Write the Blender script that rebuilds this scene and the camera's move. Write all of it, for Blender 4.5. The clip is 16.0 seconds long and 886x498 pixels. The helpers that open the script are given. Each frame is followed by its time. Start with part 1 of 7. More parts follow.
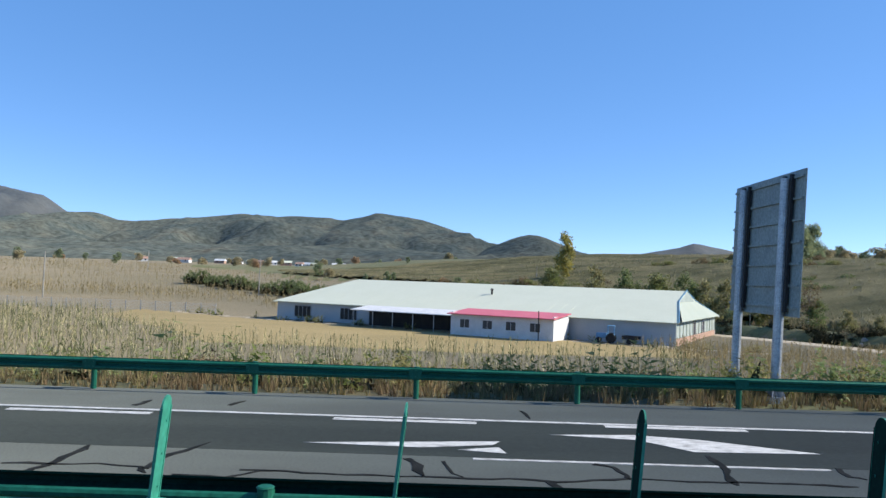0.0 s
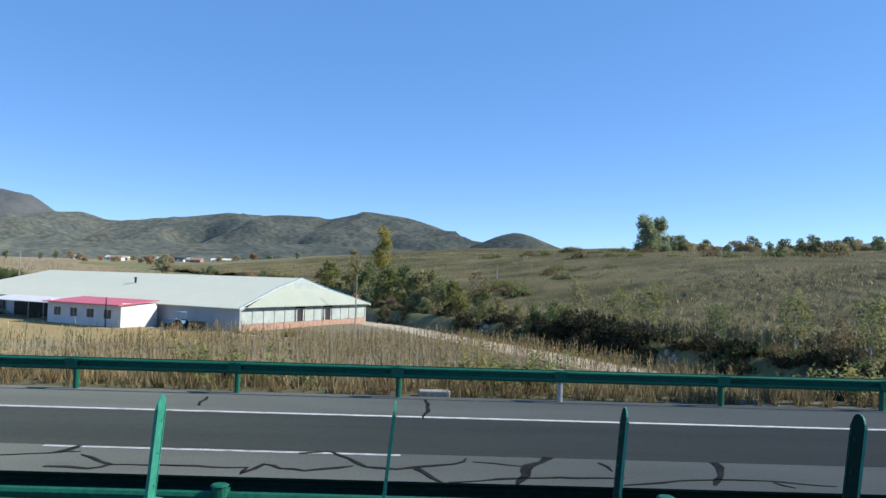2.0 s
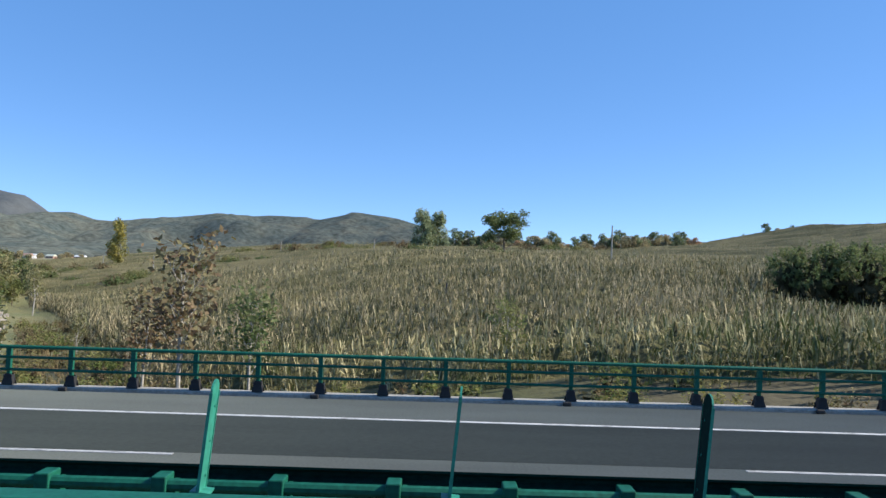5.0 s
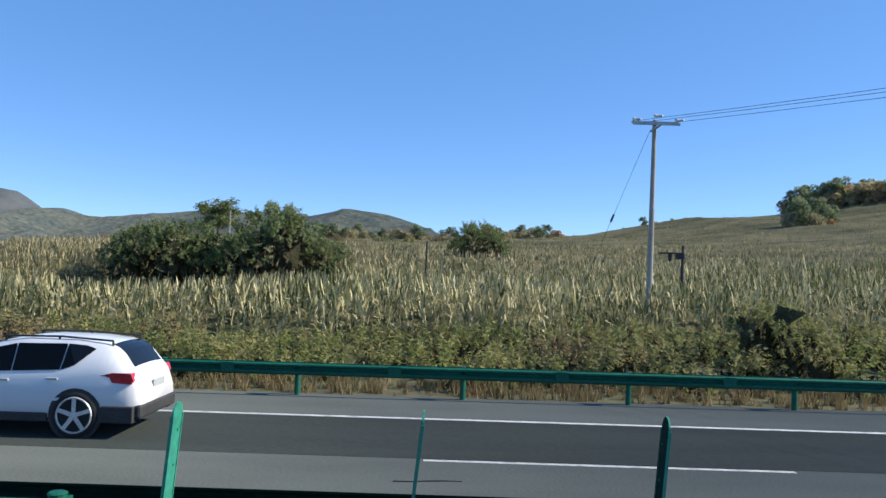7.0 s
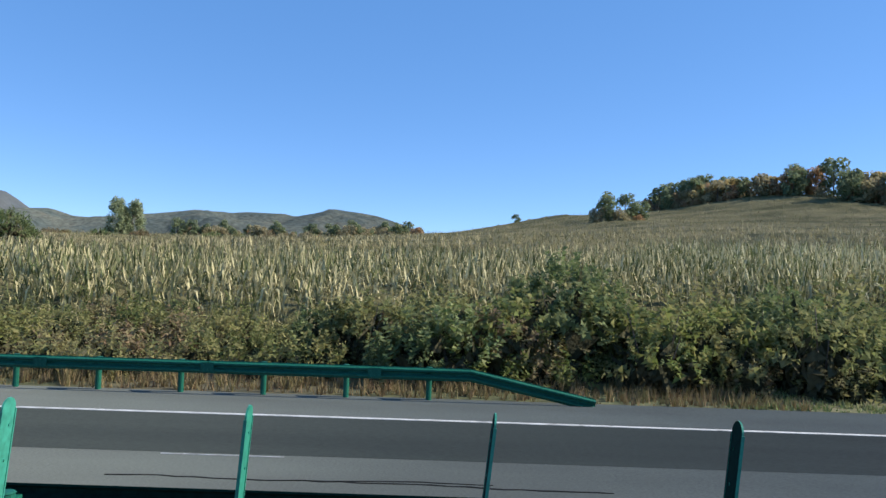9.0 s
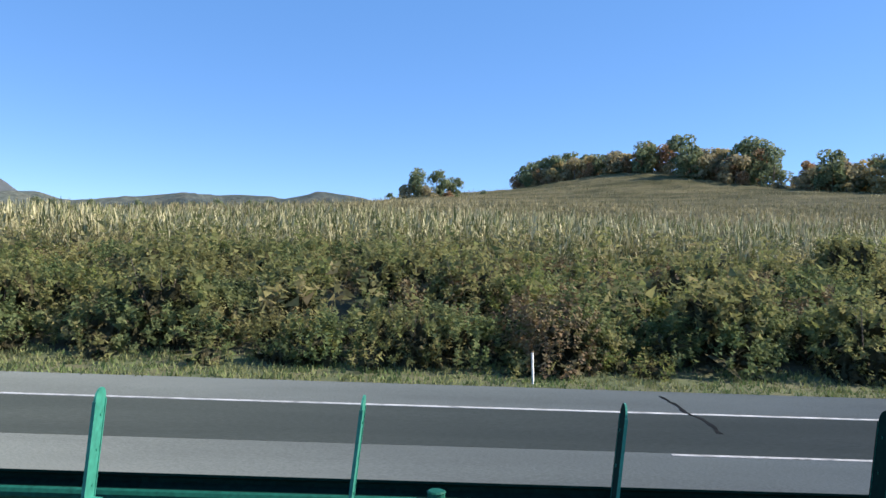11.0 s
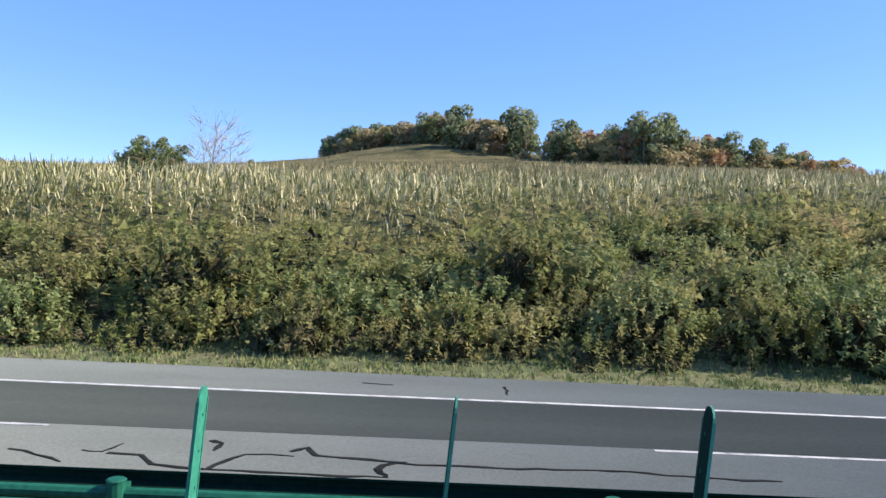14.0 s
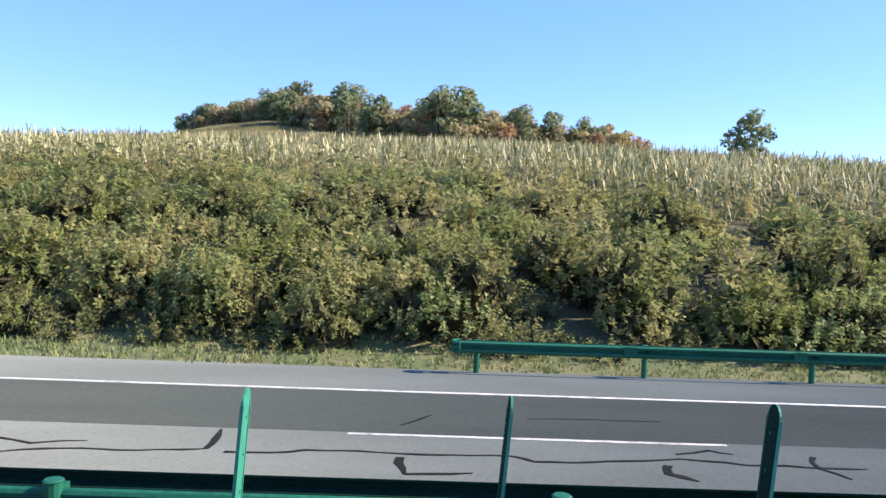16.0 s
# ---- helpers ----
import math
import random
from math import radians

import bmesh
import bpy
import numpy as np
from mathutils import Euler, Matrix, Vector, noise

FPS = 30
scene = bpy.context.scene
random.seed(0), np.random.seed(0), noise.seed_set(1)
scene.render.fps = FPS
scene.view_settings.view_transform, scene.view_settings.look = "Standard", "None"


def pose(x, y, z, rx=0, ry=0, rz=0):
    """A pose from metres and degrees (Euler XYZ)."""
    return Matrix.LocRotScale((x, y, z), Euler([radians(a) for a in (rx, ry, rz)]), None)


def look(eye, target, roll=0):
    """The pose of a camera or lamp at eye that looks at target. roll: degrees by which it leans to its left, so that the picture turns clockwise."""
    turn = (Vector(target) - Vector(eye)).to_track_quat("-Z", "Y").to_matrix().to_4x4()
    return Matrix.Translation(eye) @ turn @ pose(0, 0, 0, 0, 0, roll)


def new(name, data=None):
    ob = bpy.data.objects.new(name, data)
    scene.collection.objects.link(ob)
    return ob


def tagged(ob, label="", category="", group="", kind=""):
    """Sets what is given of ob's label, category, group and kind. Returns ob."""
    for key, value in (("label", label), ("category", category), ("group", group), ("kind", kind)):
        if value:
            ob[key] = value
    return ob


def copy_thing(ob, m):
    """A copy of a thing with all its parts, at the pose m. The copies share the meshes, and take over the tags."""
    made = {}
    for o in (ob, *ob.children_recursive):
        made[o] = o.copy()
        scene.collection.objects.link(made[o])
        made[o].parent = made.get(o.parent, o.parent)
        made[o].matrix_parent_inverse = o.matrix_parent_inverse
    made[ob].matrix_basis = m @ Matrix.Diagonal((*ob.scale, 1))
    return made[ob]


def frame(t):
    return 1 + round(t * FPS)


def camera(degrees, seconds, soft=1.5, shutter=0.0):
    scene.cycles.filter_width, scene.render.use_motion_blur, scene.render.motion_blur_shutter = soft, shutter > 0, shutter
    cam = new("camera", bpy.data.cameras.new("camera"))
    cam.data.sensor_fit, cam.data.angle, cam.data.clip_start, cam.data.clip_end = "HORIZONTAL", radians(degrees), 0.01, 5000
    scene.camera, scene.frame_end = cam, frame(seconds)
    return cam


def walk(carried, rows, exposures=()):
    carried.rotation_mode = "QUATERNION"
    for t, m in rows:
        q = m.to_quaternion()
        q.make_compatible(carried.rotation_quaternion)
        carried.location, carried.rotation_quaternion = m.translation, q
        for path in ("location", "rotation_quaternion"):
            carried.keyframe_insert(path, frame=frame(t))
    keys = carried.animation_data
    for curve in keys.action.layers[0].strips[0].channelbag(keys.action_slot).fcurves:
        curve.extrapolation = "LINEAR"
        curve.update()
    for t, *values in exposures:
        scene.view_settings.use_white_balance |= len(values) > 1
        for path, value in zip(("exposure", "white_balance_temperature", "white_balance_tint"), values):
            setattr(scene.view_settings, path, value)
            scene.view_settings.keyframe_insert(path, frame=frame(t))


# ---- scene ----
# ---- camera: seat at a coach window, driving along +x, looking across the road to +y ----
cam = camera(60.0, 16.0, soft=1.5)
# seconds, x, y, tilt, roll, heading
PATH = (
    (0, 0, 0, 92.11, -1.83, 0), (0.5, 13.1, 0, 92.07, -1.72, -0.08), (1, 26.2, 0, 92.02, -1.64, -0.13),
    (1.5, 39.3, 0, 92.15, -1.61, -0.21), (2, 52.4, 0, 92.02, -1.61, -0.13), (2.5, 65.5, 0, 92.02, -1.61, -0.08),
    (3, 78.6, 0.05, 92.07, -1.61, 0.08), (3.5, 91.7, 0.1, 92.05, -1.64, 0.25), (4, 104.8, 0.17, 92.13, -1.64, 0.21),
    (5.2, 136.24, 0.35, 92.07, -1.68, 0.25), (6.5, 170.3, 0.5, 92, -1.72, 0.34), (7, 183.4, 0.5, 91.83, -1.75, 0.34),
    (7.5, 196.5, 0.5, 91.98, -1.79, 0.21), (8, 209.6, 0.5, 91.86, -1.83, 0.08), (8.5, 222.7, 0.5, 92.02, -1.83, 0.08),
    (9, 235.8, 0.5, 91.92, -1.83, 0.13), (10.2, 267.24, 0.5, 91.22, -1.75, 0.08), (11.5, 301.3, 0.52, 90.38, -1.68, 0),
    (12, 314.4, 0.55, 90.3, -1.68, 0), (12.5, 327.5, 0.6, 90.13, -1.83, 0.08), (13, 340.6, 0.67, 89.83, -1.94, 0.13),
    (13.5, 353.7, 0.76, 89.24, -2.05, 0.25), (14, 366.8, 0.83, 88.95, -2.12, 0.42), (14.5, 379.9, 0.88, 88.35, -2.19, 0.38),
    (15, 393, 0.92, 88.14, -2.08, 0.25), (15.5, 406.1, 0.96, 87.85, -1.9, 0.13), (16, 419.2, 1, 87.6, -1.75, 0),
)
walk(cam, [(t, pose(x, y, 3.03, tilt, roll, head)) for t, x, y, tilt, roll, head in PATH],
     exposures=((0.0, 0.67, 6500, 10), (9.0, 0.67, 6500, 10), (12.0, 0.93, 6700, 14), (15.0, 1.22, 6920, 17), (15.5, 1.36, 6960, 17.5), (16.0, 1.38, 7000, 18)))

# ---- light: clear autumn sky, sun low ahead of the coach ----
SUN_EL, SUN_AZ = 34.0, 87.0
world = bpy.data.worlds.new("world")
scene.world = world
world.use_nodes = True
wn = world.node_tree.nodes
sky = wn.new("ShaderNodeTexSky")
sky.sky_type, sky.sun_disc = "NISHITA", False
sky.sun_elevation, sky.sun_rotation = radians(SUN_EL), radians(SUN_AZ)
sky.air_density, sky.dust_density, sky.ozone_density = 0.5, 0.0, 1.5
wn["Background"].inputs["Strength"].default_value = 0.15
vivid = wn.new("ShaderNodeHueSaturation")
vivid.inputs["Saturation"].default_value, vivid.inputs["Hue"].default_value = 1.08, 0.5
world.node_tree.links.new(sky.outputs["Color"], vivid.inputs["Color"])
even = wn.new("ShaderNodeMix")
even.data_type = "RGBA"
even.inputs["Factor"].default_value = 0.5
even.inputs[7].default_value = (0.46, 1.55, 3.8, 1)
world.node_tree.links.new(vivid.outputs["Color"], even.inputs[6])
world.node_tree.links.new(even.outputs[2], wn["Background"].inputs["Color"])
sun = new("sun", bpy.data.lights.new("sun", "SUN"))
sun.data.energy, sun.data.angle, sun.data.color = 5.0, radians(0.5), (1.0, 0.93, 0.82)
sun_way = Vector((math.sin(radians(SUN_AZ)) * math.cos(radians(SUN_EL)), math.cos(radians(SUN_AZ)) * math.cos(radians(SUN_EL)), math.sin(radians(SUN_EL))))
sun.matrix_world = look(sun_way * 100, (0, 0, 0))

# ---- materials ----
def mat(name, c1, c2, scale=1.5, fine=25.0, rough=0.8, metal=0.0, bump=0.3, depth=0.02, island=0.0, each=0.0, leaf=0.0, stretch=None, spec=0.4, mid=0.5, c3=None, grain=1.0, chalk=0.0):
    """Two tones mixed by a coarse noise, shaded by a fine one, with relief; island / each: tone spread from piece to piece."""
    m = bpy.data.materials.new(name)
    m.use_nodes = True
    nt = m.node_tree
    nd, ln = nt.nodes, nt.links.new
    b = nd["Principled BSDF"]
    tc = nd.new("ShaderNodeTexCoord")
    src = tc.outputs["Object"]
    if stretch:
        mp = nd.new("ShaderNodeMapping")
        mp.inputs["Scale"].default_value = stretch
        ln(src, mp.inputs["Vector"])
        src = mp.outputs["Vector"]
    n1, n2 = nd.new("ShaderNodeTexNoise"), nd.new("ShaderNodeTexNoise")
    for n, s, d in ((n1, scale, 4.0), (n2, fine, 6.0)):
        ln(src, n.inputs["Vector"])
        n.inputs["Scale"].default_value, n.inputs["Detail"].default_value = s, d
    ramp = nd.new("ShaderNodeValToRGB")
    ramp.color_ramp.elements[0].position, ramp.color_ramp.elements[1].position = mid - 0.14, mid + 0.14
    ramp.color_ramp.elements[0].color, ramp.color_ramp.elements[1].color = (*c1, 1), (*c2, 1)
    fac = n1.outputs["Fac"]
    if island or each:
        add = nd.new("ShaderNodeMath")
        add.operation = "MULTIPLY_ADD"
        if island:
            rnd = nd.new("ShaderNodeNewGeometry").outputs["Random Per Island"]
        else:
            rnd = nd.new("ShaderNodeObjectInfo").outputs["Random"]
        ctr = nd.new("ShaderNodeMath")
        ctr.operation = "SUBTRACT"
        ln(rnd, ctr.inputs[0])
        ctr.inputs[1].default_value = 0.5
        ln(ctr.outputs[0], add.inputs[0])
        add.inputs[1].default_value = island or each
        ln(fac, add.inputs[2])
        fac = add.outputs[0]
    if c3:
        e = ramp.color_ramp.elements.new(min(0.98, mid + 0.3))
        e.color = (*c3, 1)
    ln(fac, ramp.inputs["Fac"])
    mul = nd.new("ShaderNodeMix")
    mul.data_type, mul.blend_type = "RGBA", "MULTIPLY"
    mul.inputs["Factor"].default_value = 1.0
    r2 = nd.new("ShaderNodeMapRange")
    r2.inputs["From Min"].default_value, r2.inputs["From Max"].default_value = 0.3, 0.7
    r2.inputs["To Min"].default_value, r2.inputs["To Max"].default_value = 1 - 0.28 * grain, 1 + 0.18 * grain
    ln(n2.outputs["Fac"], r2.inputs["Value"])
    ln(ramp.outputs["Color"], mul.inputs[6])
    ln(r2.outputs["Result"], mul.inputs[7])
    ln(mul.outputs[2], b.inputs["Base Color"])
    b.inputs["Roughness"].default_value, b.inputs["Metallic"].default_value = rough, metal
    b.inputs["Specular IOR Level"].default_value, b.inputs["Diffuse Roughness"].default_value = spec, chalk
    if bump:
        bp = nd.new("ShaderNodeBump")
        bp.inputs["Strength"].default_value, bp.inputs["Distance"].default_value = bump, depth
        ln(n2.outputs["Fac"], bp.inputs["Height"])
        ln(bp.outputs["Normal"], b.inputs["Normal"])
    if leaf:
        tr = nd.new("ShaderNodeBsdfTranslucent")
        ln(mul.outputs[2], tr.inputs["Color"])
        mx = nd.new("ShaderNodeMixShader")
        mx.inputs["Fac"].default_value = leaf
        ln(b.outputs["BSDF"], mx.inputs[1])
        ln(tr.outputs["BSDF"], mx.inputs[2])
        ln(mx.outputs["Shader"], nd["Material Output"].inputs["Surface"])
    return m


def glass(name, col, rough=0.05):
    m = bpy.data.materials.new(name)
    m.use_nodes = True
    b = m.node_tree.nodes["Principled BSDF"]
    b.inputs["Base Color"].default_value = (*col, 1)
    b.inputs["Roughness"].default_value, b.inputs["Specular IOR Level"].default_value = rough, 0.3
    return m


M_ASPHALT = mat("asphalt_old", (0.100, 0.109, 0.098), (0.124, 0.136, 0.121), 0.5, 60, 0.9, bump=0.5, depth=0.006, stretch=(0.35, 1, 1), spec=0.06, chalk=1.0)
M_ASPHALT_NEW = mat("asphalt_resurfaced", (0.041, 0.048, 0.043), (0.052, 0.060, 0.053), 0.6, 60, 0.85, bump=0.5, depth=0.006, stretch=(0.15, 1, 1), spec=0.06, chalk=1.0)
M_TAR = mat("crack_sealant", (0.012, 0.013, 0.012), (0.024, 0.025, 0.023), 2, 30, 0.8, bump=0.2, spec=0.05, chalk=0.8)
M_PAINT = mat("road_paint", (0.592, 0.592, 0.576), (0.416, 0.416, 0.4), 5.0, 40, 0.8, bump=0.3, depth=0.003, mid=0.43, c3=(0.16, 0.164, 0.152), stretch=(0.7, 1.4, 1))
M_GREEN = mat("green_enamel", (0.006, 0.092, 0.058), (0.011, 0.112, 0.072), 1.2, 18, 0.55, bump=0.05, each=0.3, spec=0.2)
# darker copy of the green enamel, painted for sides turned from the sun
M_GREEN_SHADED = mat("green_enamel_shaded", (0.004, 0.02, 0.015), (0.006, 0.028, 0.021), 1.2, 18, 0.9, bump=0.05, each=0.3, spec=0.08)
M_PLATE = mat("plate_plastic", (0.025, 0.205, 0.14), (0.04, 0.245, 0.175), 2.0, 15, 0.5, bump=0.05, each=0.5, spec=0.3)
M_GALV = mat("galvanised_steel", (0.336, 0.36, 0.384), (0.44, 0.464, 0.48), 3, 20, 0.45, metal=0.6, bump=0.05)
M_CONC = mat("concrete", (0.264, 0.252, 0.224), (0.336, 0.324, 0.288), 1.5, 20, 0.9, bump=0.4)
M_SOIL = mat("soil_grass", (0.095, 0.08, 0.042), (0.075, 0.082, 0.03), 0.15, 3, 0.95, bump=0.5, depth=0.1, c3=(0.15, 0.12, 0.066))
M_FIELD = mat("far_field", (0.18, 0.165, 0.075), (0.12, 0.135, 0.055), 0.03, 1.5, 0.95, bump=0.6, depth=0.3, stretch=(1, 3, 1), chalk=1.0)
M_MOWN = mat("mown_stubble", (0.31, 0.235, 0.10), (0.27, 0.205, 0.085), 0.12, 4, 0.95, bump=0.6, depth=0.05, stretch=(0.5, 2, 1))
M_DIRT = mat("dirt_track", (0.32, 0.264, 0.184), (0.416, 0.36, 0.272), 0.4, 6, 0.95, bump=0.5, depth=0.05)
M_STRAW = mat("dry_grass", (0.27, 0.195, 0.10), (0.145, 0.13, 0.05), 0.25, 4, 0.9, bump=0, island=0.5, leaf=0.25)
M_WEED = mat("weeds", (0.17, 0.21, 0.06), (0.30, 0.27, 0.11), 0.22, 4, 0.85, bump=0, island=0.28, leaf=0.44, spec=0.2)
M_CORN = mat("corn_leaf", (0.095, 0.115, 0.034), (0.50, 0.44, 0.235), 0.12, 4, 0.75, bump=0, island=0.65, leaf=0.2)
M_CORN_TRACK = mat("corn_leaf_brown", (0.10, 0.10, 0.042), (0.42, 0.35, 0.205), 0.1, 4, 0.75, bump=0, island=0.65, leaf=0.2)
M_CORN_HILL = mat("corn_straw", (0.165, 0.185, 0.065), (0.55, 0.50, 0.29), 0.12, 4, 0.75, bump=0, island=0.65, leaf=0.2)
M_CORN_FAR = mat("corn_canopy", (0.17, 0.16, 0.07), (0.40, 0.345, 0.19), 0.05, 2, 0.8, bump=0, island=0.3, leaf=0.2)
# dark sheet colour that stands in for shade between the maize stalks
M_CORN_SHADE = mat("corn_inner_shade", (0.06, 0.065, 0.028), (0.13, 0.115, 0.055), 0.8, 6, 0.9, bump=0.8, depth=0.15, leaf=0.0, spec=0.1)
# darker in colour than the plants above it, so gaps between them read dark
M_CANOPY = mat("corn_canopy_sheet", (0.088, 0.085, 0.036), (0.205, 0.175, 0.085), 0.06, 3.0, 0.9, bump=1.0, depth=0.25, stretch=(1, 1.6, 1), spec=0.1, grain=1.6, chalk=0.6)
# dark stem brown of the filler that stands in for shade inside shrubs
M_INNER_SHADE = mat("inner_shade", (0.05, 0.052, 0.028), (0.085, 0.075, 0.042), 1.5, 9, 0.95, bump=0.8, depth=0.1, spec=0.05)
M_RUST = mat("rust_weed", (0.20, 0.135, 0.075), (0.19, 0.165, 0.075), 0.4, 4, 0.85, bump=0, island=0.5, leaf=0.3)
M_CORN_DRY = mat("corn_dry", (0.216, 0.176, 0.08), (0.368, 0.288, 0.144), 0.1, 4, 0.85, bump=0, island=0.5, leaf=0.3)
M_SHRUB = mat("shrub_leaf", (0.17, 0.20, 0.072), (0.29, 0.265, 0.12), 0.35, 4, 0.8, bump=0, island=0.16, leaf=0.48, c3=(0.28, 0.215, 0.13), spec=0.08)
M_SHRUB_P = mat("pale_shrub_leaf", (0.225, 0.265, 0.095), (0.37, 0.34, 0.155), 0.35, 4, 0.8, bump=0, island=0.14, leaf=0.5, c3=(0.34, 0.27, 0.16), spec=0.08)
M_LEAF = mat("tree_leaf", (0.115, 0.16, 0.06), (0.20, 0.225, 0.095), 0.4, 3, 0.8, bump=0, island=0.3, leaf=0.42, spec=0.2)
M_LEAF_B = mat("tree_leaf_bright", (0.17, 0.225, 0.075), (0.27, 0.29, 0.12), 0.4, 3, 0.7, bump=0, island=0.5, leaf=0.4)
M_LEAF_A = mat("acacia_leaf", (0.15, 0.23, 0.085), (0.25, 0.33, 0.14), 0.4, 3, 0.7, bump=0, island=0.4, leaf=0.4, spec=0.25)
M_LEAF_P = mat("poplar_leaf", (0.25, 0.30, 0.16), (0.36, 0.40, 0.23), 0.4, 3, 0.7, bump=0, island=0.4, leaf=0.45)
M_LEAF_Y = mat("tree_leaf_yellow", (0.40, 0.33, 0.075), (0.27, 0.27, 0.09), 0.4, 3, 0.7, bump=0, island=0.5, leaf=0.4)
M_LEAF_O = mat("tree_leaf_olive", (0.20, 0.205, 0.085), (0.30, 0.265, 0.125), 0.4, 3, 0.7, bump=0, island=0.5, leaf=0.4)
# far leaves paler and duller than near ones, with haze mixed into the colour
M_FAR_G = mat("far_leaf_green_hazy", (0.165, 0.215, 0.115), (0.26, 0.29, 0.16), 0.25, 2.5, 0.85, bump=0, island=0.35, leaf=0.45, spec=0.1)
M_FAR_O = mat("far_leaf_olive_hazy", (0.31, 0.285, 0.165), (0.44, 0.365, 0.215), 0.25, 2.5, 0.85, bump=0, island=0.35, leaf=0.45, spec=0.1)
M_FAR_R = mat("far_leaf_russet_hazy", (0.40, 0.245, 0.14), (0.40, 0.295, 0.175), 0.25, 2.5, 0.85, bump=0, island=0.35, leaf=0.45, spec=0.1)
M_FAR_Y = mat("far_leaf_yellow_hazy", (0.50, 0.39, 0.175), (0.42, 0.36, 0.19), 0.25, 2.5, 0.85, bump=0, island=0.35, leaf=0.45, spec=0.1)
M_TAN = mat("stubble_plain", (0.23, 0.19, 0.115), (0.185, 0.155, 0.088), 0.02, 1.5, 0.95, bump=0.6, depth=0.3, stretch=(1, 3, 1), chalk=1.0)
# bramble leaf darkened to near black to stand for the gully's shade
M_BRAMBLE_SHADE = mat("bramble_leaf_shaded", (0.03, 0.036, 0.018), (0.06, 0.054, 0.03), 0.4, 3, 0.85, bump=0, island=0.4, leaf=0.1, spec=0.1)
M_SKIRT = mat("skirt_sheet", (0.27, 0.31, 0.255), (0.30, 0.335, 0.28), 0.3, 4, 0.6, bump=0, grain=0.2)
M_JOINT = mat("joint_concrete", (0.24, 0.24, 0.22), (0.15, 0.15, 0.14), 2.5, 30, 0.95, bump=0.4, spec=0.1, chalk=0.8)
M_TURF = mat("verge_turf", (0.14, 0.20, 0.072), (0.24, 0.25, 0.115), 0.4, 6, 0.9, bump=0, island=0.4, leaf=0.25, spec=0.2)
M_SWARD = mat("grassy_soil", (0.085, 0.105, 0.042), (0.13, 0.125, 0.06), 0.6, 8, 0.95, bump=0.6, depth=0.05, c3=(0.17, 0.14, 0.085))
M_LITTER = mat("leaf_litter", (0.055, 0.055, 0.026), (0.075, 0.065, 0.035), 0.4, 6, 0.95, bump=0.6, depth=0.08)
M_ASPHALT_PALE = mat("asphalt_pale", (0.136, 0.150, 0.137), (0.164, 0.181, 0.165), 0.5, 60, 0.9, bump=0.5, depth=0.006, stretch=(0.35, 1, 1), spec=0.06, chalk=1.0)
M_ASPHALT_GREY = mat("asphalt_resurfaced_grey", (0.054, 0.064, 0.057), (0.067, 0.078, 0.069), 0.6, 60, 0.85, bump=0.5, depth=0.006, stretch=(0.15, 1, 1), spec=0.06, chalk=1.0)
M_BARK = mat("bark", (0.112, 0.088, 0.068), (0.192, 0.16, 0.128), 4, 30, 0.9, bump=0.5)
M_BARK_PALE = mat("bark_pale", (0.336, 0.304, 0.248), (0.44, 0.408, 0.352), 4, 30, 0.9, bump=0.4)
# hill colours carry the blue-grey of aerial haze
M_HILL = mat("hill_forest_hazy", (0.085, 0.104, 0.096), (0.128, 0.136, 0.112), 0.008, 0.05, 0.95, bump=0.45, depth=7, c3=(0.15, 0.13, 0.10), grain=1.5, chalk=1.0, spec=0.0)
M_HILL_FAR = mat("hill_far_hazy", (0.062, 0.076, 0.085), (0.085, 0.092, 0.092), 0.004, 0.04, 0.95, bump=0.4, depth=8, grain=0.5)
M_ROOF = mat("shed_roof_sheet", (0.55, 0.565, 0.44), (0.57, 0.585, 0.46), 0.3, 4, 0.6, bump=0, grain=0.15)
M_WALL = mat("shed_wall_sheet", (0.36, 0.40, 0.42), (0.41, 0.44, 0.455), 0.5, 6, 0.65, bump=0, grain=0.3)
M_RED = mat("red_roof_sheet", (0.56, 0.13, 0.165), (0.50, 0.115, 0.145), 0.8, 6, 0.55, bump=0, grain=0.3)
M_WHITE = mat("white_paint", (0.64, 0.64, 0.632), (0.56, 0.568, 0.568), 1, 10, 0.6, bump=0.05)
M_FILM = mat("greenhouse_film", (0.336, 0.4, 0.384), (0.416, 0.472, 0.448), 1, 8, 0.35, bump=0.2)
M_BRICK = mat("brick_base", (0.336, 0.208, 0.152), (0.4, 0.272, 0.208), 2, 15, 0.9, bump=0.4)
M_DARK = mat("dark_opening", (0.016, 0.016, 0.018), (0.028, 0.026, 0.024), 1, 6, 0.7, bump=0.1)
M_BLUE = mat("blue_paint", (0.096, 0.24, 0.4), (0.112, 0.272, 0.448), 2, 10, 0.5, bump=0.05)
M_RUBBER = mat("tyre_rubber", (0.014, 0.014, 0.015), (0.024, 0.024, 0.024), 5, 40, 0.85, bump=0.2)
M_BLACKCAR = mat("black_car_paint", (0.003, 0.0035, 0.005), (0.005, 0.005, 0.007), 1, 10, 0.14, bump=0, spec=0.25, grain=0.05)
M_POST_WHITE = mat("white_plastic", (0.82, 0.82, 0.80), (0.74, 0.74, 0.72), 2, 20, 0.5, bump=0.05)
M_WHITECAR = mat("white_car_paint", (0.64, 0.648, 0.656), (0.608, 0.616, 0.632), 1, 10, 0.2, bump=0, spec=0.6, grain=0.04)
M_TRIM = mat("dark_plastic_trim", (0.028, 0.028, 0.03), (0.04, 0.04, 0.04), 3, 30, 0.65, bump=0.1)
M_LAMP_RED = mat("tail_lamp_red", (0.4, 0.012, 0.024), (0.48, 0.024, 0.04), 5, 30, 0.2, bump=0)
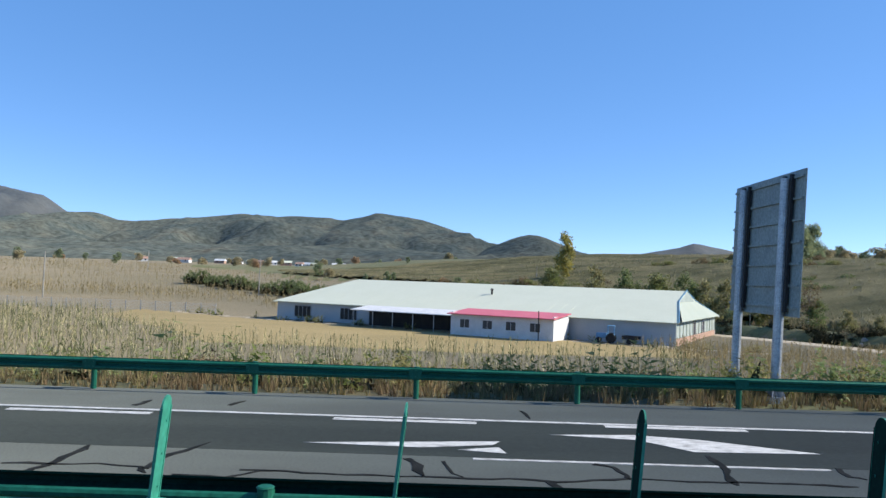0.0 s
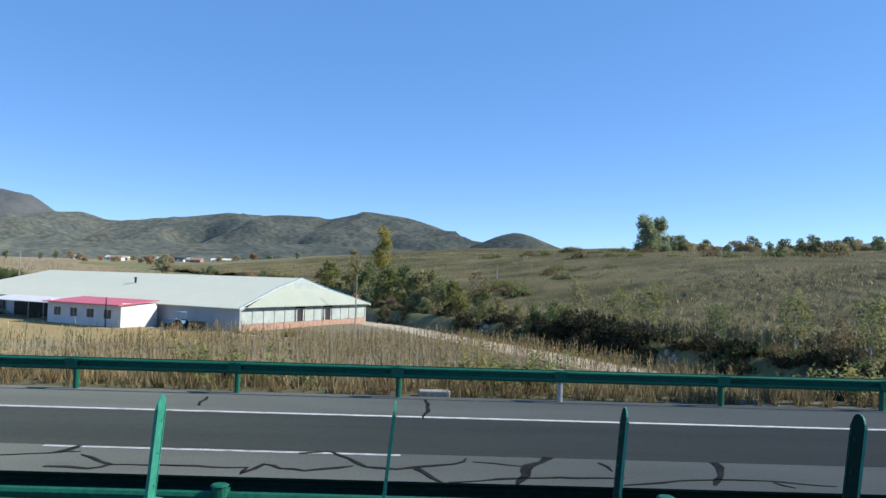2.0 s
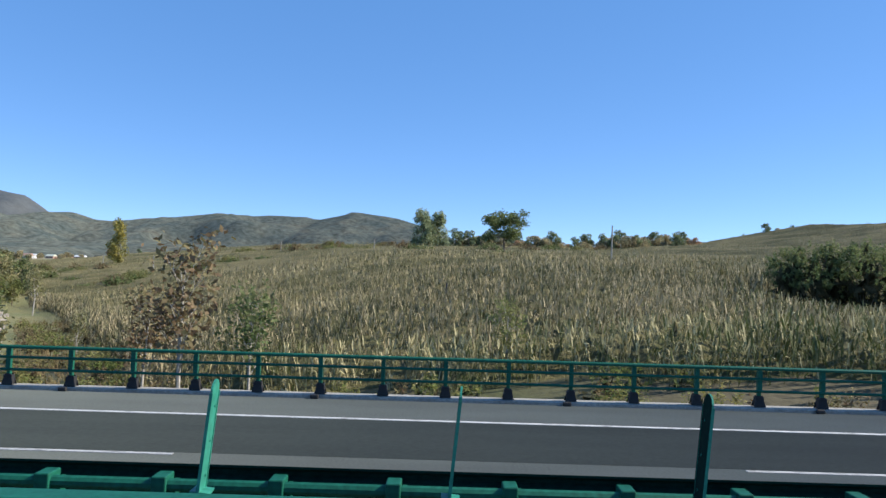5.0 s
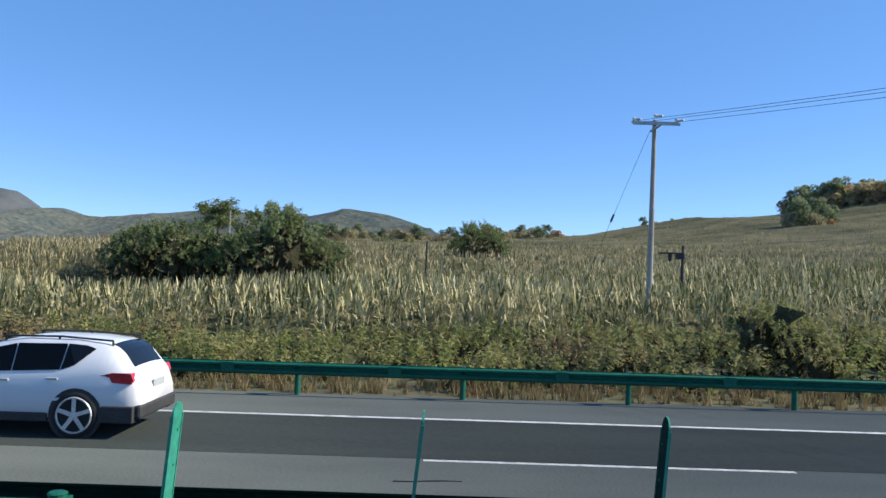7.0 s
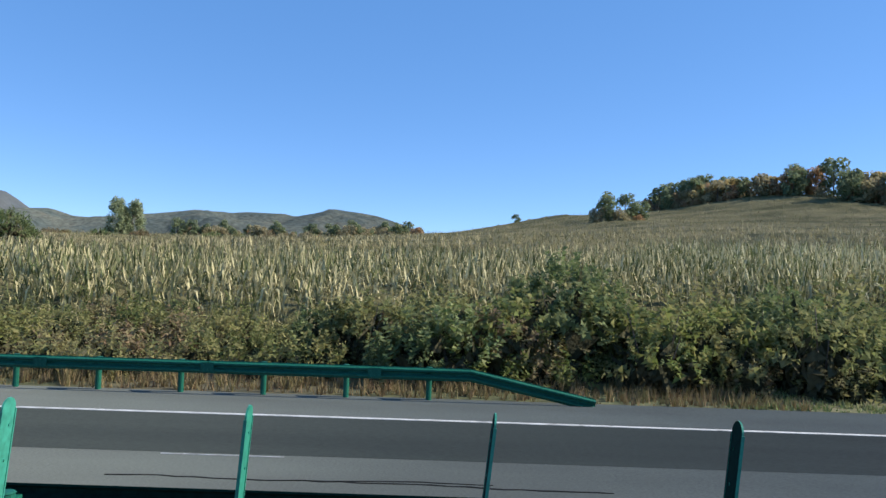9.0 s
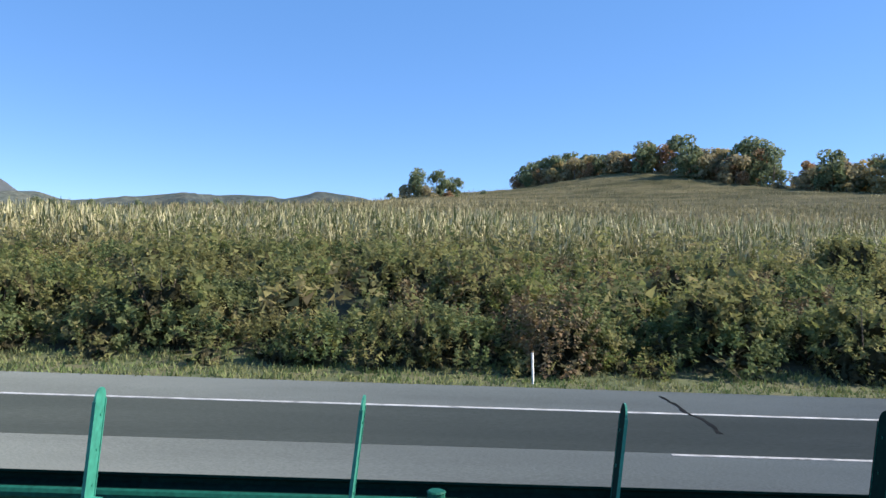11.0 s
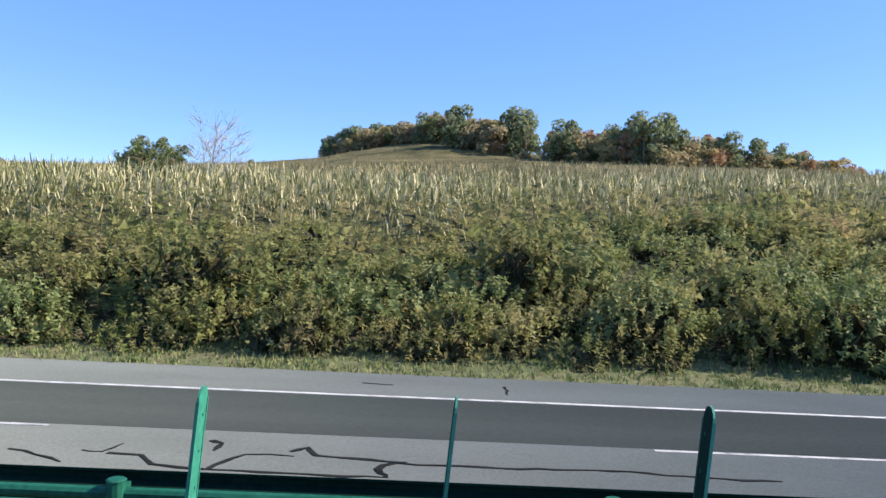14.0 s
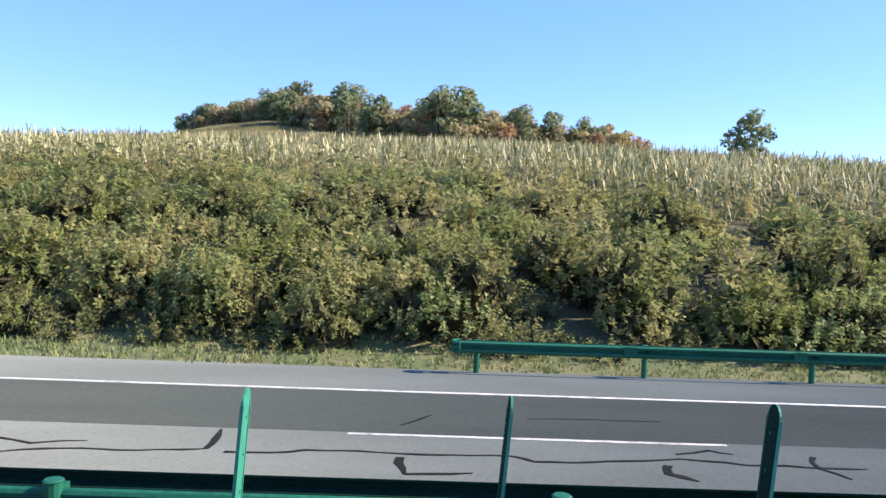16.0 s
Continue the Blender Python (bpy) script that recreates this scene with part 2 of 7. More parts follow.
M_GLASS = glass("tinted_glass", (0.006, 0.007, 0.009))
M_WIN = glass("window_glass", (0.05, 0.06, 0.07), 0.1)
M_ALLOY = mat("alloy_rim", (0.55, 0.56, 0.57), (0.62, 0.63, 0.64), 6, 30, 0.35, metal=0.35, bump=0)
M_SIGN_G = mat("sign_green", (0.008, 0.192, 0.136), (0.012, 0.224, 0.16), 1, 8, 0.45, bump=0)
M_WATER = glass("stream_water", (0.05, 0.06, 0.055), 0.08)
M_PANEL_BACK = mat("panel_back_sheet", (0.40, 0.44, 0.42), (0.46, 0.50, 0.47), 1.5, 12, 0.55, bump=0.05)
M_ALU = mat("aluminium_frame", (0.74, 0.76, 0.77), (0.66, 0.68, 0.69), 3, 20, 0.4, metal=0.2, bump=0.03)
M_SIGNBACK = mat("sign_back", (0.21, 0.245, 0.235), (0.25, 0.285, 0.27), 1.5, 12, 0.55, bump=0.05)
M_PAINT_WORN = mat("worn_road_paint", (0.50, 0.50, 0.485), (0.33, 0.33, 0.32), 6.0, 40, 0.85, bump=0.3, depth=0.003, mid=0.43, c3=(0.12, 0.125, 0.115), stretch=(0.7, 1.4, 1))
M_PANEL = mat("panel_back", (0.32, 0.34, 0.34), (0.37, 0.39, 0.39), 3, 20, 0.5, bump=0, grain=0.3)
M_WIRE = mat("wire_black", (0.016, 0.016, 0.016), (0.024, 0.024, 0.024), 3, 20, 0.6, bump=0)
M_SKIN = mat("ceramic_white", (0.6, 0.6, 0.592), (0.64, 0.64, 0.632), 3, 20, 0.3, bump=0)


# ---- helpers ----
def part(name, bm, material, parent=None, label=""):
    """Links a bmesh as one mesh object under a thing or a part."""
    me = bpy.data.meshes.new(name)
    bm.to_mesh(me)
    bm.free()
    me.materials.append(material)
    ob = new(name, me)
    if parent:
        ob.parent = parent
    return tagged(ob, label)


def piece(name, me, parent, m=None):
    """One more object on a shared mesh."""
    ob = new(name, me)
    ob.parent = parent
    if m is not None:
        ob.matrix_basis = m
    return ob


def thing(name, m, label, category, group=""):
    ob = new(name)
    ob.matrix_basis = m
    return tagged(ob, label, category, group)


def np_mesh(name, v, f, material, smooth=False):
    """A mesh from arrays of places and of triangles or quads."""
    v, f = np.asarray(v, np.float32), np.asarray(f, np.int32)
    me = bpy.data.meshes.new(name)
    n, k = f.shape
    me.vertices.add(len(v))
    me.vertices.foreach_set("co", v.ravel())
    me.loops.add(n * k)
    me.loops.foreach_set("vertex_index", f.ravel())
    me.polygons.add(n)
    me.polygons.foreach_set("loop_start", np.arange(0, n * k, k, dtype=np.int32))
    me.polygons.foreach_set("use_smooth", np.full(n, smooth))
    me.update(calc_edges=True)
    me.materials.append(material)
    return me


def grid_mesh(name, xs, ys, zf, material, smooth=True):
    X, Y = np.meshgrid(xs, ys, indexing="ij")
    Z = zf(X, Y)
    i = np.arange(len(xs) * len(ys)).reshape(len(xs), len(ys))
    f = np.stack([i[:-1, :-1], i[1:, :-1], i[1:, 1:], i[:-1, 1:]], -1).reshape(-1, 4)
    return np_mesh(name, np.stack([X, Y, Z], -1).reshape(-1, 3), f, material, smooth)


def box(bm, x0, x1, y0, y1, z0, z1, m=None, bevel=0.0):
    r = bmesh.ops.create_cube(bm, size=1.0, matrix=Matrix.Translation(((x0 + x1) / 2, (y0 + y1) / 2, (z0 + z1) / 2)) @ Matrix.Diagonal((x1 - x0, y1 - y0, z1 - z0, 1)))
    vs = r["verts"]
    if bevel:
        es = list({e for v in vs for e in v.link_edges})
        g = bmesh.ops.bevel(bm, geom=es, offset=bevel, segments=2, affect="EDGES", profile=0.5)
        vs = list({v for f in g["faces"] for v in f.verts} | {v for v in vs if v.is_valid})
    if m is not None:
        bmesh.ops.transform(bm, matrix=m, verts=vs)
    return vs


def rod(bm, a, b, r0, r1=None, n=8, caps=True):
    """A round bar from a to b."""
    a, b = Vector(a), Vector(b)
    d = b - a
    m = Matrix.Translation((a + b) / 2) @ d.to_track_quat("Z", "Y").to_matrix().to_4x4()
    return bmesh.ops.create_cone(bm, cap_ends=caps, segments=n, radius1=r0, radius2=r0 if r1 is None else r1, depth=d.length, matrix=m)["verts"]


def slab(bm, pts, thick, axis=2):
    """A flat polygon given thickness along an axis."""
    vs = [bm.verts.new(p) for p in pts]
    f = bm.faces.new(vs)
    g = bmesh.ops.extrude_face_region(bm, geom=[f])
    d = [0, 0, 0]
    d[axis] = thick
    bmesh.ops.translate(bm, vec=d, verts=[e for e in g["geom"] if isinstance(e, bmesh.types.BMVert)])
    bmesh.ops.recalc_face_normals(bm, faces=bm.faces[:])


def merge(templates, pos, rot, size, pick):
    """Copies of small triangle shapes (vertices, faces) set out at places, turned and scaled: arrays of one mesh."""
    vs, fs, base = [], [], 0
    for k, (tv, tf) in enumerate(templates):
        sel = np.nonzero(pick == k)[0]
        if not len(sel):
            continue
        c, s = np.cos(rot[sel])[:, None], np.sin(rot[sel])[:, None]
        sc = size[sel][:, None]
        x = (tv[None, :, 0] * c - tv[None, :, 1] * s) * sc + pos[sel, 0:1]
        y = (tv[None, :, 0] * s + tv[None, :, 1] * c) * sc + pos[sel, 1:2]
        z = tv[None, :, 2] * sc + pos[sel, 2:3]
        vs.append(np.stack([x, y, z], -1).reshape(-1, 3))
        fs.append((tf[None] + (np.arange(len(sel)) * len(tv))[:, None, None] + base).reshape(-1, 3))
        base += len(sel) * len(tv)
    return np.concatenate(vs), np.concatenate(fs)

# ---- the lie of the land ----
def sstep(t):
    t = np.clip(t, 0, 1)
    return t * t * (3 - 2 * t)


def road_z(x, y):
    """The carriageways: level, then ever more tilted down on the far side where the bend begins."""
    return np.interp(x, (236, 314, 327, 380, 393, 419, 470), (0, -0.0075, -0.0093, -0.024, -0.028, -0.034, -0.04)) * np.clip(y, -8, 22)


def stream_x(y):
    return np.interp(y, (19, 45, 62, 86, 113, 131, 200, 400), (88, 82, 77, 65, 52, 39, -5, -150))


def path_x(y):
    return stream_x(y) + np.interp(y, (30, 62, 117, 250), (22, 17, 13.5, 14))


def wave(x, y, s, k):
    return np.sin(x / s + k) * np.cos(y / (s * 1.3) - 1.7 * k) + 0.5 * np.sin(x / (s * 0.43) + y / (s * 0.6) + k)


def land(x, y):
    """Height of the natural ground at (x, y)."""
    x, y = np.asarray(x, float), np.asarray(y, float)
    left = -4.35 + 4.6 * sstep((y - 118) / 110) + 0.012 * np.clip(y - 200, 0, 900) + 0.12 * wave(x, y, 14, 1)
    left = left + 3.0 * sstep((x + 20) / -160) * sstep((y - 150) / 200)
    climb = np.interp(x, (60, 124, 190, 240, 283, 320, 420, 490, 560, 620), (0.045, 0.05, 0.052, 0.062, 0.09, 0.09, 0.107, 0.086, 0.068, 0.06))
    crest = np.interp(x, (200, 330, 420, 490), (320, 320, 235, 205))
    bank = np.interp(x, (190, 240, 300, 330, 380, 420, 520), (0, 1.0, 1.0, 1.3, 2.5, 2.6, 2.2)) * sstep((y - 20.5) / 17)
    right = climb * np.clip(np.minimum(y, crest) - 22, 0, None) - 0.006 * np.clip(y - crest, 0, 700) + bank + 0.15 * wave(x, y, 11, 2)
    right = right + 8.0 * np.exp(-((x - 357) / 42) ** 2 - ((y - 282) / 50) ** 2)
    right = right - 1.8 * np.exp(-((x - 162) / 15) ** 2 - ((y - 47) / 12) ** 2)
    w = x - stream_x(y)
    h = left + (right - left) * sstep((w - 16) / (58 + 0.5 * np.clip(y - 100, 0, 200)))
    h = h - 1.9 * np.exp(-(w / 2.8) ** 2) + 1.3 * np.exp(-((w - 6.0) / 2.6) ** 2)
    # road embankment: level verge, then a slope down or up to the land
    t = sstep((y - 20.6) / np.clip(np.abs(h) * 1.6 + 2, 2, 9))
    h = -0.05 * (1 - t) + h * t + road_z(x, np.full_like(y, 20.0)) * np.exp(-np.clip(y - 20, 0, None) / 15)
    # under the bridge the bank falls straight off
    under = sstep((x - 80) / 4) * sstep((159 - x) / 4) * sstep((y - 19.4) / 0.8)
    h = np.where(y > 19.4, h - under * np.exp(-np.clip(y - 20, 0, None) / 6) * 2.5, h)
    near = y < 19.45
    return np.where(near, road_z(x, y) - 0.12 - 0.5 * sstep((-12 - y) / 30), h)


def spread(*segs):
    return np.concatenate([np.arange(a, b, s) for a, b, s in segs] + [[segs[-1][1]]])


ground = tagged(new("ground", grid_mesh("ground", spread((-4400, -600, 300), (-600, -80, 20), (-80, 20, 3.1), (20, 112, 0.9), (112, 540, 3.1), (540, 900, 20), (900, 4500, 300)),
    spread((-4500, -300, 300), (-300, -20, 20), (-20, 19, 3), (19, 60, 0.7), (60, 160, 2.0), (160, 400, 8), (400, 900, 40), (900, 4600, 300)), land, M_SOIL)),
    "rolling farmland of dry grass and bare soil", "ground", kind="structure")
ground.data.materials.append(M_FIELD)
ground.data.materials.append(M_LITTER)
ground.data.materials.append(M_TAN)
ground.data.materials.append(M_SWARD)
for p in ground.data.polygons:
    if p.center.y > 62:
        p.material_index = 3 if p.center.x < stream_x(p.center.y) + 3 else 1
    elif 240 < p.center.x < 500 and p.center.y > 19.4:
        p.material_index = 2 if p.center.y > 22.4 else 4


# ---- mountains on the horizon: ridge lines with spurs ----
def ridge(name, label, xs, zs, y0, deep, base, material, seed):
    """A wooded range; xs, zs: its skyline; deep: how far its foot lies in front of the crest."""
    gx = np.arange(min(xs) - 300, max(xs) + 300, 32.0)
    gy = np.linspace(-deep, deep * 0.6, 46)
    X, Y = np.meshgrid(gx, gy, indexing="ij")
    top = np.interp(gx, xs, zs)[:, None]
    n = np.array([[noise.fractal(Vector((a * 0.0033, b * 0.0018, seed)), 0.8, 2.1, 6) for b in gy] for a in gx])
    u = np.abs(Y) / np.where(Y < 0, deep, deep * 0.6)
    Z = base + (top - base) * (1 - u ** 1.15) + n * 0.32 * (top - base + 60) * u * (1 - u) * 2.8 + n * 5
    i = np.arange(X.size).reshape(X.shape)
    f = np.stack([i[:-1, :-1], i[1:, :-1], i[1:, 1:], i[:-1, 1:]], -1).reshape(-1, 4)
    return tagged(new(name, np_mesh(name, np.stack([X, Y + y0, Z], -1).reshape(-1, 3), f, material, True)), label, "mountain", kind="structure")


def skyline(px, py, y0):
    f = 784 / math.tan(radians(30))
    return [(a - 784) * y0 / f for a in px], [3 + (491 + 0.03 * (a - 784) - b) * y0 / f for a, b in zip(px, py)]


RANGES = (
    ("mountain_range", "wooded autumn mountain range under a clear sky", (-260, 0, 108, 165, 205, 250, 300, 350, 428, 460, 520, 585, 600, 668, 745, 800, 850, 920),
     (400, 392, 376, 376, 390, 393, 388, 386, 377, 384, 382, 387, 391, 378, 388, 408, 430, 452), 3800, 1500, M_HILL, 3.1),
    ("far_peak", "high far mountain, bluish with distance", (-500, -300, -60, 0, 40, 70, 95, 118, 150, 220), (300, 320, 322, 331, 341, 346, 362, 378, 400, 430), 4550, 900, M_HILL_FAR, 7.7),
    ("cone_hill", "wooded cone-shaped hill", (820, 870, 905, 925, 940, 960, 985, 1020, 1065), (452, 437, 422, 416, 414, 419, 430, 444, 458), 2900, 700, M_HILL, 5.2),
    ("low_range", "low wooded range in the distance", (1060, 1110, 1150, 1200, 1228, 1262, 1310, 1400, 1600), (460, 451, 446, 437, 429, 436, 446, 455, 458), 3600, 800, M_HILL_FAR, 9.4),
)
for nm, lab, px, py, y0, deep, mt, sd in RANGES:
    sx, sz = skyline(px, py, y0)
    ridge(nm, lab, sx, sz, y0, deep, 8, mt, sd)
sx, sz = skyline((-300, -100, 0, 60, 130, 200, 280, 380, 470, 560, 660, 760, 860), (425, 420, 418, 421, 424, 430, 428, 432, 436, 434, 440, 446, 456), 2100)
ridge("foothill", "low wooded foothills before the range", sx, sz, 2100, 700, 5, M_HILL, 1.4)

# ---- carriageways ----
def strip(name, y0, y1, material, label, category, x0=-140.0, x1=640.0, top=0.0, thick=0.1, kind="structure", step=1.0):
    """A road layer that follows the tilt of the road, with real thickness."""
    xs = np.arange(x0, x1 + 0.01, step) if (x1 - x0) > step else np.array([x0, x1])
    v = np.array([(x, y, float(road_z(x, y)) + top - d) for x in xs for y, d in ((y0, 0), (y1, 0), (y1, thick), (y0, thick))])
    f = []
    for k in range(len(xs) - 1):
        a, b = 4 * k, 4 * k + 4
        for j in range(4):
            f.append((a + j, b + j, b + (j + 1) % 4, a + (j + 1) % 4))
    e = 4 * (len(xs) - 1)
    f += [(0, 1, 2, 3), (e + 3, e + 2, e + 1, e)]
    ob = new(name, np_mesh(name, v, f, material))
    if label:
        tagged(ob, label, category, kind=kind)
    return ob


road = strip("road", 8.6, 19.35, M_ASPHALT, "worn grey asphalt carriageway with sealed cracks", "road", x1=264.0)
strip("road_pale", 8.6, 19.35, M_ASPHALT_PALE, "older pale asphalt carriageway with branching cracks", "road", x0=264.0)
strip("road_near", -9.5, 5.2, M_ASPHALT, "worn grey asphalt carriageway under the coach", "road")
strip("road_lane_resurfaced", 13.12, 16.42, M_ASPHALT_NEW, "dark resurfaced asphalt lane", "road", x1=264.0, top=0.004, thick=0.02)
strip("road_lane_grey", 13.12, 16.42, M_ASPHALT_GREY, "grey resurfaced asphalt lane", "road", x0=264.0, top=0.004, thick=0.02)
strip("road_edge_line", 16.47, 16.62, M_PAINT, "solid white edge line", "road marking", top=0.005, thick=0.01)
strip("median", 5.25, 8.55, M_SOIL, "bare earth strip between the carriageways", "median", top=0.03, thick=0.15)

# broken lane line: painted dashes
DASHES = (-14.0, 0.6, 15.6, 30.6, 45.8, 60.5, 75.6, 90.6, 105.6, 120.6, 136, 152, 167.5, 183.1, 197.6, 246, 259, 275, 292, 307.3, 322.6, 338.3, 354.5, 370.2, 386.3, 401.8, 417.8, 433, 448)
line = tagged(new("road_lane_line"), "broken white lane line, worn", "road marking", kind="structure")
for x in DASHES:
    strip("dash", 12.94, 13.055, M_PAINT_WORN, "", "", x, x + 6.1, 0.0065, 0.01, step=1.0).parent = line
for x0, x1 in ((218.6, 220.1), (231.3, 233.3)):
    strip("dash_remnant", 12.985, 13.02, M_PAINT_WORN, "", "", x0, x1, 0.0065, 0.01, step=0.5).parent = line


def ribbon(name, pts, widths, material, parent, top):
    """A flat strip laid along points on the road."""
    v, f = [], []
    for k, (x, y) in enumerate(pts):
        a, b = pts[max(0, k - 1)], pts[min(len(pts) - 1, k + 1)]
        dx, dy = b[0] - a[0], b[1] - a[1]
        n = math.hypot(dx, dy) or 1
        w = widths[k] / 2
        for s in (-1, 1):
            px, py = x - s * dy / n * w, y + s * dx / n * w
            z = float(road_z(px, py)) + top
            v += [(px, py, z), (px, py, z - 0.02)]
    for k in range(len(pts) - 1):
        a, b = 4 * k, 4 * k + 4
        f += [(a, b, b + 2, a + 2), (a, a + 1, b + 1, b), (a + 2, b + 2, b + 3, a + 3)]
    f += [(0, 2, 3, 1), (b, b + 1, b + 3, b + 2)]
    me = np_mesh(name, v, f, material)
    ob = new(name, me)
    ob.parent = parent
    bm = bmesh.new()
    bm.from_mesh(me)
    bmesh.ops.recalc_face_normals(bm, faces=bm.faces[:])
    bm.to_mesh(me)
    bm.free()
    return ob


# crack sealant, stretch by stretch: width, then the turns of its course
SEALED_A = ((0.12, (-6.0, 11.25), (-5.9, 11.67), (-5.9, 12.21), (-5.9, 13.11)), (0.08, (-6.6, 11.75), (-5.9, 11.78), (-5.2, 11.91), (-4.5, 11.79), (-4.3, 11.44)), (0.1, (-4.4, 11.69), (-4.4, 12.35), (-4.2, 12.92), (-4.0, 13.61)), (0.075, (-3.9, 11.42), (-3.1, 11.33), (-2.7, 11.78), (-2.0, 11.73), (-1.1, 11.74), (0.2, 11.74), (1.1, 11.79), (1.8, 11.67), (3.0, 12.02), (4.2, 11.96), (5.5, 12.02), (6.5, 11.95)), (0.14, (-0.5, 12.87), (-0.3, 12.4), (-0.2, 11.81)), (0.05, (0.1, 12.75), (0.2, 12.22), (0.4, 11.8)), (0.11, (2.6, 12.89), (2.9, 12.71), (3.0, 12.21), (3.0, 11.95)), (0.12, (4.8, 13.77), (4.8, 13.07), (4.6, 12.14), (4.6, 11.82)), (0.12, (1.7, 11.66), (1.9, 11.19)),)
SEALED_B = ((0.12, (-6.7, 16.97), (-6.6, 17.75)), (0.1, (-4.7, 17.36), (-4.5, 18.02)), (0.06, (1.9, 17.83), (2.0, 16.86)), (0.06, (-3.0, 11.8), (-2.3, 11.78)), (0.09, (6.8, 13.13), (6.7, 12.57), (6.9, 12.42)), (0.09, (17.5, 13.09), (17.4, 12.58), (17.5, 12.08), (17.9, 11.88), (19.5, 11.82), (20.3, 11.81), (20.6, 11.98), (20.7, 12.39), (20.4, 12.83)), (0.06, (16.8, 12.04), (17.5, 12.08)), (0.08, (20.3, 11.81), (21.4, 11.8), (22.1, 12.01), (22.4, 12.34), (22.5, 12.96)), (0.05, (24.2, 14.59), (24.9, 14.29), (25.6, 13.61), (26.2, 12.66)), (0.11, (24.0, 12.87), (24.4, 12.65), (25.0, 12.83), (24.8, 12.14), (25.0, 11.45)),)
SEALED_C = ((0.075, (23.5, 11.76), (23.7, 11.47), (24.3, 11.65), (25.7, 11.91), (26.9, 12.01), (28.0, 12.0), (29.5, 11.96), (30.4, 11.76)), (0.05, (27.9, 11.92), (29.0, 12.62)), (0.07, (20.2, 17.01), (20.4, 18.18)), (0.08, (46.5, 11.66), (47.2, 11.6), (47.4, 11.89), (46.7, 12.45)), (0.07, (47.4, 11.86), (48.7, 11.94), (49.5, 11.93), (49.5, 11.52)), (0.08, (49.5, 11.59), (49.7, 12.16), (50.0, 11.92), (50.4, 11.82), (51.1, 12.2)), (0.09, (50.1, 12.93), (50.6, 13.12), (51.3, 12.16), (51.8, 12.07), (52.7, 12.5), (52.9, 12.91)), (0.12, (52.1, 12.14), (52.5, 11.36)), (0.14, (54.3, 13.15), (53.9, 12.53), (53.8, 11.92), (53.6, 11.38)), (0.045, (53.0, 12.68), (53.9, 12.45)),)
SEALED_D = ((0.065, (52.6, 11.38), (53.8, 11.75), (55.3, 11.88)), (0.12, (57.1, 13.08), (57.0, 12.51), (56.6, 11.63)), (0.055, (55.2, 11.49), (56.1, 11.83), (57.0, 11.99), (58.5, 11.76)), (0.05, (57.6, 11.89), (57.8, 11.6)), (0.06, (55.1, 12.85), (55.2, 12.31)), (0.06, (47.1, 17.2), (46.9, 18.44)), (0.08, (52.1, 18.84), (52.2, 17.28), (52.1, 16.32)), (0.12, (75.4, 18.92), (75.1, 16.43), (75.2, 14.93), (75.4, 13.26), (75.2, 12.25), (75.1, 11.51)), (0.1, (81.4, 18.38), (81.4, 16.75), (81.9, 16.49)), (0.04, (182.7, 11.71), (183.7, 11.81)), (0.07, (203.6, 11.67), (203.9, 12.31), (204.2, 13.24)), (0.05, (204.3, 12.09), (205.6, 11.93), (206.9, 11.8)), (0.07, (203.1, 12.03), (203.4, 12.08)),)
SEALED_E = ((0.04, (231.0, 11.64), (232.8, 11.62), (235.2, 11.64), (238.3, 11.52)), (0.03, (234.0, 11.65), (236.6, 11.72)), (0.09, (293.4, 14.7), (293.5, 15.5), (293.4, 16.68), (293.4, 18.7)), (0.05, (294.9, 11.82), (295.5, 11.83), (296.0, 11.99)), (0.065, (299.4, 11.74), (301.5, 11.74), (302.8, 11.62), (303.6, 11.73), (304.4, 11.61), (305.1, 11.75)), (0.055, (304.3, 12.34), (305.4, 12.09), (306.1, 12.04), (306.3, 11.73), (306.8, 11.76), (307.6, 12.02)), (0.05, (307.4, 12.37), (307.4, 12.0)), (0.065, (321.2, 11.73), (321.8, 11.75), (323.9, 11.65), (325.7, 11.82), (327.1, 11.81)), (0.055, (324.6, 10.96), (324.8, 11.37), (325.3, 11.52), (325.5, 11.12)), (0.11, (327.6, 11.97), (327.9, 11.79), (328.0, 11.55), (327.9, 10.93)),)
SEALED_F = ((0.065, (328.0, 11.57), (328.3, 11.75), (329.7, 11.73), (331.0, 11.6), (331.9, 11.86), (333.6, 12.13)), (0.08, (329.4, 11.69), (329.5, 11.21)), (0.06, (324.4, 14.31), (324.8, 14.37)), (0.05, (324.4, 15.16), (324.6, 14.34)), (0.05, (324.5, 14.77), (324.9, 15.35)), (0.07, (331.0, 18.15), (331.2, 17.3), (331.2, 16.37)), (0.055, (335.4, 11.9), (336.7, 11.77), (337.1, 11.59), (338.2, 11.83), (338.8, 11.64), (340.2, 11.68), (342.3, 11.73), (344.8, 11.85)), (0.12, (338.0, 11.02), (337.8, 11.71), (337.7, 12.25)), (0.045, (338.8, 11.85), (339.0, 12.3)), (0.07, (331.4, 17.39), (331.5, 18.38)), (0.055, (360.7, 11.57), (361.2, 11.34), (361.7, 11.05)), (0.05, (361.7, 11.66), (362.0, 11.62), (362.1, 12.1)),)
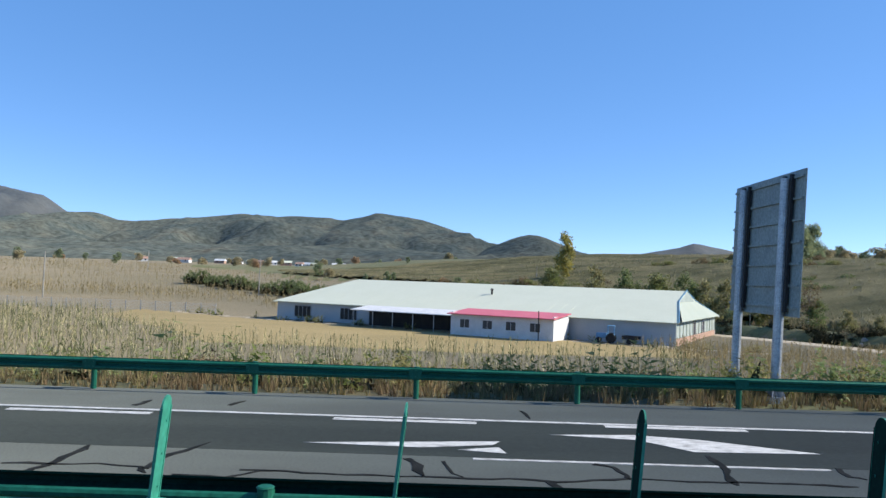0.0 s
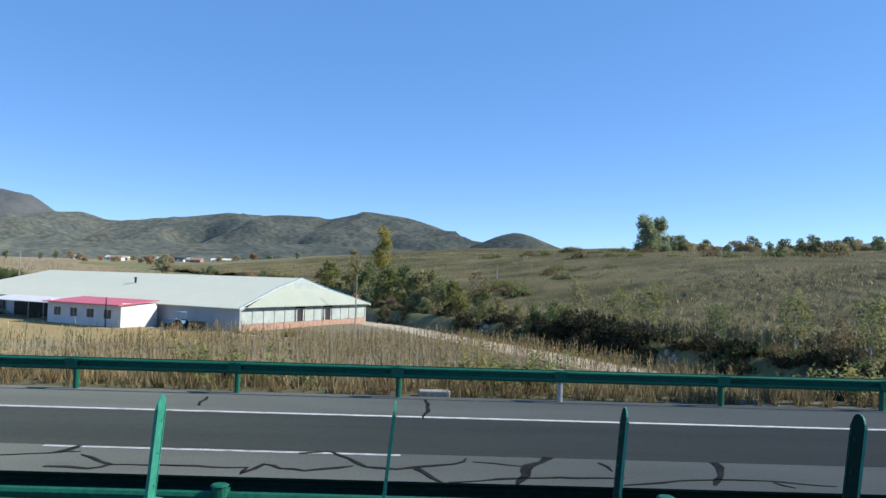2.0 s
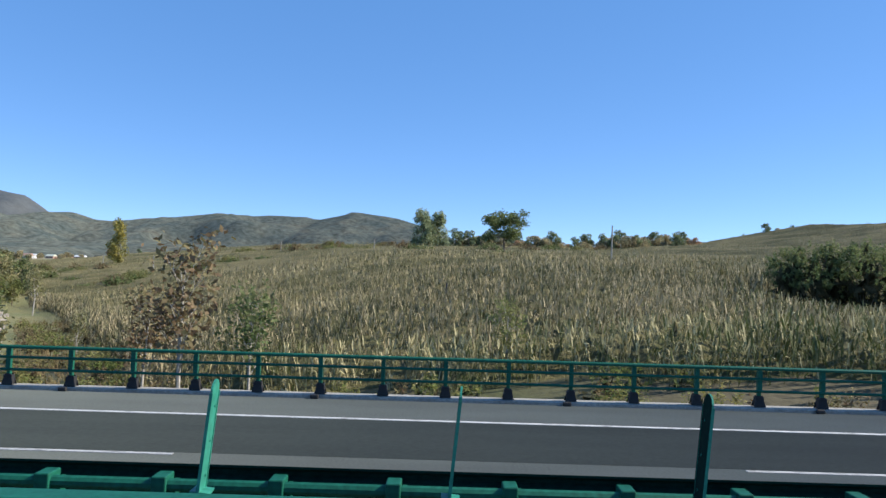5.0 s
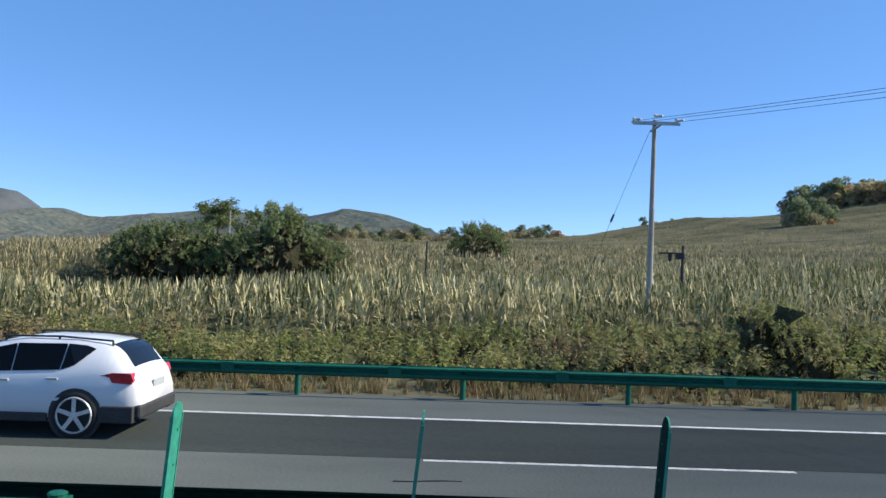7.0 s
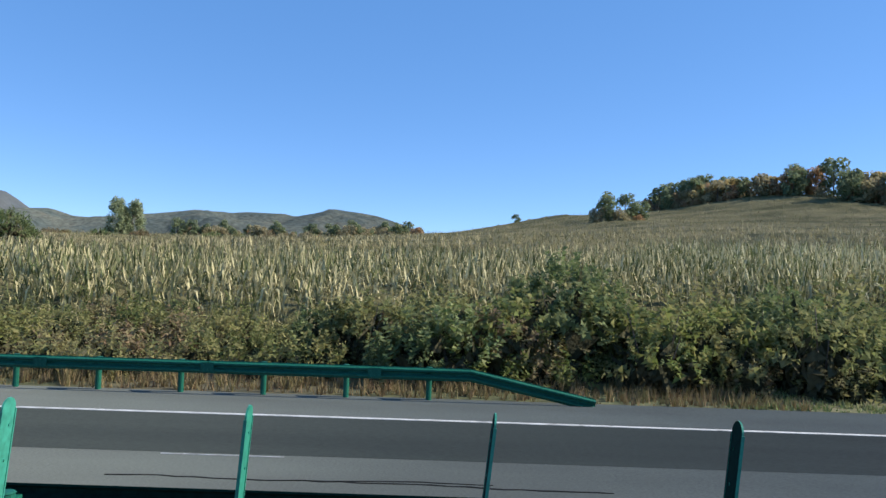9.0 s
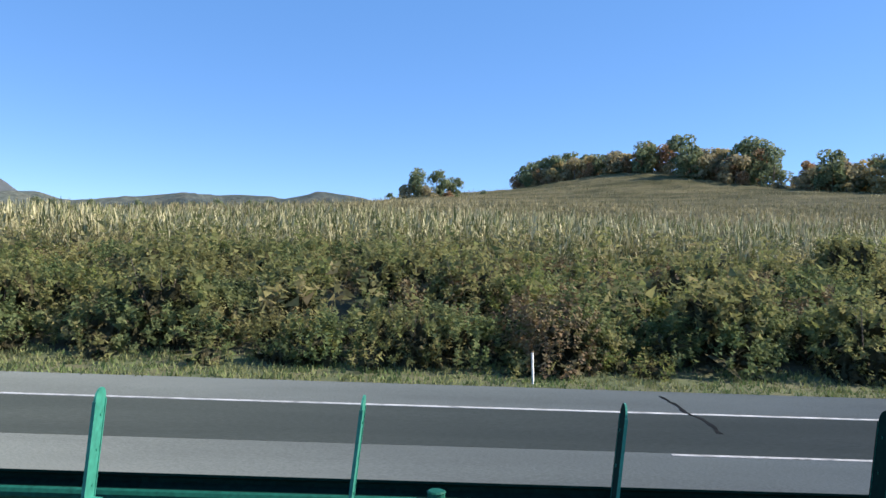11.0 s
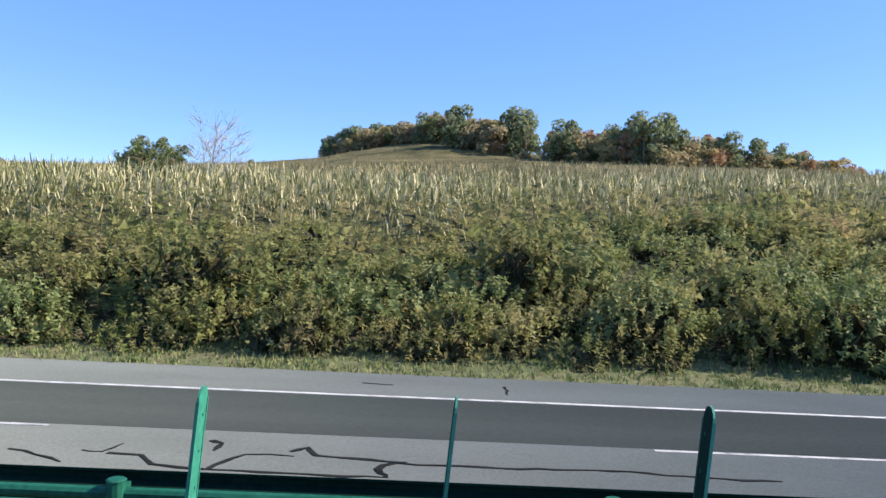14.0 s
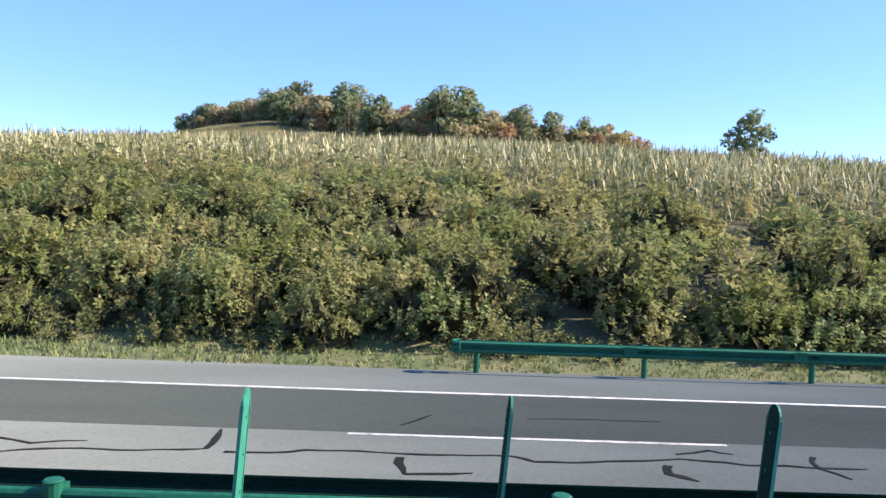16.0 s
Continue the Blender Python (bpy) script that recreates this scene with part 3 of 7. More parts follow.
SEALED_G = ((0.075, (362.1, 11.57), (362.6, 11.53), (362.9, 11.12), (363.3, 11.02), (364.7, 10.96), (366.1, 10.96)), (0.09, (363.3, 12.48), (363.5, 12.34), (363.5, 11.91)), (0.075, (363.7, 11.03), (363.8, 11.36), (364.0, 11.78), (364.7, 11.79)), (0.09, (364.6, 12.03), (364.8, 12.29), (365.0, 11.88), (366.3, 11.7), (366.0, 11.51), (366.0, 11.14), (366.1, 10.94)), (0.07, (366.2, 11.67), (367.1, 11.65), (369.0, 11.72), (370.5, 11.58), (371.6, 11.55)), (0.09, (365.0, 17.98), (365.7, 17.88)), (0.05, (368.2, 18.26), (368.2, 17.25)), (0.09, (374.0, 11.09), (374.1, 11.4), (374.2, 11.72), (373.8, 11.83)), (0.08, (374.2, 11.69), (374.8, 11.73), (376.1, 11.94)),)
SEALED_H = ((0.13, (376.8, 15.32), (376.5, 14.6), (376.4, 13.76), (376.5, 12.83), (376.5, 12.46), (376.7, 11.91), (376.7, 11.32), (376.7, 10.79)), (0.075, (376.4, 11.5), (377.2, 11.49), (378.9, 11.6), (379.9, 11.65), (380.2, 11.87), (381.0, 11.65), (381.9, 11.95), (382.4, 11.91), (383.2, 11.54), (384.0, 11.47), (384.9, 12.07), (385.9, 12.1), (386.3, 12.0)), (0.045, (377.5, 11.59), (378.2, 12.22)), (0.055, (379.6, 12.33), (380.4, 11.84), (380.8, 12.7)), (0.08, (380.4, 11.9), (380.7, 11.38), (380.9, 10.9)), (0.07, (376.6, 10.98), (377.3, 11.06)), (0.09, (386.8, 11.68), (387.3, 12.16), (387.5, 12.64), (387.8, 13.14)), (0.08, (388.1, 13.38), (388.2, 14.51), (388.2, 15.88), (388.3, 16.65), (388.5, 18.65)),)
SEALED_I = ((0.075, (387.4, 12.0), (388.0, 11.97), (388.6, 11.65), (390.2, 11.69), (391.6, 11.67), (392.7, 11.55), (393.0, 11.75), (393.7, 11.65), (394.7, 11.85), (395.8, 11.69), (397.3, 11.9), (398.3, 11.79), (399.1, 12.01)), (0.13, (391.4, 11.58), (391.5, 11.15), (391.3, 10.7)), (0.05, (388.5, 13.34), (389.7, 13.2), (390.8, 12.61)), (0.045, (394.0, 14.15), (394.7, 14.5), (396.8, 14.59), (399.8, 14.65)), (0.09, (394.2, 18.74), (394.3, 17.37), (394.5, 15.92), (394.7, 14.59)), (0.06, (399.0, 12.84), (399.1, 12.01)), (0.11, (403.1, 10.71), (403.1, 11.43), (403.0, 12.4), (403.0, 13.49), (402.6, 15.69), (402.5, 17.89)), (0.06, (404.4, 11.02), (405.0, 11.01)), (0.06, (408.2, 11.59), (409.5, 11.8)), (0.07, (406.6, 18.4), (406.7, 16.44)),)
SEALED_J = ((0.07, (412.8, 12.1), (413.4, 11.86), (414.1, 12.09)), (0.09, (415.9, 11.86), (415.8, 13.01)), (0.065, (416.2, 11.74), (416.9, 11.78), (417.3, 11.97), (418.9, 11.93), (420.3, 11.99), (420.6, 11.74), (421.9, 11.91), (422.8, 12.12), (423.7, 11.89), (425.4, 11.88)), (0.14, (418.7, 11.75), (418.8, 10.97)), (0.07, (418.8, 10.97), (419.7, 11.11)), (0.11, (422.5, 11.75), (422.4, 11.35), (422.7, 11.05)), (0.06, (422.8, 12.37), (423.4, 12.66), (423.7, 12.47)), (0.09, (424.9, 12.45), (424.7, 11.85), (424.9, 11.35)), (0.07, (418.6, 13.65), (419.1, 14.48)), (0.045, (420.8, 14.41), (423.2, 14.53)),)
SEALED_K = ((0.04, (347.7, 11.67), (349.2, 11.77)), (0.04, (355.1, 11.49), (357.5, 11.64)), (0.06, (359.0, 12.22), (359.7, 12.08)), (0.07, (399.9, 11.8), (400.5, 11.85), (401.1, 11.7)), (0.065, (401.4, 11.79), (402.3, 11.71), (403.9, 11.55), (405.0, 11.6), (405.7, 11.57), (406.3, 11.71), (406.7, 11.51), (407.7, 11.56)), (0.065, (413.2, 11.39), (413.7, 11.6), (414.7, 11.65), (415.9, 11.86)),)
SEALED_L = ((0.1, (34.5, 13.24), (34.3, 12.55), (34.2, 12.02), (34.4, 11.54)), (0.13, (36.7, 12.75), (36.9, 12.17), (37.2, 11.55)), (0.05, (38.8, 11.89), (39.6, 11.94), (40.1, 12.09), (40.2, 11.87), (40.7, 11.76)), (0.12, (40.1, 12.38), (40.1, 11.96)), (0.15, (42.0, 13.05), (42.1, 12.53), (42.3, 11.92), (42.5, 11.53)), (0.06, (42.6, 11.96), (43.1, 12.22), (44.0, 12.17), (45.4, 12.25), (46.2, 12.50), (46.6, 12.65)), (0.12, (46.4, 13.07), (46.2, 12.51)), (0.1, (221.3, 16.27), (221.5, 14.81), (221.6, 13.91), (221.6, 12.37)), (0.07, (221.2, 14.62), (221.6, 14.49)), (0.09, (220.6, 12.17), (221.2, 12.25), (221.6, 12.37), (222.0, 12.15), (222.3, 11.72), (222.6, 11.32)), (0.05, (217.4, 11.82), (218.0, 11.68), (218.9, 11.57), (219.7, 11.55), (220.5, 11.56), (221.6, 11.60)), (0.09, (219.7, 12.90), (219.9, 12.38), (219.8, 12.04), (220.0, 11.67)), (0.05, (222.9, 11.50), (223.7, 11.53), (224.5, 11.57), (225.6, 11.75)), (0.06, (308.2, 11.87), (308.5, 11.75), (309.0, 11.67), (309.7, 11.75), (310.0, 11.89), (310.4, 12.04)), (0.08, (309.7, 11.66), (310.5, 11.70), (310.9, 11.55), (311.2, 11.81), (311.6, 11.95)), (0.14, (310.9, 11.61), (311.1, 11.06)), (0.09, (309.3, 11.02), (309.5, 11.16), (309.3, 11.62)), (0.055, (311.6, 12.18), (311.7, 11.80), (312.0, 11.74), (312.4, 11.70)), (0.09, (312.6, 12.13), (312.8, 11.71), (313.1, 11.33), (313.4, 11.19)), (0.055, (312.7, 11.91), (313.1, 11.71), (313.8, 11.64), (314.8, 11.81), (315.4, 11.74), (315.9, 11.73), (316.4, 11.70)), (0.06, (318.1, 11.70), (318.7, 11.69), (319.7, 11.71), (320.4, 11.70), (320.9, 11.72)), (0.1, (319.7, 11.71), (319.6, 11.37)))
crng = random.Random(11)


def seal(label, courses):
    """Tar bands poured along cracks: each course wanders a little between its turns."""
    th = tagged(new("crack_sealing"), label, "crack sealing", kind="structure")
    for w, *turns in courses:
        pts, ws = [], []
        for (x0, y0), (x1, y1) in zip(turns, turns[1:]):
            d = math.hypot(x1 - x0, y1 - y0)
            n, k = max(2, int(d / 0.25)), 0.0
            for i in range(n):
                u = i / n
                k = 0.6 * k + crng.uniform(-0.05, 0.05)
                o = k * math.sin(math.pi * u)
                pts.append((x0 + (x1 - x0) * u - (y1 - y0) / (d + 0.01) * o, y0 + (y1 - y0) * u + (x1 - x0) / (d + 0.01) * o))
                ws.append(w * crng.uniform(0.6, 1.4))
        pts.append(turns[-1])
        ws[0], ws = ws[0] * 0.4, ws + [w * 0.3]
        ribbon("sealed_crack", pts, ws, M_TAR, th, 0.0085)
    return th


for courses in (SEALED_A, SEALED_B, SEALED_C, SEALED_D, SEALED_E, SEALED_F, SEALED_G, SEALED_H, SEALED_I, SEALED_J, SEALED_K, SEALED_L):
    seal("dark tar bands sealing cracks in the asphalt", courses)

# worn hatching and arrows where the exit lane parts
gore = tagged(new("road_arrow_marking"), "worn white lane-change arrows on the asphalt", "road marking", kind="structure")
for pts in (((-2.4, 13.83), (1.16, 14.42), (1.0, 14.1), (-0.3, 13.72)), ((0.35, 13.62), (1.1, 13.92), (1.2, 13.45)), ((2.2, 15.2), (3.9, 15.42), (5.1, 15.15), (7.05, 14.2), (4.65, 14.05), (3.85, 14.95)), ((-1.43, 11.05), (-0.1, 11.35), (0.8, 11.2), (-1.0, 10.86))):
    bm = bmesh.new()
    slab(bm, [(x, y, 0.0065) for x, y in pts], 0.004)
    part("arrow_patch", bm, M_PAINT, gore)
for x0, x1, y in ((-2.2, 1.5, 16.22), (3.5, 6.8, 16.3), (-9, -5.9, 16.15)):
    strip("thick_line", y - 0.14, y + 0.1, M_PAINT, "", "", x0, x1, 0.0065, 0.01).parent = gore

# ---- steel barriers ----
WAVE = ((0.02, 0.0), (0.02, 0.02), (0.085, 0.055), (0.085, 0.095), (0.0, 0.135), (0.0, 0.175), (0.085, 0.215), (0.085, 0.255), (0.02, 0.29), (0.02, 0.31))


def beam_mesh(length, side, drop=0.0):
    """A corrugated beam from x = 0 to length, bulging towards side (-1: to -y); its lower edge at z = 0."""
    bm = bmesh.new()
    n = 6 if drop else 1
    rows = []
    for i in range(n + 1):
        t = i / n
        rows.append([bm.verts.new((length * t, side * (d + o), z - drop * t)) for o in (0, -0.006) for d, z in WAVE])
    k = len(WAVE)
    for a, b in zip(rows, rows[1:]):
        for j in range(k - 1):
            bm.faces.new((a[j], b[j], b[j + 1], a[j + 1]))
            bm.faces.new((a[k + j], a[k + j + 1], b[k + j + 1], b[k + j]))
        bm.faces.new((a[0], a[k], b[k], b[0]))
        bm.faces.new((a[k - 1], b[k - 1], b[2 * k - 1], a[2 * k - 1]))
    for r in (rows[0], rows[-1]):
        for j in range(k - 1):
            bm.faces.new((r[j], r[j + 1], r[k + j + 1], r[k + j]))
    bmesh.ops.recalc_face_normals(bm, faces=bm.faces[:])
    me = bpy.data.meshes.new("beam")
    bm.to_mesh(me)
    bm.free()
    me.materials.append(M_GREEN)
    return me


def post_mesh(h, side, r=0.07, cap=0.012):
    """A round post with a domed cap and a spacer block towards the beam."""
    bm = bmesh.new()
    rod(bm, (0, 0, -0.5), (0, 0, h), r, r, 12)
    rod(bm, (0, 0, h), (0, 0, h + cap), r * 1.12, r * 0.9, 12)
    box(bm, -0.05, 0.05, min(side * 0.05, side * 0.17), max(side * 0.05, side * 0.17), h - 0.3, h - 0.06)
    me = bpy.data.meshes.new("post")
    bm.to_mesh(me)
    bm.free()
    me.materials.append(M_GREEN)
    return me


def lie(x, y, z, length=0.0):
    """Pose of a piece that starts at x and follows the road's slope."""
    z0, z1 = float(road_z(x, y)), float(road_z(x + (length or 1), y))
    return pose(x, y, z + z0, 0, -math.degrees(math.atan2(z1 - z0, length or 1)), 0)


BEAM4, POST, PALEPOST = beam_mesh(4.02, -1), post_mesh(0.78, -1), post_mesh(0.78, -1)
PALEPOST.materials[0] = M_GALV


def guardrail(x0, x1, posts, label, pale=()):
    th = thing("guardrail", pose(0, 0, 0), label, "guardrail", "roadside guardrails")
    x = x0
    while x < x1 - 0.1:
        piece("beam", BEAM4, th, lie(x, 18.98, 0.49, 4.0) @ Matrix.Diagonal((min(1, (x1 - x) / 4.0), 1, 1, 1)))
        bm = bmesh.new()
        box(bm, -0.16, 0.16, -0.09, -0.083, 0.04, 0.27)
        for dx in (-0.1, 0.0, 0.1):
            for z in (0.09, 0.215):
                rod(bm, (dx, -0.1, z), (dx, -0.08, z), 0.014, 0.014, 6)
        if x > x0:
            part("splice", bm, M_GREEN, th).matrix_basis = lie(x, 18.98, 0.49)
        else:
            bm.free()
        x += 4.0
    for k, px in enumerate(posts):
        piece("post", PALEPOST if k in pale else POST, th, lie(px, 19.15, 0.0))
    return th


P1 = [55.42 - 4.0 * k for k in range(45)][::-1] + [59.42, 63.42, 67.47, 69.5, 71.5, 73.5, 75.5, 77.5, 79.5, 81.5]
guardrail(-124.6, 83.2, P1, "green corrugated steel guardrail on round posts", (20, 44, 60))
P2 = [158.6 + 2.0 * k for k in range(10)] + [179.85 + 4.0 * k for k in range(12)] + [225.5 + 2.0 * k for k in range(6)]
rail_2 = guardrail(158.2, 236.5, P2, "green corrugated steel guardrail, its end turned down to the ground", (4, 8, 14))
end = piece("beam_end", beam_mesh(3.0, -1, 0.62), rail_2, lie(236.5, 18.98, 0.49))
rail_3 = guardrail(419.7, 560, [420.1 + 4.0 * k for k in range(35)], "green corrugated steel guardrail with a rounded end", ())
bm = bmesh.new()
for k in range(9):
    a0, a1 = math.pi * k / 9, math.pi * (k + 1) / 9
    for z, r in ((0.0, 0.15), (0.1, 0.18), (0.2, 0.18)):
        rod(bm, (-r * math.sin(a0), r * math.cos(a0), z + 0.05), (-r * math.sin(a1), r * math.cos(a1), z + 0.05), 0.05, 0.05, 6)
part("beam_end", bm, M_GREEN, rail_3).matrix_basis = lie(419.7, 19.05, 0.49)

# ---- bridge: kerb, railing, joints ----
bm = bmesh.new()
box(bm, 82.5, 158.0, 19.02, 19.5, -0.4, 0.08, bevel=0.02)
tagged(part("bridge_kerb", bm, M_CONC), "pale concrete kerb along the bridge edge", "kerb", kind="structure")
bm = bmesh.new()
box(bm, 82.0, 158.5, 8.7, 19.3, -1.4, -0.14)
tagged(part("bridge_deck", bm, M_CONC), "concrete bridge deck", "bridge", kind="structure")
parapet = thing("bridge_railing", pose(0, 19.2, 0), "green three-bar steel bridge railing on concrete kerb", "railing")
bm = bmesh.new()
box(bm, -0.045, 0.045, -0.05, 0.05, 0.3, 1.04, bevel=0.012)
box(bm, -0.05, 0.05, -0.09, -0.04, 0.44, 1.0)
bpost = part("post", bm, M_GREEN, parapet)
bpost.matrix_basis = pose(85.75, 0, 0)
bx = [85.75 + 1.53 * k for k in range(1, 13)] + [105.05 + 1.53 * k for k in range(34)]
for x in bx:
    piece("post", bpost.data, parapet, pose(x, 0, 0))
bm = bmesh.new()
for s in (-1, 1):
    slab(bm, [(-0.07, s * 0.06, 0.36), (0.07, s * 0.06, 0.36), (0.14, s * 0.1, 0.09), (-0.14, s * 0.1, 0.09)], 0.02, 1)
box(bm, -0.1, 0.1, -0.075, 0.075, 0.09, 0.33)
shoe = part("post_shoe", bm, M_DARK, parapet, "dark flared foot of a post")
shoe.matrix_basis = pose(85.75, 0, 0)
for x in bx:
    piece("post_shoe", shoe.data, parapet, pose(x, 0, 0))
for z, r in ((1.02, 0.045), (0.77, 0.035), (0.47, 0.035)):
    for a, b in ((85.2, 104.35), (104.5, 156.6)):
        bm = bmesh.new()
        rod(bm, (a, -0.08, z), (b, -0.08, z), r, r, 10)
        part("rail", bm, M_GREEN, parapet)
    for a, b in ((83.2, 85.2), (158.2, 156.6)):
        bm = bmesh.new()
        rod(bm, (a, -0.2, 0.56 + (z - 0.47) * 0.3), (b, -0.08, z), r, r, 10)
        part("end_rail", bm, M_GREEN, parapet)
bm = bmesh.new()
box(bm, 82.9, 83.9, 18.86, 18.9, 0.5, 0.79, bevel=0.01)
part("joint_plate", bm, M_GREEN, parapet).matrix_basis = pose(0, -19.2, 0)
bm = bmesh.new()
box(bm, 157.7, 158.6, 18.86, 18.9, 0.5, 0.79, bevel=0.01)
part("joint_plate", bm, M_GREEN, parapet).matrix_basis = pose(0, -19.2, 0)
notice = thing("notice_board", pose(155.6, 19.03, 0.72), "small white notice tied to the bridge railing", "notice")
bm = bmesh.new()
box(bm, -0.33, 0.33, -0.012, 0.0, 0.0, 0.34, bevel=0.004)
part("board", bm, M_WHITE, notice)
bm = bmesh.new()
for k in range(7):
    box(bm, -0.27, 0.27 - 0.06 * (k % 3), -0.0155, -0.0115, 0.05 + 0.037 * k, 0.062 + 0.037 * k)
part("print", bm, M_TRIM, notice, "rows of small unreadable print")
for x0, y0, x1, y1 in ((88.2, 19.0, 97.2, 8.7), (154.9, 19.0, 161.8, 8.7)):
    j = tagged(new("expansion_joint"), "pale concrete bands beside a dark bridge joint", "joint", kind="structure")
    for o, w, m in ((-0.22, 0.26, M_JOINT), (0.22, 0.26, M_JOINT), (0.0, 0.12, M_TAR)):
        ribbon("joint_band", [(x0 + o, y0), ((x0 + x1) / 2 + o, (y0 + y1) / 2), (x1 + o, y1)], [w] * 3, m, j, 0.011)
drains = tagged(new("kerb_drain"), "small dark drain mouths at the kerb", "drain", kind="structure")
for k in range(11):
    bm = bmesh.new()
    box(bm, -0.1, 0.1, 18.9, 19.0, 0.004, 0.1, bevel=0.02)
    part("drain_mouth", bm, M_DARK, drains).matrix_basis = pose(91.3 + 6.1 * k, 0, 0)

# ---- median barrier with anti-glare plates ----
barrier = thing("median_guardrail", pose(0, 0, 0), "green corrugated steel barrier along the median, seen from behind", "guardrail", "median barriers")
MB4, MPOST = beam_mesh(4.02, 1), post_mesh(1.1, 1, 0.075)
# the shade on the beam's back is put into its colour
MB4.materials[0] = M_GREEN_SHADED
bm = bmesh.new()
box(bm, -0.065, 0.065, -0.1, 0.12, -0.1, 1.26, bevel=0.012)
box(bm, 0.075, 0.11, 0.02, 0.12, 0.95, 1.2)
BOXPOST = bpy.data.meshes.new("box_post")
bm.to_mesh(BOXPOST)
bm.free()
BOXPOST.materials.append(M_GREEN)


def med_top(x):
    """Height of the median barrier's top: raised over the bridge."""
    return float(np.interp(x, (92.5, 97, 158.5, 163), (1.12, 1.31, 1.31, 1.12)))


for k in range(-18, 134):
    x = -2.4 + 4.0 * k
    z0, z1 = med_top(x) + float(road_z(x, 7.15)), med_top(x + 4) + float(road_z(x + 4, 7.15))
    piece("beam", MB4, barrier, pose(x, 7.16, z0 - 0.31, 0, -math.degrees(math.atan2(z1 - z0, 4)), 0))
    bm = bmesh.new()
    rod(bm, (x, 6.98, z0 - 0.135), (x + 4, 6.98, z1 - 0.135), 0.056, 0.056, 10)
    part("pipe_rail", bm, M_GREEN, barrier)
MP = [-1.53 + 4.0 * k for k in range(-16, 22)] + [87.5 + 1.98 * k for k in range(5)] + [163.2, 165.5, 167.8, 170.0, 172.3] + [176.2 + 4.0 * k for k in range(92)]
for x in MP:
    piece("post", MPOST, barrier, lie(x, 6.95, 0.0))
for k in range(64):
    piece("box_post", BOXPOST, barrier, pose(97.6 + 1.0 * k, 7.0, 0))
near_b = thing("median_guardrail", pose(0, 0, 0), "green corrugated steel barrier on the coach side of the median", "guardrail", "median barriers")
MB4N, NPOST = beam_mesh(4.02, -1), post_mesh(1.0, -1, 0.075)
for k in range(-18, 134):
    x = -2.4 + 4.0 * k
    piece("beam", MB4N, near_b, lie(x, 5.92, 0.68, 4.0))
for k in range(-16, 132):
    piece("post", NPOST, near_b, lie(-3.8 + 4.0 * k, 6.1, 0.08))
bm = bmesh.new()
box(bm, 96, 160.5, 6.02, 6.3, 1.2, 1.31, bevel=0.015)
part("top_rail", bm, M_GREEN, near_b, "broad green top rail over the bridge")

# plates stand every two metres; stations along the median (first, last, count)
RUNS = ((-42.5, -4.4, 20), (-2.33, 3.75, 4), (9.68, 15.81, 4), (23.79, 29.8, 4), (35.91, 41.9, 4), (50.05, 55.95, 4), (62.21, 68.12, 4), (76.32, 82.11, 4), (88.59, 94.31, 4), (101.45, 107.16, 4),
        (167.09, 172.76, 4), (181.3, 185.14, 3), (193.62, 199.44, 4), (207.94, 211.83, 3), (220.33, 226.09, 4), (232.39, 238.11, 4), (297.89, 303.83, 4), (312.45, 316.37, 3),
        (325.09, 330.78, 4), (337.8, 343.45, 4), (350.48, 356.11, 4), (364.99, 368.79, 3), (377.76, 381.54, 3), (390.45, 396.22, 4), (403.15, 408.95, 4), (417.8, 421.66, 3), (423.6, 470, 24))
PX = []
for (a, b, n), nxt in zip(RUNS, RUNS[1:] + ((None,) * 3,)):
    PX += list(np.linspace(a, b, n))
    if nxt[0] is not None:
        m = max(1, round((nxt[0] - b) / 2.03))
        PX += list(np.linspace(b, nxt[0], m + 1)[1:-1])


def plate_mesh():
    """An upright plate across the road's line, round at the top, slightly dished, with a foot."""
    bm = bmesh.new()
    n, rows = 8, []
    ol = [(-0.1, 0.0), (0.1, 0.0), (0.1, 0.8)] + [(0.1 * math.cos(a), 0.8 + 0.1 * math.sin(a)) for a in np.linspace(0.3, math.pi - 0.3, n)] + [(-0.1, 0.8)]
    slab(bm, [(0, y, z) for y, z in ol], 0.016, 0)
    for s in (-1, 1):
        box(bm, -0.004, 0.022, s * 0.1 - 0.008, s * 0.1 + 0.008, 0.0, 0.8)
    box(bm, -0.06, 0.09, -0.09, 0.09, -0.012, 0.012)
    for z in (0.12, 0.4, 0.68):
        rod(bm, (-0.008, 0.03, z), (0.024, 0.03, z), 0.012, 0.012, 6)
    me = bpy.data.meshes.new("plate")
    bm.to_mesh(me)
    bm.free()
    me.materials.append(M_PLATE)
    me.materials.append(M_GREEN_SHADED)
    # faces turned from the sun get the darkened green
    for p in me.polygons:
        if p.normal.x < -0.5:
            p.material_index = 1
    return me


PLATE = plate_mesh()
glare = thing("anti_glare_fence", pose(0, 0, 0), "row of green anti-glare plates above the median barrier", "anti-glare fence")
prng = random.Random(4)
for x in PX:
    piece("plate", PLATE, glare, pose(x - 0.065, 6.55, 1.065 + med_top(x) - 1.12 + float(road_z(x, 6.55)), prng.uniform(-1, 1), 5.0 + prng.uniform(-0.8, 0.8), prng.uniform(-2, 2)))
for k in range(-11, 118):
    bm = bmesh.new()
    box(bm, 0.01, 3.99, -0.035, 0.035, 1.035, 1.052)
    box(bm, 0.01, 3.99, 0.03, 0.036, 1.0, 1.05)
    part("base_strap", bm, M_GREEN, glare).matrix_basis = lie(-2.0 + 4.0 * k, 6.55, 0.0, 4.0)

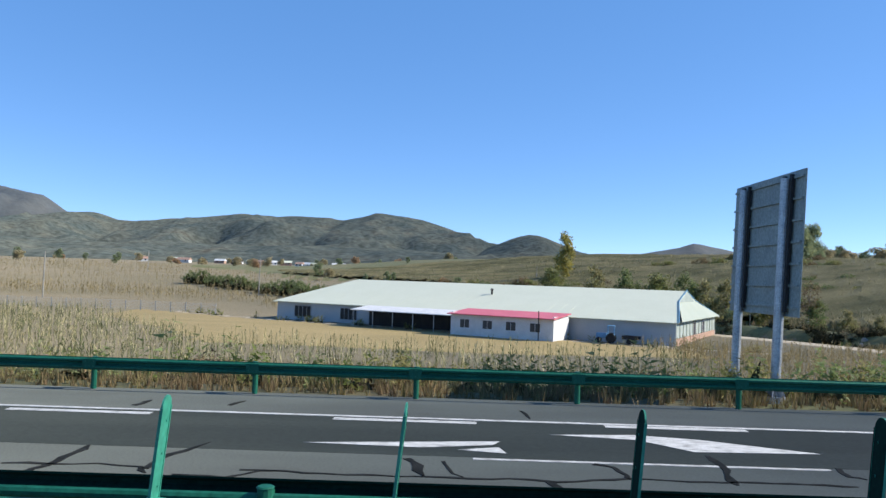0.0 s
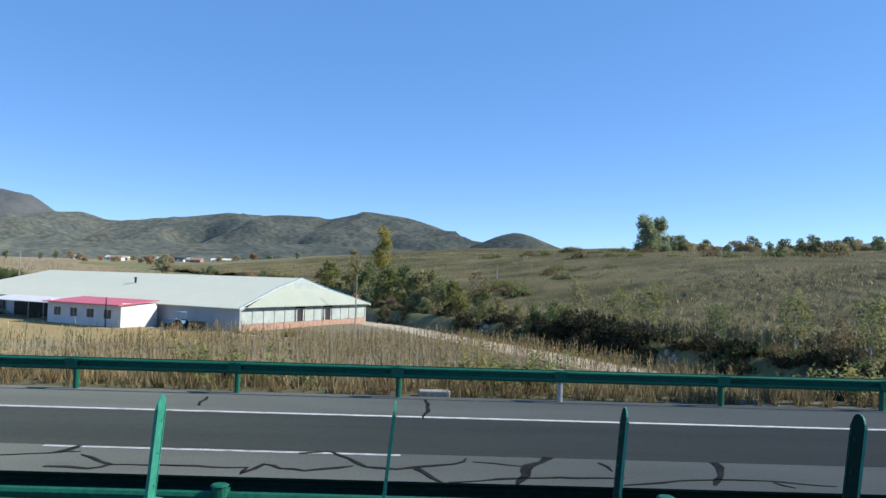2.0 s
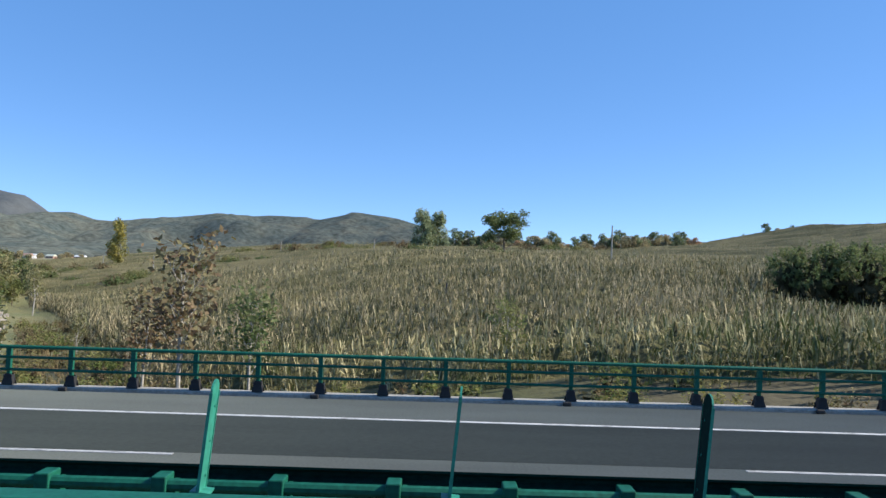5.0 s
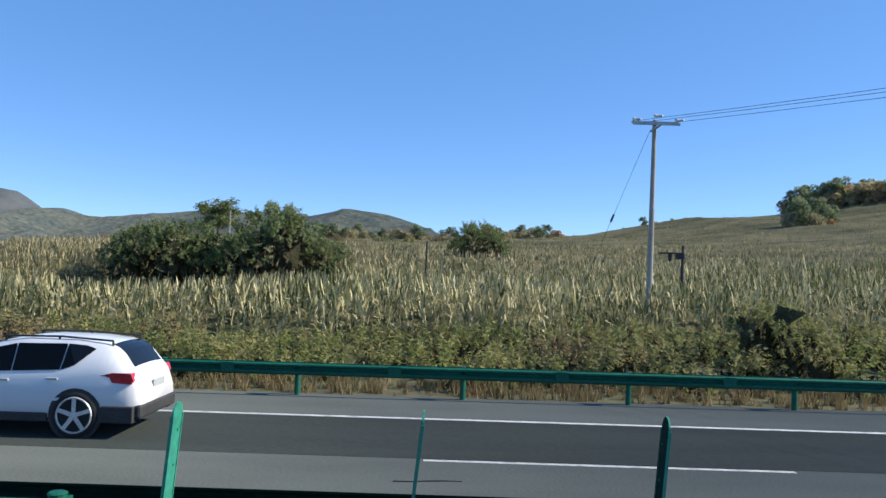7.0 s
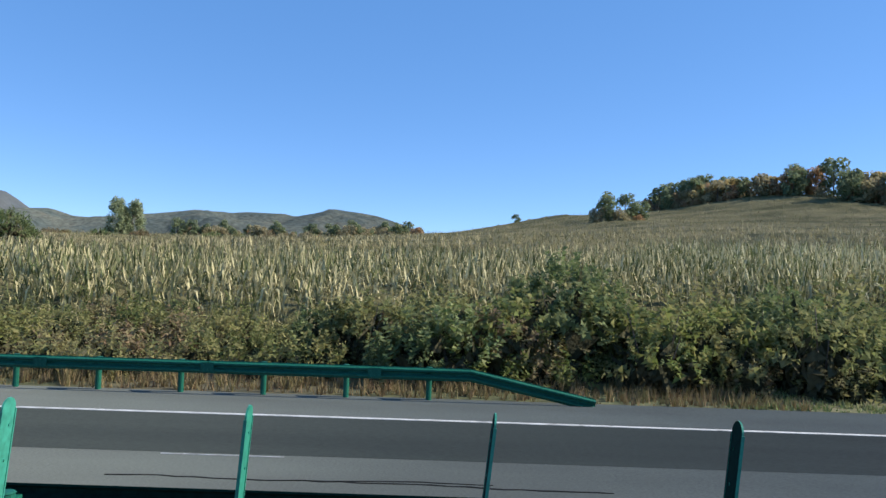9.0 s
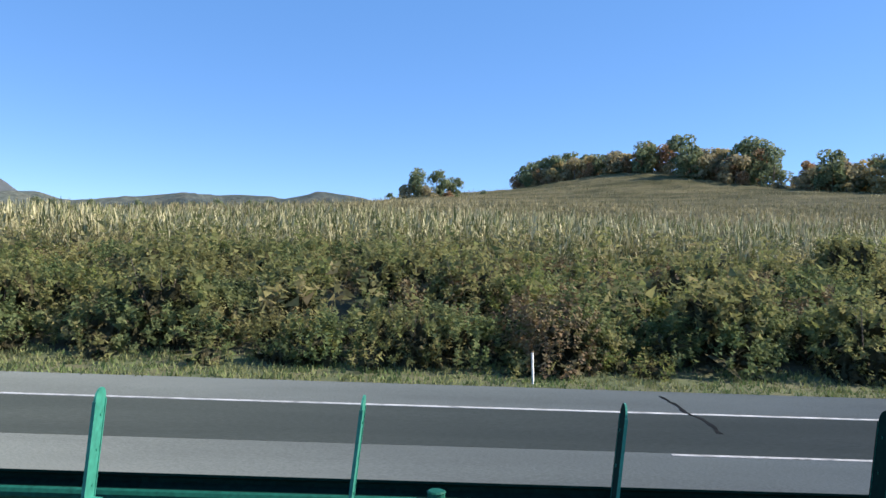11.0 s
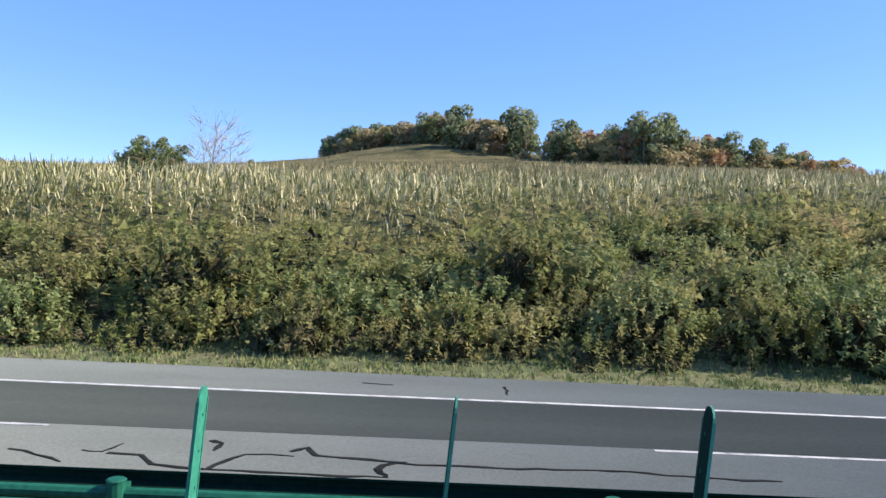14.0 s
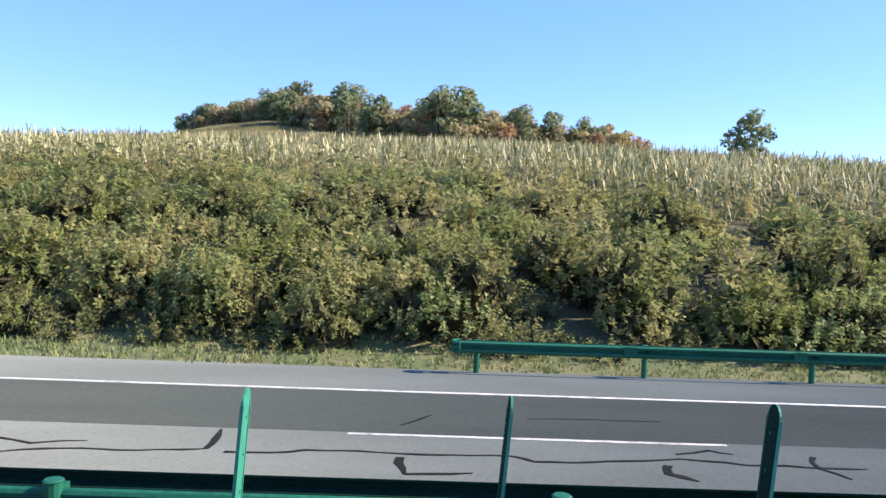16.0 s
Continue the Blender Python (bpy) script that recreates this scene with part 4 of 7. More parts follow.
# kilometre plate on the median
km = thing("kilometre_sign", pose(87.2, 6.3, 0), "small green kilometre sign on a steel tube", "road sign")
bm = bmesh.new()
rod(bm, (0, 0, 0), (0.06, 0, 2.3), 0.03, 0.03, 10)
part("pole", bm, M_GALV, km)
bm = bmesh.new()
box(bm, 0.04, 0.07, -0.22, 0.22, 2.22, 2.72, bevel=0.01)
part("panel", bm, M_SIGN_G, km)
bm = bmesh.new()
for k in range(3):
    box(bm, 0.035, 0.041, -0.17 + 0.12 * k, -0.09 + 0.12 * k, 2.48, 2.64)
box(bm, 0.035, 0.041, -0.15, 0.15, 2.32, 2.36)
part("figures", bm, M_WHITE, km, "plain white bars in place of figures")

# ---- plants ----
vr = np.random.RandomState(7)


def leaf_strip(p0, d, up, length, width, droop, n=2):
    """A tapering leaf: points and triangles; starts at p0, heads along d, rises by up and then droops."""
    d = np.array(d) / np.linalg.norm(d)
    side = np.array((-d[1], d[0], 0))
    v, f = [], []
    for i in range(n + 1):
        t = i / n
        c = np.array(p0) + d * length * t * (1 - 0.25 * t) + np.array((0, 0, 1)) * (up * t - droop * t * t)
        w = width * (0.6 + 0.4 * t * 2 if t < 0.5 else 1.0 - (t - 0.5) * 1.4) / 2
        v += [c - side * w, c + side * w + np.array((0, 0, width * 0.35))]
    for i in range(n):
        a = 2 * i
        f += [(a, a + 2, a + 3), (a, a + 3, a + 1)]
    return v, f


def corn_plant(rs, leaves, n, h=2.2, wide=1.0):
    v, f = [], []

    def put(lv, lf):
        b = len(v)
        v.extend(lv)
        f.extend([tuple(b + k for k in t) for t in lf])
    lean = rs.uniform(-0.12, 0.12, 2)
    put([(-0.016, 0, 0), (0.016, 0, 0), (lean[0], lean[1], h)], [(0, 1, 2)])
    if leaves > 3:
        put([(0, -0.016, 0), (0, 0.016, 0), (lean[0], lean[1], h)], [(0, 1, 2)])
    a = rs.uniform(0, 6.28)
    for k in range(leaves):
        t = (k + 0.8) / (leaves + 0.4)
        a += math.pi + rs.uniform(-0.7, 0.7)
        z = h * (0.14 + 0.8 * t)
        upright = rs.rand() < 0.25 + 0.6 * t
        length = rs.uniform(0.3, 0.5) if upright else rs.uniform(0.35, 0.6)
        rise, droop = (rs.uniform(0.45, 0.75), rs.uniform(0.0, 0.35)) if upright else (rs.uniform(0.1, 0.35), rs.uniform(0.6, 1.0))
        put(*leaf_strip((lean[0] * t, lean[1] * t, z), (math.cos(a), math.sin(a), 0), rise, length * (0.6 if upright else 0.9), rs.uniform(0.06, 0.09) * wide, droop, n if leaves > 3 else 1))
    if rs.rand() < 0.7:
        put([(lean[0] - 0.03, lean[1], h - 0.05), (lean[0] + 0.03, lean[1], h - 0.05), (lean[0] + rs.uniform(-0.12, 0.12), lean[1], h + 0.32)], [(0, 1, 2)])
    # a cob in its husk
    z = h * 0.45
    if leaves > 3:
        put([(0.01, -0.035, z), (0.01, 0.035, z), (0.1, 0, z + 0.24)], [(0, 1, 2)])
    return np.array(v, float), np.array(f, int)


CORN_NEAR = [corn_plant(vr, 9, 2, wide=1.0) for _ in range(8)]
CORN_MID = [corn_plant(vr, 6, 1, wide=1.5) for _ in range(6)]
CORN_FAR = [corn_plant(vr, 3, 1, wide=2.6) for _ in range(5)]


def corn_front(x):
    """The road-side edge of the maize."""
    front = np.interp(x, (90, 112, 150, 175, 190, 215, 230, 250, 285, 318, 331, 365, 380, 416, 432, 520), (44, 38, 29, 29, 28, 28, 27.5, 31, 39, 41, 32, 32, 39, 40, 33, 33))
    return front + 0.8 * np.sin(x * 0.7) + 0.6 * np.sin(x * 0.23 + 1)


def corn_depth(x, y):
    """How far inside the maize a place lies, in metres; below zero outside."""
    side = x - path_x(y) - np.interp(y, (30, 70, 130), (12, 9, 7))
    gap = np.minimum(np.hypot(x - 165, (y - 57) * 1.25) - 10, np.hypot(x - 187, y - 86) - 5)
    return np.minimum(np.minimum(side, y - corn_front(x)), gap)


def corn_ok(x, y):
    """Where maize stands right of the dirt track."""
    return corn_depth(x, y) > 0


def sow(name, label, x0, x1, y0, y1, per, templates, material, ok, smin=0.85, smax=1.15, rows=True, seed=1, category="maize", lumps=0.0, lift=0.0):
    rs = np.random.RandomState(seed)
    n = int((x1 - x0) * (y1 - y0) * per)
    x, y = rs.uniform(x0, x1, n), rs.uniform(y0, y1, n)
    if rows:
        y = y0 + np.round((y - y0) / 0.7) * 0.7 + rs.normal(0, 0.08, n)
    k = ok(x, y) & (x > -0.62 * y - 8) & (x < 421 + 0.62 * y + 8)
    x, y = x[k], y[k]
    n = len(x)
    tall = 1 + 0.10 * wave(x, y, 7, 3) / 1.5 if lumps == 0 else 1 + lumps * wave(x, y, 2.1, 5) / 1.5
    v, f = merge(templates, np.stack([x, y, land(x, y) - 0.03 + lift], -1), rs.uniform(0, 6.28, n), rs.uniform(smin, smax, n) * tall, rs.randint(0, len(templates), n))
    return tagged(new(name, np_mesh(name, v, f, material)), label, category, kind="stuff")


def canopy(label, xs, ys, top, rough, depth, material, seed):
    """The closed leaf canopy of a field: a ragged sheet that falls to the ground at the field's edges."""
    rs = np.random.RandomState(seed)
    X, Y = np.meshgrid(xs, ys, indexing="ij")
    X, Y = X + rs.uniform(-0.3, 0.3, X.shape) * (xs[1] - xs[0]), Y + rs.uniform(-0.25, 0.25, Y.shape) * (ys[1] - ys[0])
    d = depth(X, Y)
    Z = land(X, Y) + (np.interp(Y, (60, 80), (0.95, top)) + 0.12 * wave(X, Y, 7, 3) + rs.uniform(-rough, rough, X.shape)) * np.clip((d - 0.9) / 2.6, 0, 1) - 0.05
    i = np.arange(X.size).reshape(X.shape)
    f = np.stack([i[:-1, :-1], i[1:, :-1], i[1:, 1:], i[:-1, 1:]], -1).reshape(-1, 4)
    ctr = (X[:-1, :-1] + X[1:, 1:]) / 2, (Y[:-1, :-1] + Y[1:, 1:]) / 2
    keep = ((d[:-1, :-1] > 0.3) & (ctr[0] > -0.62 * ctr[1] - 12) & (ctr[0] < 421 + 0.62 * ctr[1] + 12)).ravel()
    return tagged(new("maize", np_mesh("maize", np.stack([X, Y, Z], -1).reshape(-1, 3), f[keep], material)), label, "maize", kind="stuff")


sow("maize", "ripe maize, leaves half dried to straw colour", 92, 262, 26, 37, 3.1, CORN_NEAR, M_CORN, corn_ok, 0.82, 1.05, seed=1)
sow("maize", "ripe maize withered brown above the track", 98, 176, 37, 54, 2.0, CORN_NEAR, M_CORN_TRACK, corn_ok, 0.8, 1.0, seed=16)
sow("maize", "ripe maize on the crest of the bank", 250, 470, 29, 44.5, 2.0, CORN_NEAR, M_CORN_HILL, corn_ok, 0.85, 1.1, seed=2)
sow("maize", "ripe maize field", 150, 300, 37, 60, 1.5, CORN_MID, M_CORN, corn_ok, 0.8, 1.05, seed=3)
sow("maize", "ripe maize field on the hillside", 250, 500, 44.5, 64, 1.2, CORN_MID, M_CORN_HILL, corn_ok, 0.85, 1.1, seed=4)
sow("maize", "ripe maize field above the track", 84, 176, 54, 84, 1.5, CORN_MID, M_CORN_TRACK, corn_ok, 0.85, 1.05, seed=17)
sow("maize", "ripe maize along the edge above the stream", 60, 130, 44, 150, 2.2, CORN_MID, M_CORN_TRACK, lambda x, y: (corn_depth(x, y) > 0) & (corn_depth(x, y) < 4.5) & (x < path_x(y) + 18), 0.85, 1.05, seed=19)
sow("maize", "rows of ripe maize above the stream", 60, 220, 62, 135, 0.6, CORN_FAR, M_CORN_TRACK, corn_ok, 0.9, 1.1, seed=18)
sow("maize", "ripe maize field up the slope", 60, 560, 60, 125, 0.7, CORN_FAR, M_CORN_FAR, corn_ok, 0.9, 1.12, seed=12)
sow("maize", "distant maize field", -60, 560, 125, 300, 0.07, CORN_FAR, M_CORN_FAR, corn_ok, 0.9, 1.15, seed=5)
# dark sheet added inside the rows so the gaps look shaded
canopy("dark inner sheet standing in for shade within the ripe maize", np.arange(84, 500, 0.5), np.arange(27, 62, 0.7), 1.35, 0.22, corn_depth, M_CORN_SHADE, 61)
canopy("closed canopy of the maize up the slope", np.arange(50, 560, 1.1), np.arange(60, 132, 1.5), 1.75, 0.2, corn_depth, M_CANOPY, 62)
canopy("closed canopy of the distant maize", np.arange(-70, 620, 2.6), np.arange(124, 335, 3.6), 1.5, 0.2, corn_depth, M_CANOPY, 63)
sow("maize", "low withered maize before the shed", 12, 92, 25, 88, 1.7, CORN_MID, M_CORN_DRY, lambda x, y: (x < stream_x(y) - 7) & (y < 97 - 0.555 * (x - 12) * 0.6) & (y > 27) & ((x > 22) | (y < 56)), 0.6, 0.8, seed=7)
sow("maize", "green and straw maize by the road", -100, 22, 30, 118, 0.75, CORN_MID, M_CORN, lambda x, y: (y < 76) | (x < -24 - 0.7 * (y - 76)), 0.6, 0.9, seed=8)
sow("maize", "wide straw-coloured maize field", -330, 5, 150, 330, 0.1, CORN_FAR, M_CORN_DRY, lambda x, y: (x < stream_x(y) - 12), 0.7, 0.95, seed=9)
sow("maize", "straw-coloured maize behind the shed", -120, 30, 138, 175, 0.7, CORN_FAR, M_CORN_DRY, lambda x, y: (x < stream_x(y) - 8) & (y > 138 + 0.1 * np.abs(x) + 12 * (x < -35)), 0.7, 0.95, seed=10)


# low growth: weeds, grass, undergrowth
def tuft(rs, n, h, spread_, w):
    v, f = [], []
    for _ in range(n):
        a, r = rs.uniform(0, 6.28), rs.uniform(0, spread_)
        p = np.array((r * math.cos(a), r * math.sin(a), 0))
        hh = h * rs.uniform(0.5, 1.1)
        b = p + np.array((rs.uniform(-0.4, 0.4) * h, rs.uniform(-0.4, 0.4) * h, hh))
        s = np.array((math.cos(a + 1.3), math.sin(a + 1.3), 0)) * w / 2
        k = len(v)
        v += [p - s, p + s, b]
        f += [(k, k + 1, k + 2)]
    return np.array(v, float), np.array(f, int)


def shoot(rs, n, length, leaf, wide, spread_=0.9, kite=False):
    """A leafy shoot along +z: a thin stem with pointed leaves all round it, shorter towards the tip."""
    bend = rs.uniform(-0.15, 0.15, 2) * length
    stem = lambda t: np.array((bend[0] * t * t, bend[1] * t * t, length * t))
    v = [(-0.006, 0, 0), (0.006, 0, 0), tuple(stem(1.0))]
    f = [(0, 1, 2)]
    a = rs.uniform(0, 6.28)
    for k in range(n):
        t = 0.12 + 0.88 * (k + rs.rand()) / n
        a += 2.4 + rs.uniform(-0.5, 0.5)
        up = rs.uniform(-0.35, 0.75)
        d = np.array((math.cos(a) * spread_, math.sin(a) * spread_, up))
        d /= np.linalg.norm(d)
        w = np.cross(d, rs.normal(0, 1, 3) + (0, 0, 1.2))
        w /= np.linalg.norm(w) + 1e-6
        s = leaf * rs.uniform(0.65, 1.3) * (1.15 - 0.45 * t)
        p = stem(t)
        b = len(v)
        if kite:
            v += [tuple(p), tuple(p + d * s * 0.45 + w * s * wide), tuple(p + d * s), tuple(p + d * s * 0.4 - w * s * wide)]
            f += [(b, b + 1, b + 2), (b, b + 2, b + 3)]
        else:
            v += [tuple(p + d * s * 0.1 + w * s * wide), tuple(p + d * s), tuple(p + d * s * 0.25 - w * s * wide)]
            f += [(b, b + 1, b + 2)]
    return np.array(v, float), np.array(f, int)


def merge_turned(templates, pos, way, size, rs):
    """Copies of small shapes set out at places, their z axis along a way: arrays of one mesh."""
    way = way / np.linalg.norm(way, axis=1, keepdims=True)
    u = np.cross(way, rs.normal(0, 1, way.shape))
    u /= np.linalg.norm(u, axis=1, keepdims=True) + 1e-9
    w = np.cross(way, u)
    pick = rs.randint(0, len(templates), len(pos))
    vs, fs, base = [], [], 0
    for k, (tv, tf) in enumerate(templates):
        s = np.nonzero(pick == k)[0]
        if not len(s):
            continue
        p = (tv[None, :, 0:1] * u[s][:, None] + tv[None, :, 1:2] * w[s][:, None] + tv[None, :, 2:3] * way[s][:, None]) * size[s][:, None, None] + pos[s][:, None]
        vs.append(p.reshape(-1, 3))
        fs.append((tf[None] + (np.arange(len(s)) * len(tv))[:, None, None] + base).reshape(-1, 3))
        base += len(s) * len(tv)
    return np.concatenate(vs), np.concatenate(fs)


def dome_points(rs, mounds, per):
    """Places and directions over a set of mounds (x, y, z, radius, height), none of them deep inside a neighbour."""
    M = np.asarray(mounds, float)
    area = 6.28 * M[:, 3] * (0.35 * M[:, 3] + 0.65 * M[:, 4])
    own = np.repeat(np.arange(len(M)), np.maximum(4, (area * per).astype(int)))
    d = rs.normal(0, 1, (len(own), 3))
    d[:, 2] = np.abs(d[:, 2]) * 1.05 + 0.02
    d /= np.linalg.norm(d, axis=1, keepdims=True)
    m = M[own]
    ax = np.stack([m[:, 3], m[:, 3], m[:, 4]], -1)
    p = m[:, :3] + d * ax * rs.uniform(0.78, 1.0, (len(own), 1))
    nrm = d / ax
    nrm /= np.linalg.norm(nrm, axis=1, keepdims=True)
    keep = np.ones(len(own), bool)
    cell = {}
    for i, (a, b) in enumerate(M[:, :2]):
        for ci in range(int((a - M[i, 3]) // 2), int((a + M[i, 3]) // 2) + 1):
            for cj in range(int((b - M[i, 3]) // 2), int((b + M[i, 3]) // 2) + 1):
                cell.setdefault((ci, cj), []).append(i)
    key = np.floor(p[:, :2] / 2).astype(int)
    order = np.lexsort((key[:, 1], key[:, 0]))
    ks = key[order]
    cut = np.nonzero(np.any(np.diff(ks, axis=0) != 0, axis=1))[0] + 1
    for grp in np.split(order, cut):
        for i in cell.get(tuple(key[grp[0]]), ()):
            q = (p[grp] - M[i, :3]) / (M[i, 3], M[i, 3], M[i, 4])
            keep[grp] &= ((q ** 2).sum(1) > 0.62) | (own[grp] == i)
    return p[keep], nrm[keep], own[keep]


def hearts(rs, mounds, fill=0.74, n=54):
    """Ragged filler flakes inside each mound; they keep the light out and deepen its gaps."""
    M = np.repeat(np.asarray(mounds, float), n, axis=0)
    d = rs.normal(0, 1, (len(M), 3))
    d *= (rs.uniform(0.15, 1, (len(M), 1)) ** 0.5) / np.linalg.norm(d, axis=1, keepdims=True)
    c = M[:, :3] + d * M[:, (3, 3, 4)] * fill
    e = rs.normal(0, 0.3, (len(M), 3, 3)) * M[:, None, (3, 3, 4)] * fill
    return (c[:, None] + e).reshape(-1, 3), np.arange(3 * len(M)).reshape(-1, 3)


def thicket(name, labels, x0, x1, y0, y1, per, ok, rad, high, mats, weights, templates, dens, seed, category="shrubs", patch=4.0, size=(0.8, 1.3), up=0.75, squat=None):
    """Close-grown mounds of leafy shoots over a stretch of land, in one mesh for each leaf colour."""
    rs = np.random.RandomState(seed)
    n = int((x1 - x0) * (y1 - y0) * per)
    x, y = rs.uniform(x0, x1, n), rs.uniform(y0, y1, n)
    k = ok(x, y) & (x > -0.62 * y - 8) & (x < 421 + 0.62 * y + 8)
    x, y = x[k], y[k]
    n = len(x)
    r = rs.uniform(*rad, n)
    h = rs.uniform(*high, n) * (1 + 0.25 * wave(x, y, 5, seed))
    if squat is not None:
        s = squat(x, y)
        r, h = r * (0.55 + 0.45 * s), h * s
    M = np.stack([x, y, land(x, y) - 0.1, r, h], -1)
    p, nrm, own = dome_points(rs, M, dens)
    tone = wave(x, y, patch, seed + 1) * 0.28 + 0.5 + rs.uniform(-0.3, 0.3, n)
    kind = np.searchsorted(np.cumsum(weights)[:-1], np.clip(tone, 0, 0.999))
    way = nrm * 0.6 + np.array((0, 0, up)) + rs.normal(0, 0.28, nrm.shape)
    sz = rs.uniform(*size, len(p))
    for j, (m, lab) in enumerate(zip(mats, labels)):
        s = kind[own] == j
        if s.sum():
            tagged(new(name, np_mesh(name, *merge_turned(templates, p[s], way[s], sz[s], rs), m)), lab, category, kind="stuff")
    # dark filler added so the gaps between shoots look shaded
    tagged(new(name, np_mesh(name, *hearts(rs, M), M_INNER_SHADE)), "dark filler of stems standing in for shade inside the growth", category, kind="stuff")


SHOOT = [shoot(vr, 16, 0.5, 0.145, 0.36) for _ in range(8)]
HERB = [shoot(vr, 13, 0.6, 0.2, 0.24, 0.7) for _ in range(8)]
FROND = [shoot(vr, 14, 0.9, 0.2, 0.13, 1.2) for _ in range(6)]
TUFT = [tuft(vr, 12, 0.5, 0.2, 0.04) for _ in range(6)]
LOWGRASS = [tuft(vr, 10, 0.15, 0.28, 0.06) for _ in range(6)]
verge = lambda x, y: (x < 81.5) | (x > 159.5)
sow("verge_grass", "dry straw grass along the road edge", -20, 245, 19.5, 22.4, 4.6, TUFT, M_STRAW, verge, 0.4, 1.1, False, 21, "grass")
sow("verge_grass", "reddish-brown withered grass along the road edge", -20, 245, 19.6, 21.6, 7.0, TUFT, M_RUST, verge, 0.4, 0.95, False, 30, "grass")
sow("verge_grass", "short green grass verge", 243, 470, 19.45, 23.0, 12, LOWGRASS, M_TURF, lambda x, y: y < 22.9, 0.6, 1.4, False, 23, "grass")
# weeds along the first guardrail: dense at first, sparse before the bridge
thicket("roadside_weeds", ("rank green weeds below the guardrail", "yellowing weeds below the guardrail", "withered brown weeds below the guardrail"), -22, 82, 20.9, 28.5, 0.75,
        lambda x, y: wave(x, y, 3.3, 2) > np.interp(x, (-20, 0, 14, 45, 80), (-1.6, -1.2, -0.5, 0.1, 0.4)), (0.4, 0.8), (0.4, 1.05), (M_LEAF_B, M_WEED, M_RUST), (0.35, 0.4, 0.25), HERB, 6.5, 31, "weeds", 3.0, (0.7, 1.3), 1.0)
# weeds along the second guardrail, before the maize
thicket("roadside_weeds", ("yellow-green weeds before the maize", "green leafy weeds before the maize", "brown withered weeds before the maize"), 159, 250, 21.2, 29.5, 0.8,
        lambda x, y: (y < corn_front(x) + 0.3), (0.4, 0.8), (0.5, 0.95), (M_WEED, M_SHRUB, M_RUST), (0.45, 0.35, 0.2), HERB, 7.5, 32, "weeds", 3.0, (0.7, 1.2), 1.0)
sow("verge_grass", "tall dry grass between the weeds", -22, 82, 21.4, 29.0, 3.0, TUFT, M_STRAW, verge, 1.0, 2.2, False, 37, "grass")
sow("roadside_weeds", "tall fern-like fronds above the weeds", -22, 26, 22.0, 28.5, 1.1, FROND, M_LEAF_B, lambda x, y: wave(x, y, 3.1, 2) > -0.3, 1.0, 2.0, False, 43, "weeds", 0.3, 0.2)
# the bank: close shrubs up to the maize
on_bank = lambda x, y: (y < np.interp(x, (232, 250, 285, 318, 331, 365, 380, 416, 432, 480), (27, 32, 40.5, 42.5, 32, 32, 40, 40, 33, 33)) + 0.6) & (y > 22.1 + 0.35 * np.sin(x * 0.9))
bank_top = lambda x: np.interp(x, (232, 250, 285, 318, 331, 365, 380, 416, 432, 480), (27, 32, 40.5, 42.5, 32, 32, 40, 40, 33, 33))
lower = lambda x, y: 1.12 - 0.55 * np.clip((y - 22) / (bank_top(x) - 22), 0, 1)
thicket("undergrowth", ("dense olive shrubs covering the bank", "dark green shrubs on the bank", "yellow-green shrubs on the bank", "brown withered brush on the bank"), 232, 338, 21.6, 43.5, 0.36,
        on_bank, (0.75, 1.5), (0.75, 1.7), (M_SHRUB, M_LEAF, M_WEED, M_RUST), (0.34, 0.3, 0.14, 0.22), SHOOT, 8.0, 33, "shrubs", 5.0, (0.8, 1.45), 0.75, squat=lower)
thicket("undergrowth", ("pale olive shrubs covering the bank", "bright green shrubs on the bank", "yellow-green shrubs on the upper bank", "green shrubs on the high bank"), 338, 474, 21.5, 43.5, 0.4,
        on_bank, (0.75, 1.5), (0.75, 1.7), (M_SHRUB_P, M_LEAF_B, M_WEED, M_LEAF), (0.5, 0.2, 0.22, 0.08), SHOOT, 8.0, 39, "shrubs", 5.0, (0.8, 1.45), 0.75, squat=lower)
thicket("roadside_weeds", ("low green weeds at the foot of the bank", "low yellowing weeds at the foot of the bank"), 244, 474, 21.3, 24.5, 0.85, lambda x, y: wave(x, y, 3.0, 1) > -0.9, (0.4, 0.75), (0.3, 0.8), (M_SHRUB, M_WEED), (0.6, 0.4), HERB, 7.0, 38, "weeds", 3.0, (0.6, 1.0), 0.8)
sow("bank_stalks", "tall stalks rising above the shrubs", 232, 474, 22.6, 41.0, 0.5, HERB, M_SHRUB, on_bank, 1.4, 2.6, False, 141, "weeds", 0.3, 0.9)
# stream, track and shed edges
thicket("undergrowth", ("bramble along the stream, darkened for gully shade", "brown bramble along the stream", "olive brush along the stream"), 30, 112, 21, 150, 0.32,
        lambda x, y: (np.abs(x - stream_x(y) - 5.4) < np.interp(y, (22, 40, 60), (1.6, 2.4, 3.8))) & (wave(x, y, 4.0, 1) > -0.7), (0.6, 1.3), (0.5, 1.2), (M_BRAMBLE_SHADE, M_RUST, M_LEAF), (0.5, 0.15, 0.35), SHOOT, 4.0, 34, "shrubs", 3.4, (0.9, 1.6))
thicket("undergrowth", ("mixed brush above the track", "brown brush above the track"), 80, 170, 22, 90, 0.3,
        lambda x, y: (x > path_x(y) + 3.2) & (corn_depth(x, y) < 0.3) & (corn_depth(x, y) > -9) & (wave(x, y, 3.0, 2) > -0.3), (0.5, 1.1), (0.4, 0.95), (M_WEED, M_RUST), (0.5, 0.5), HERB, 4.5, 35, "shrubs", 3.0, (0.8, 1.4), 1.0)
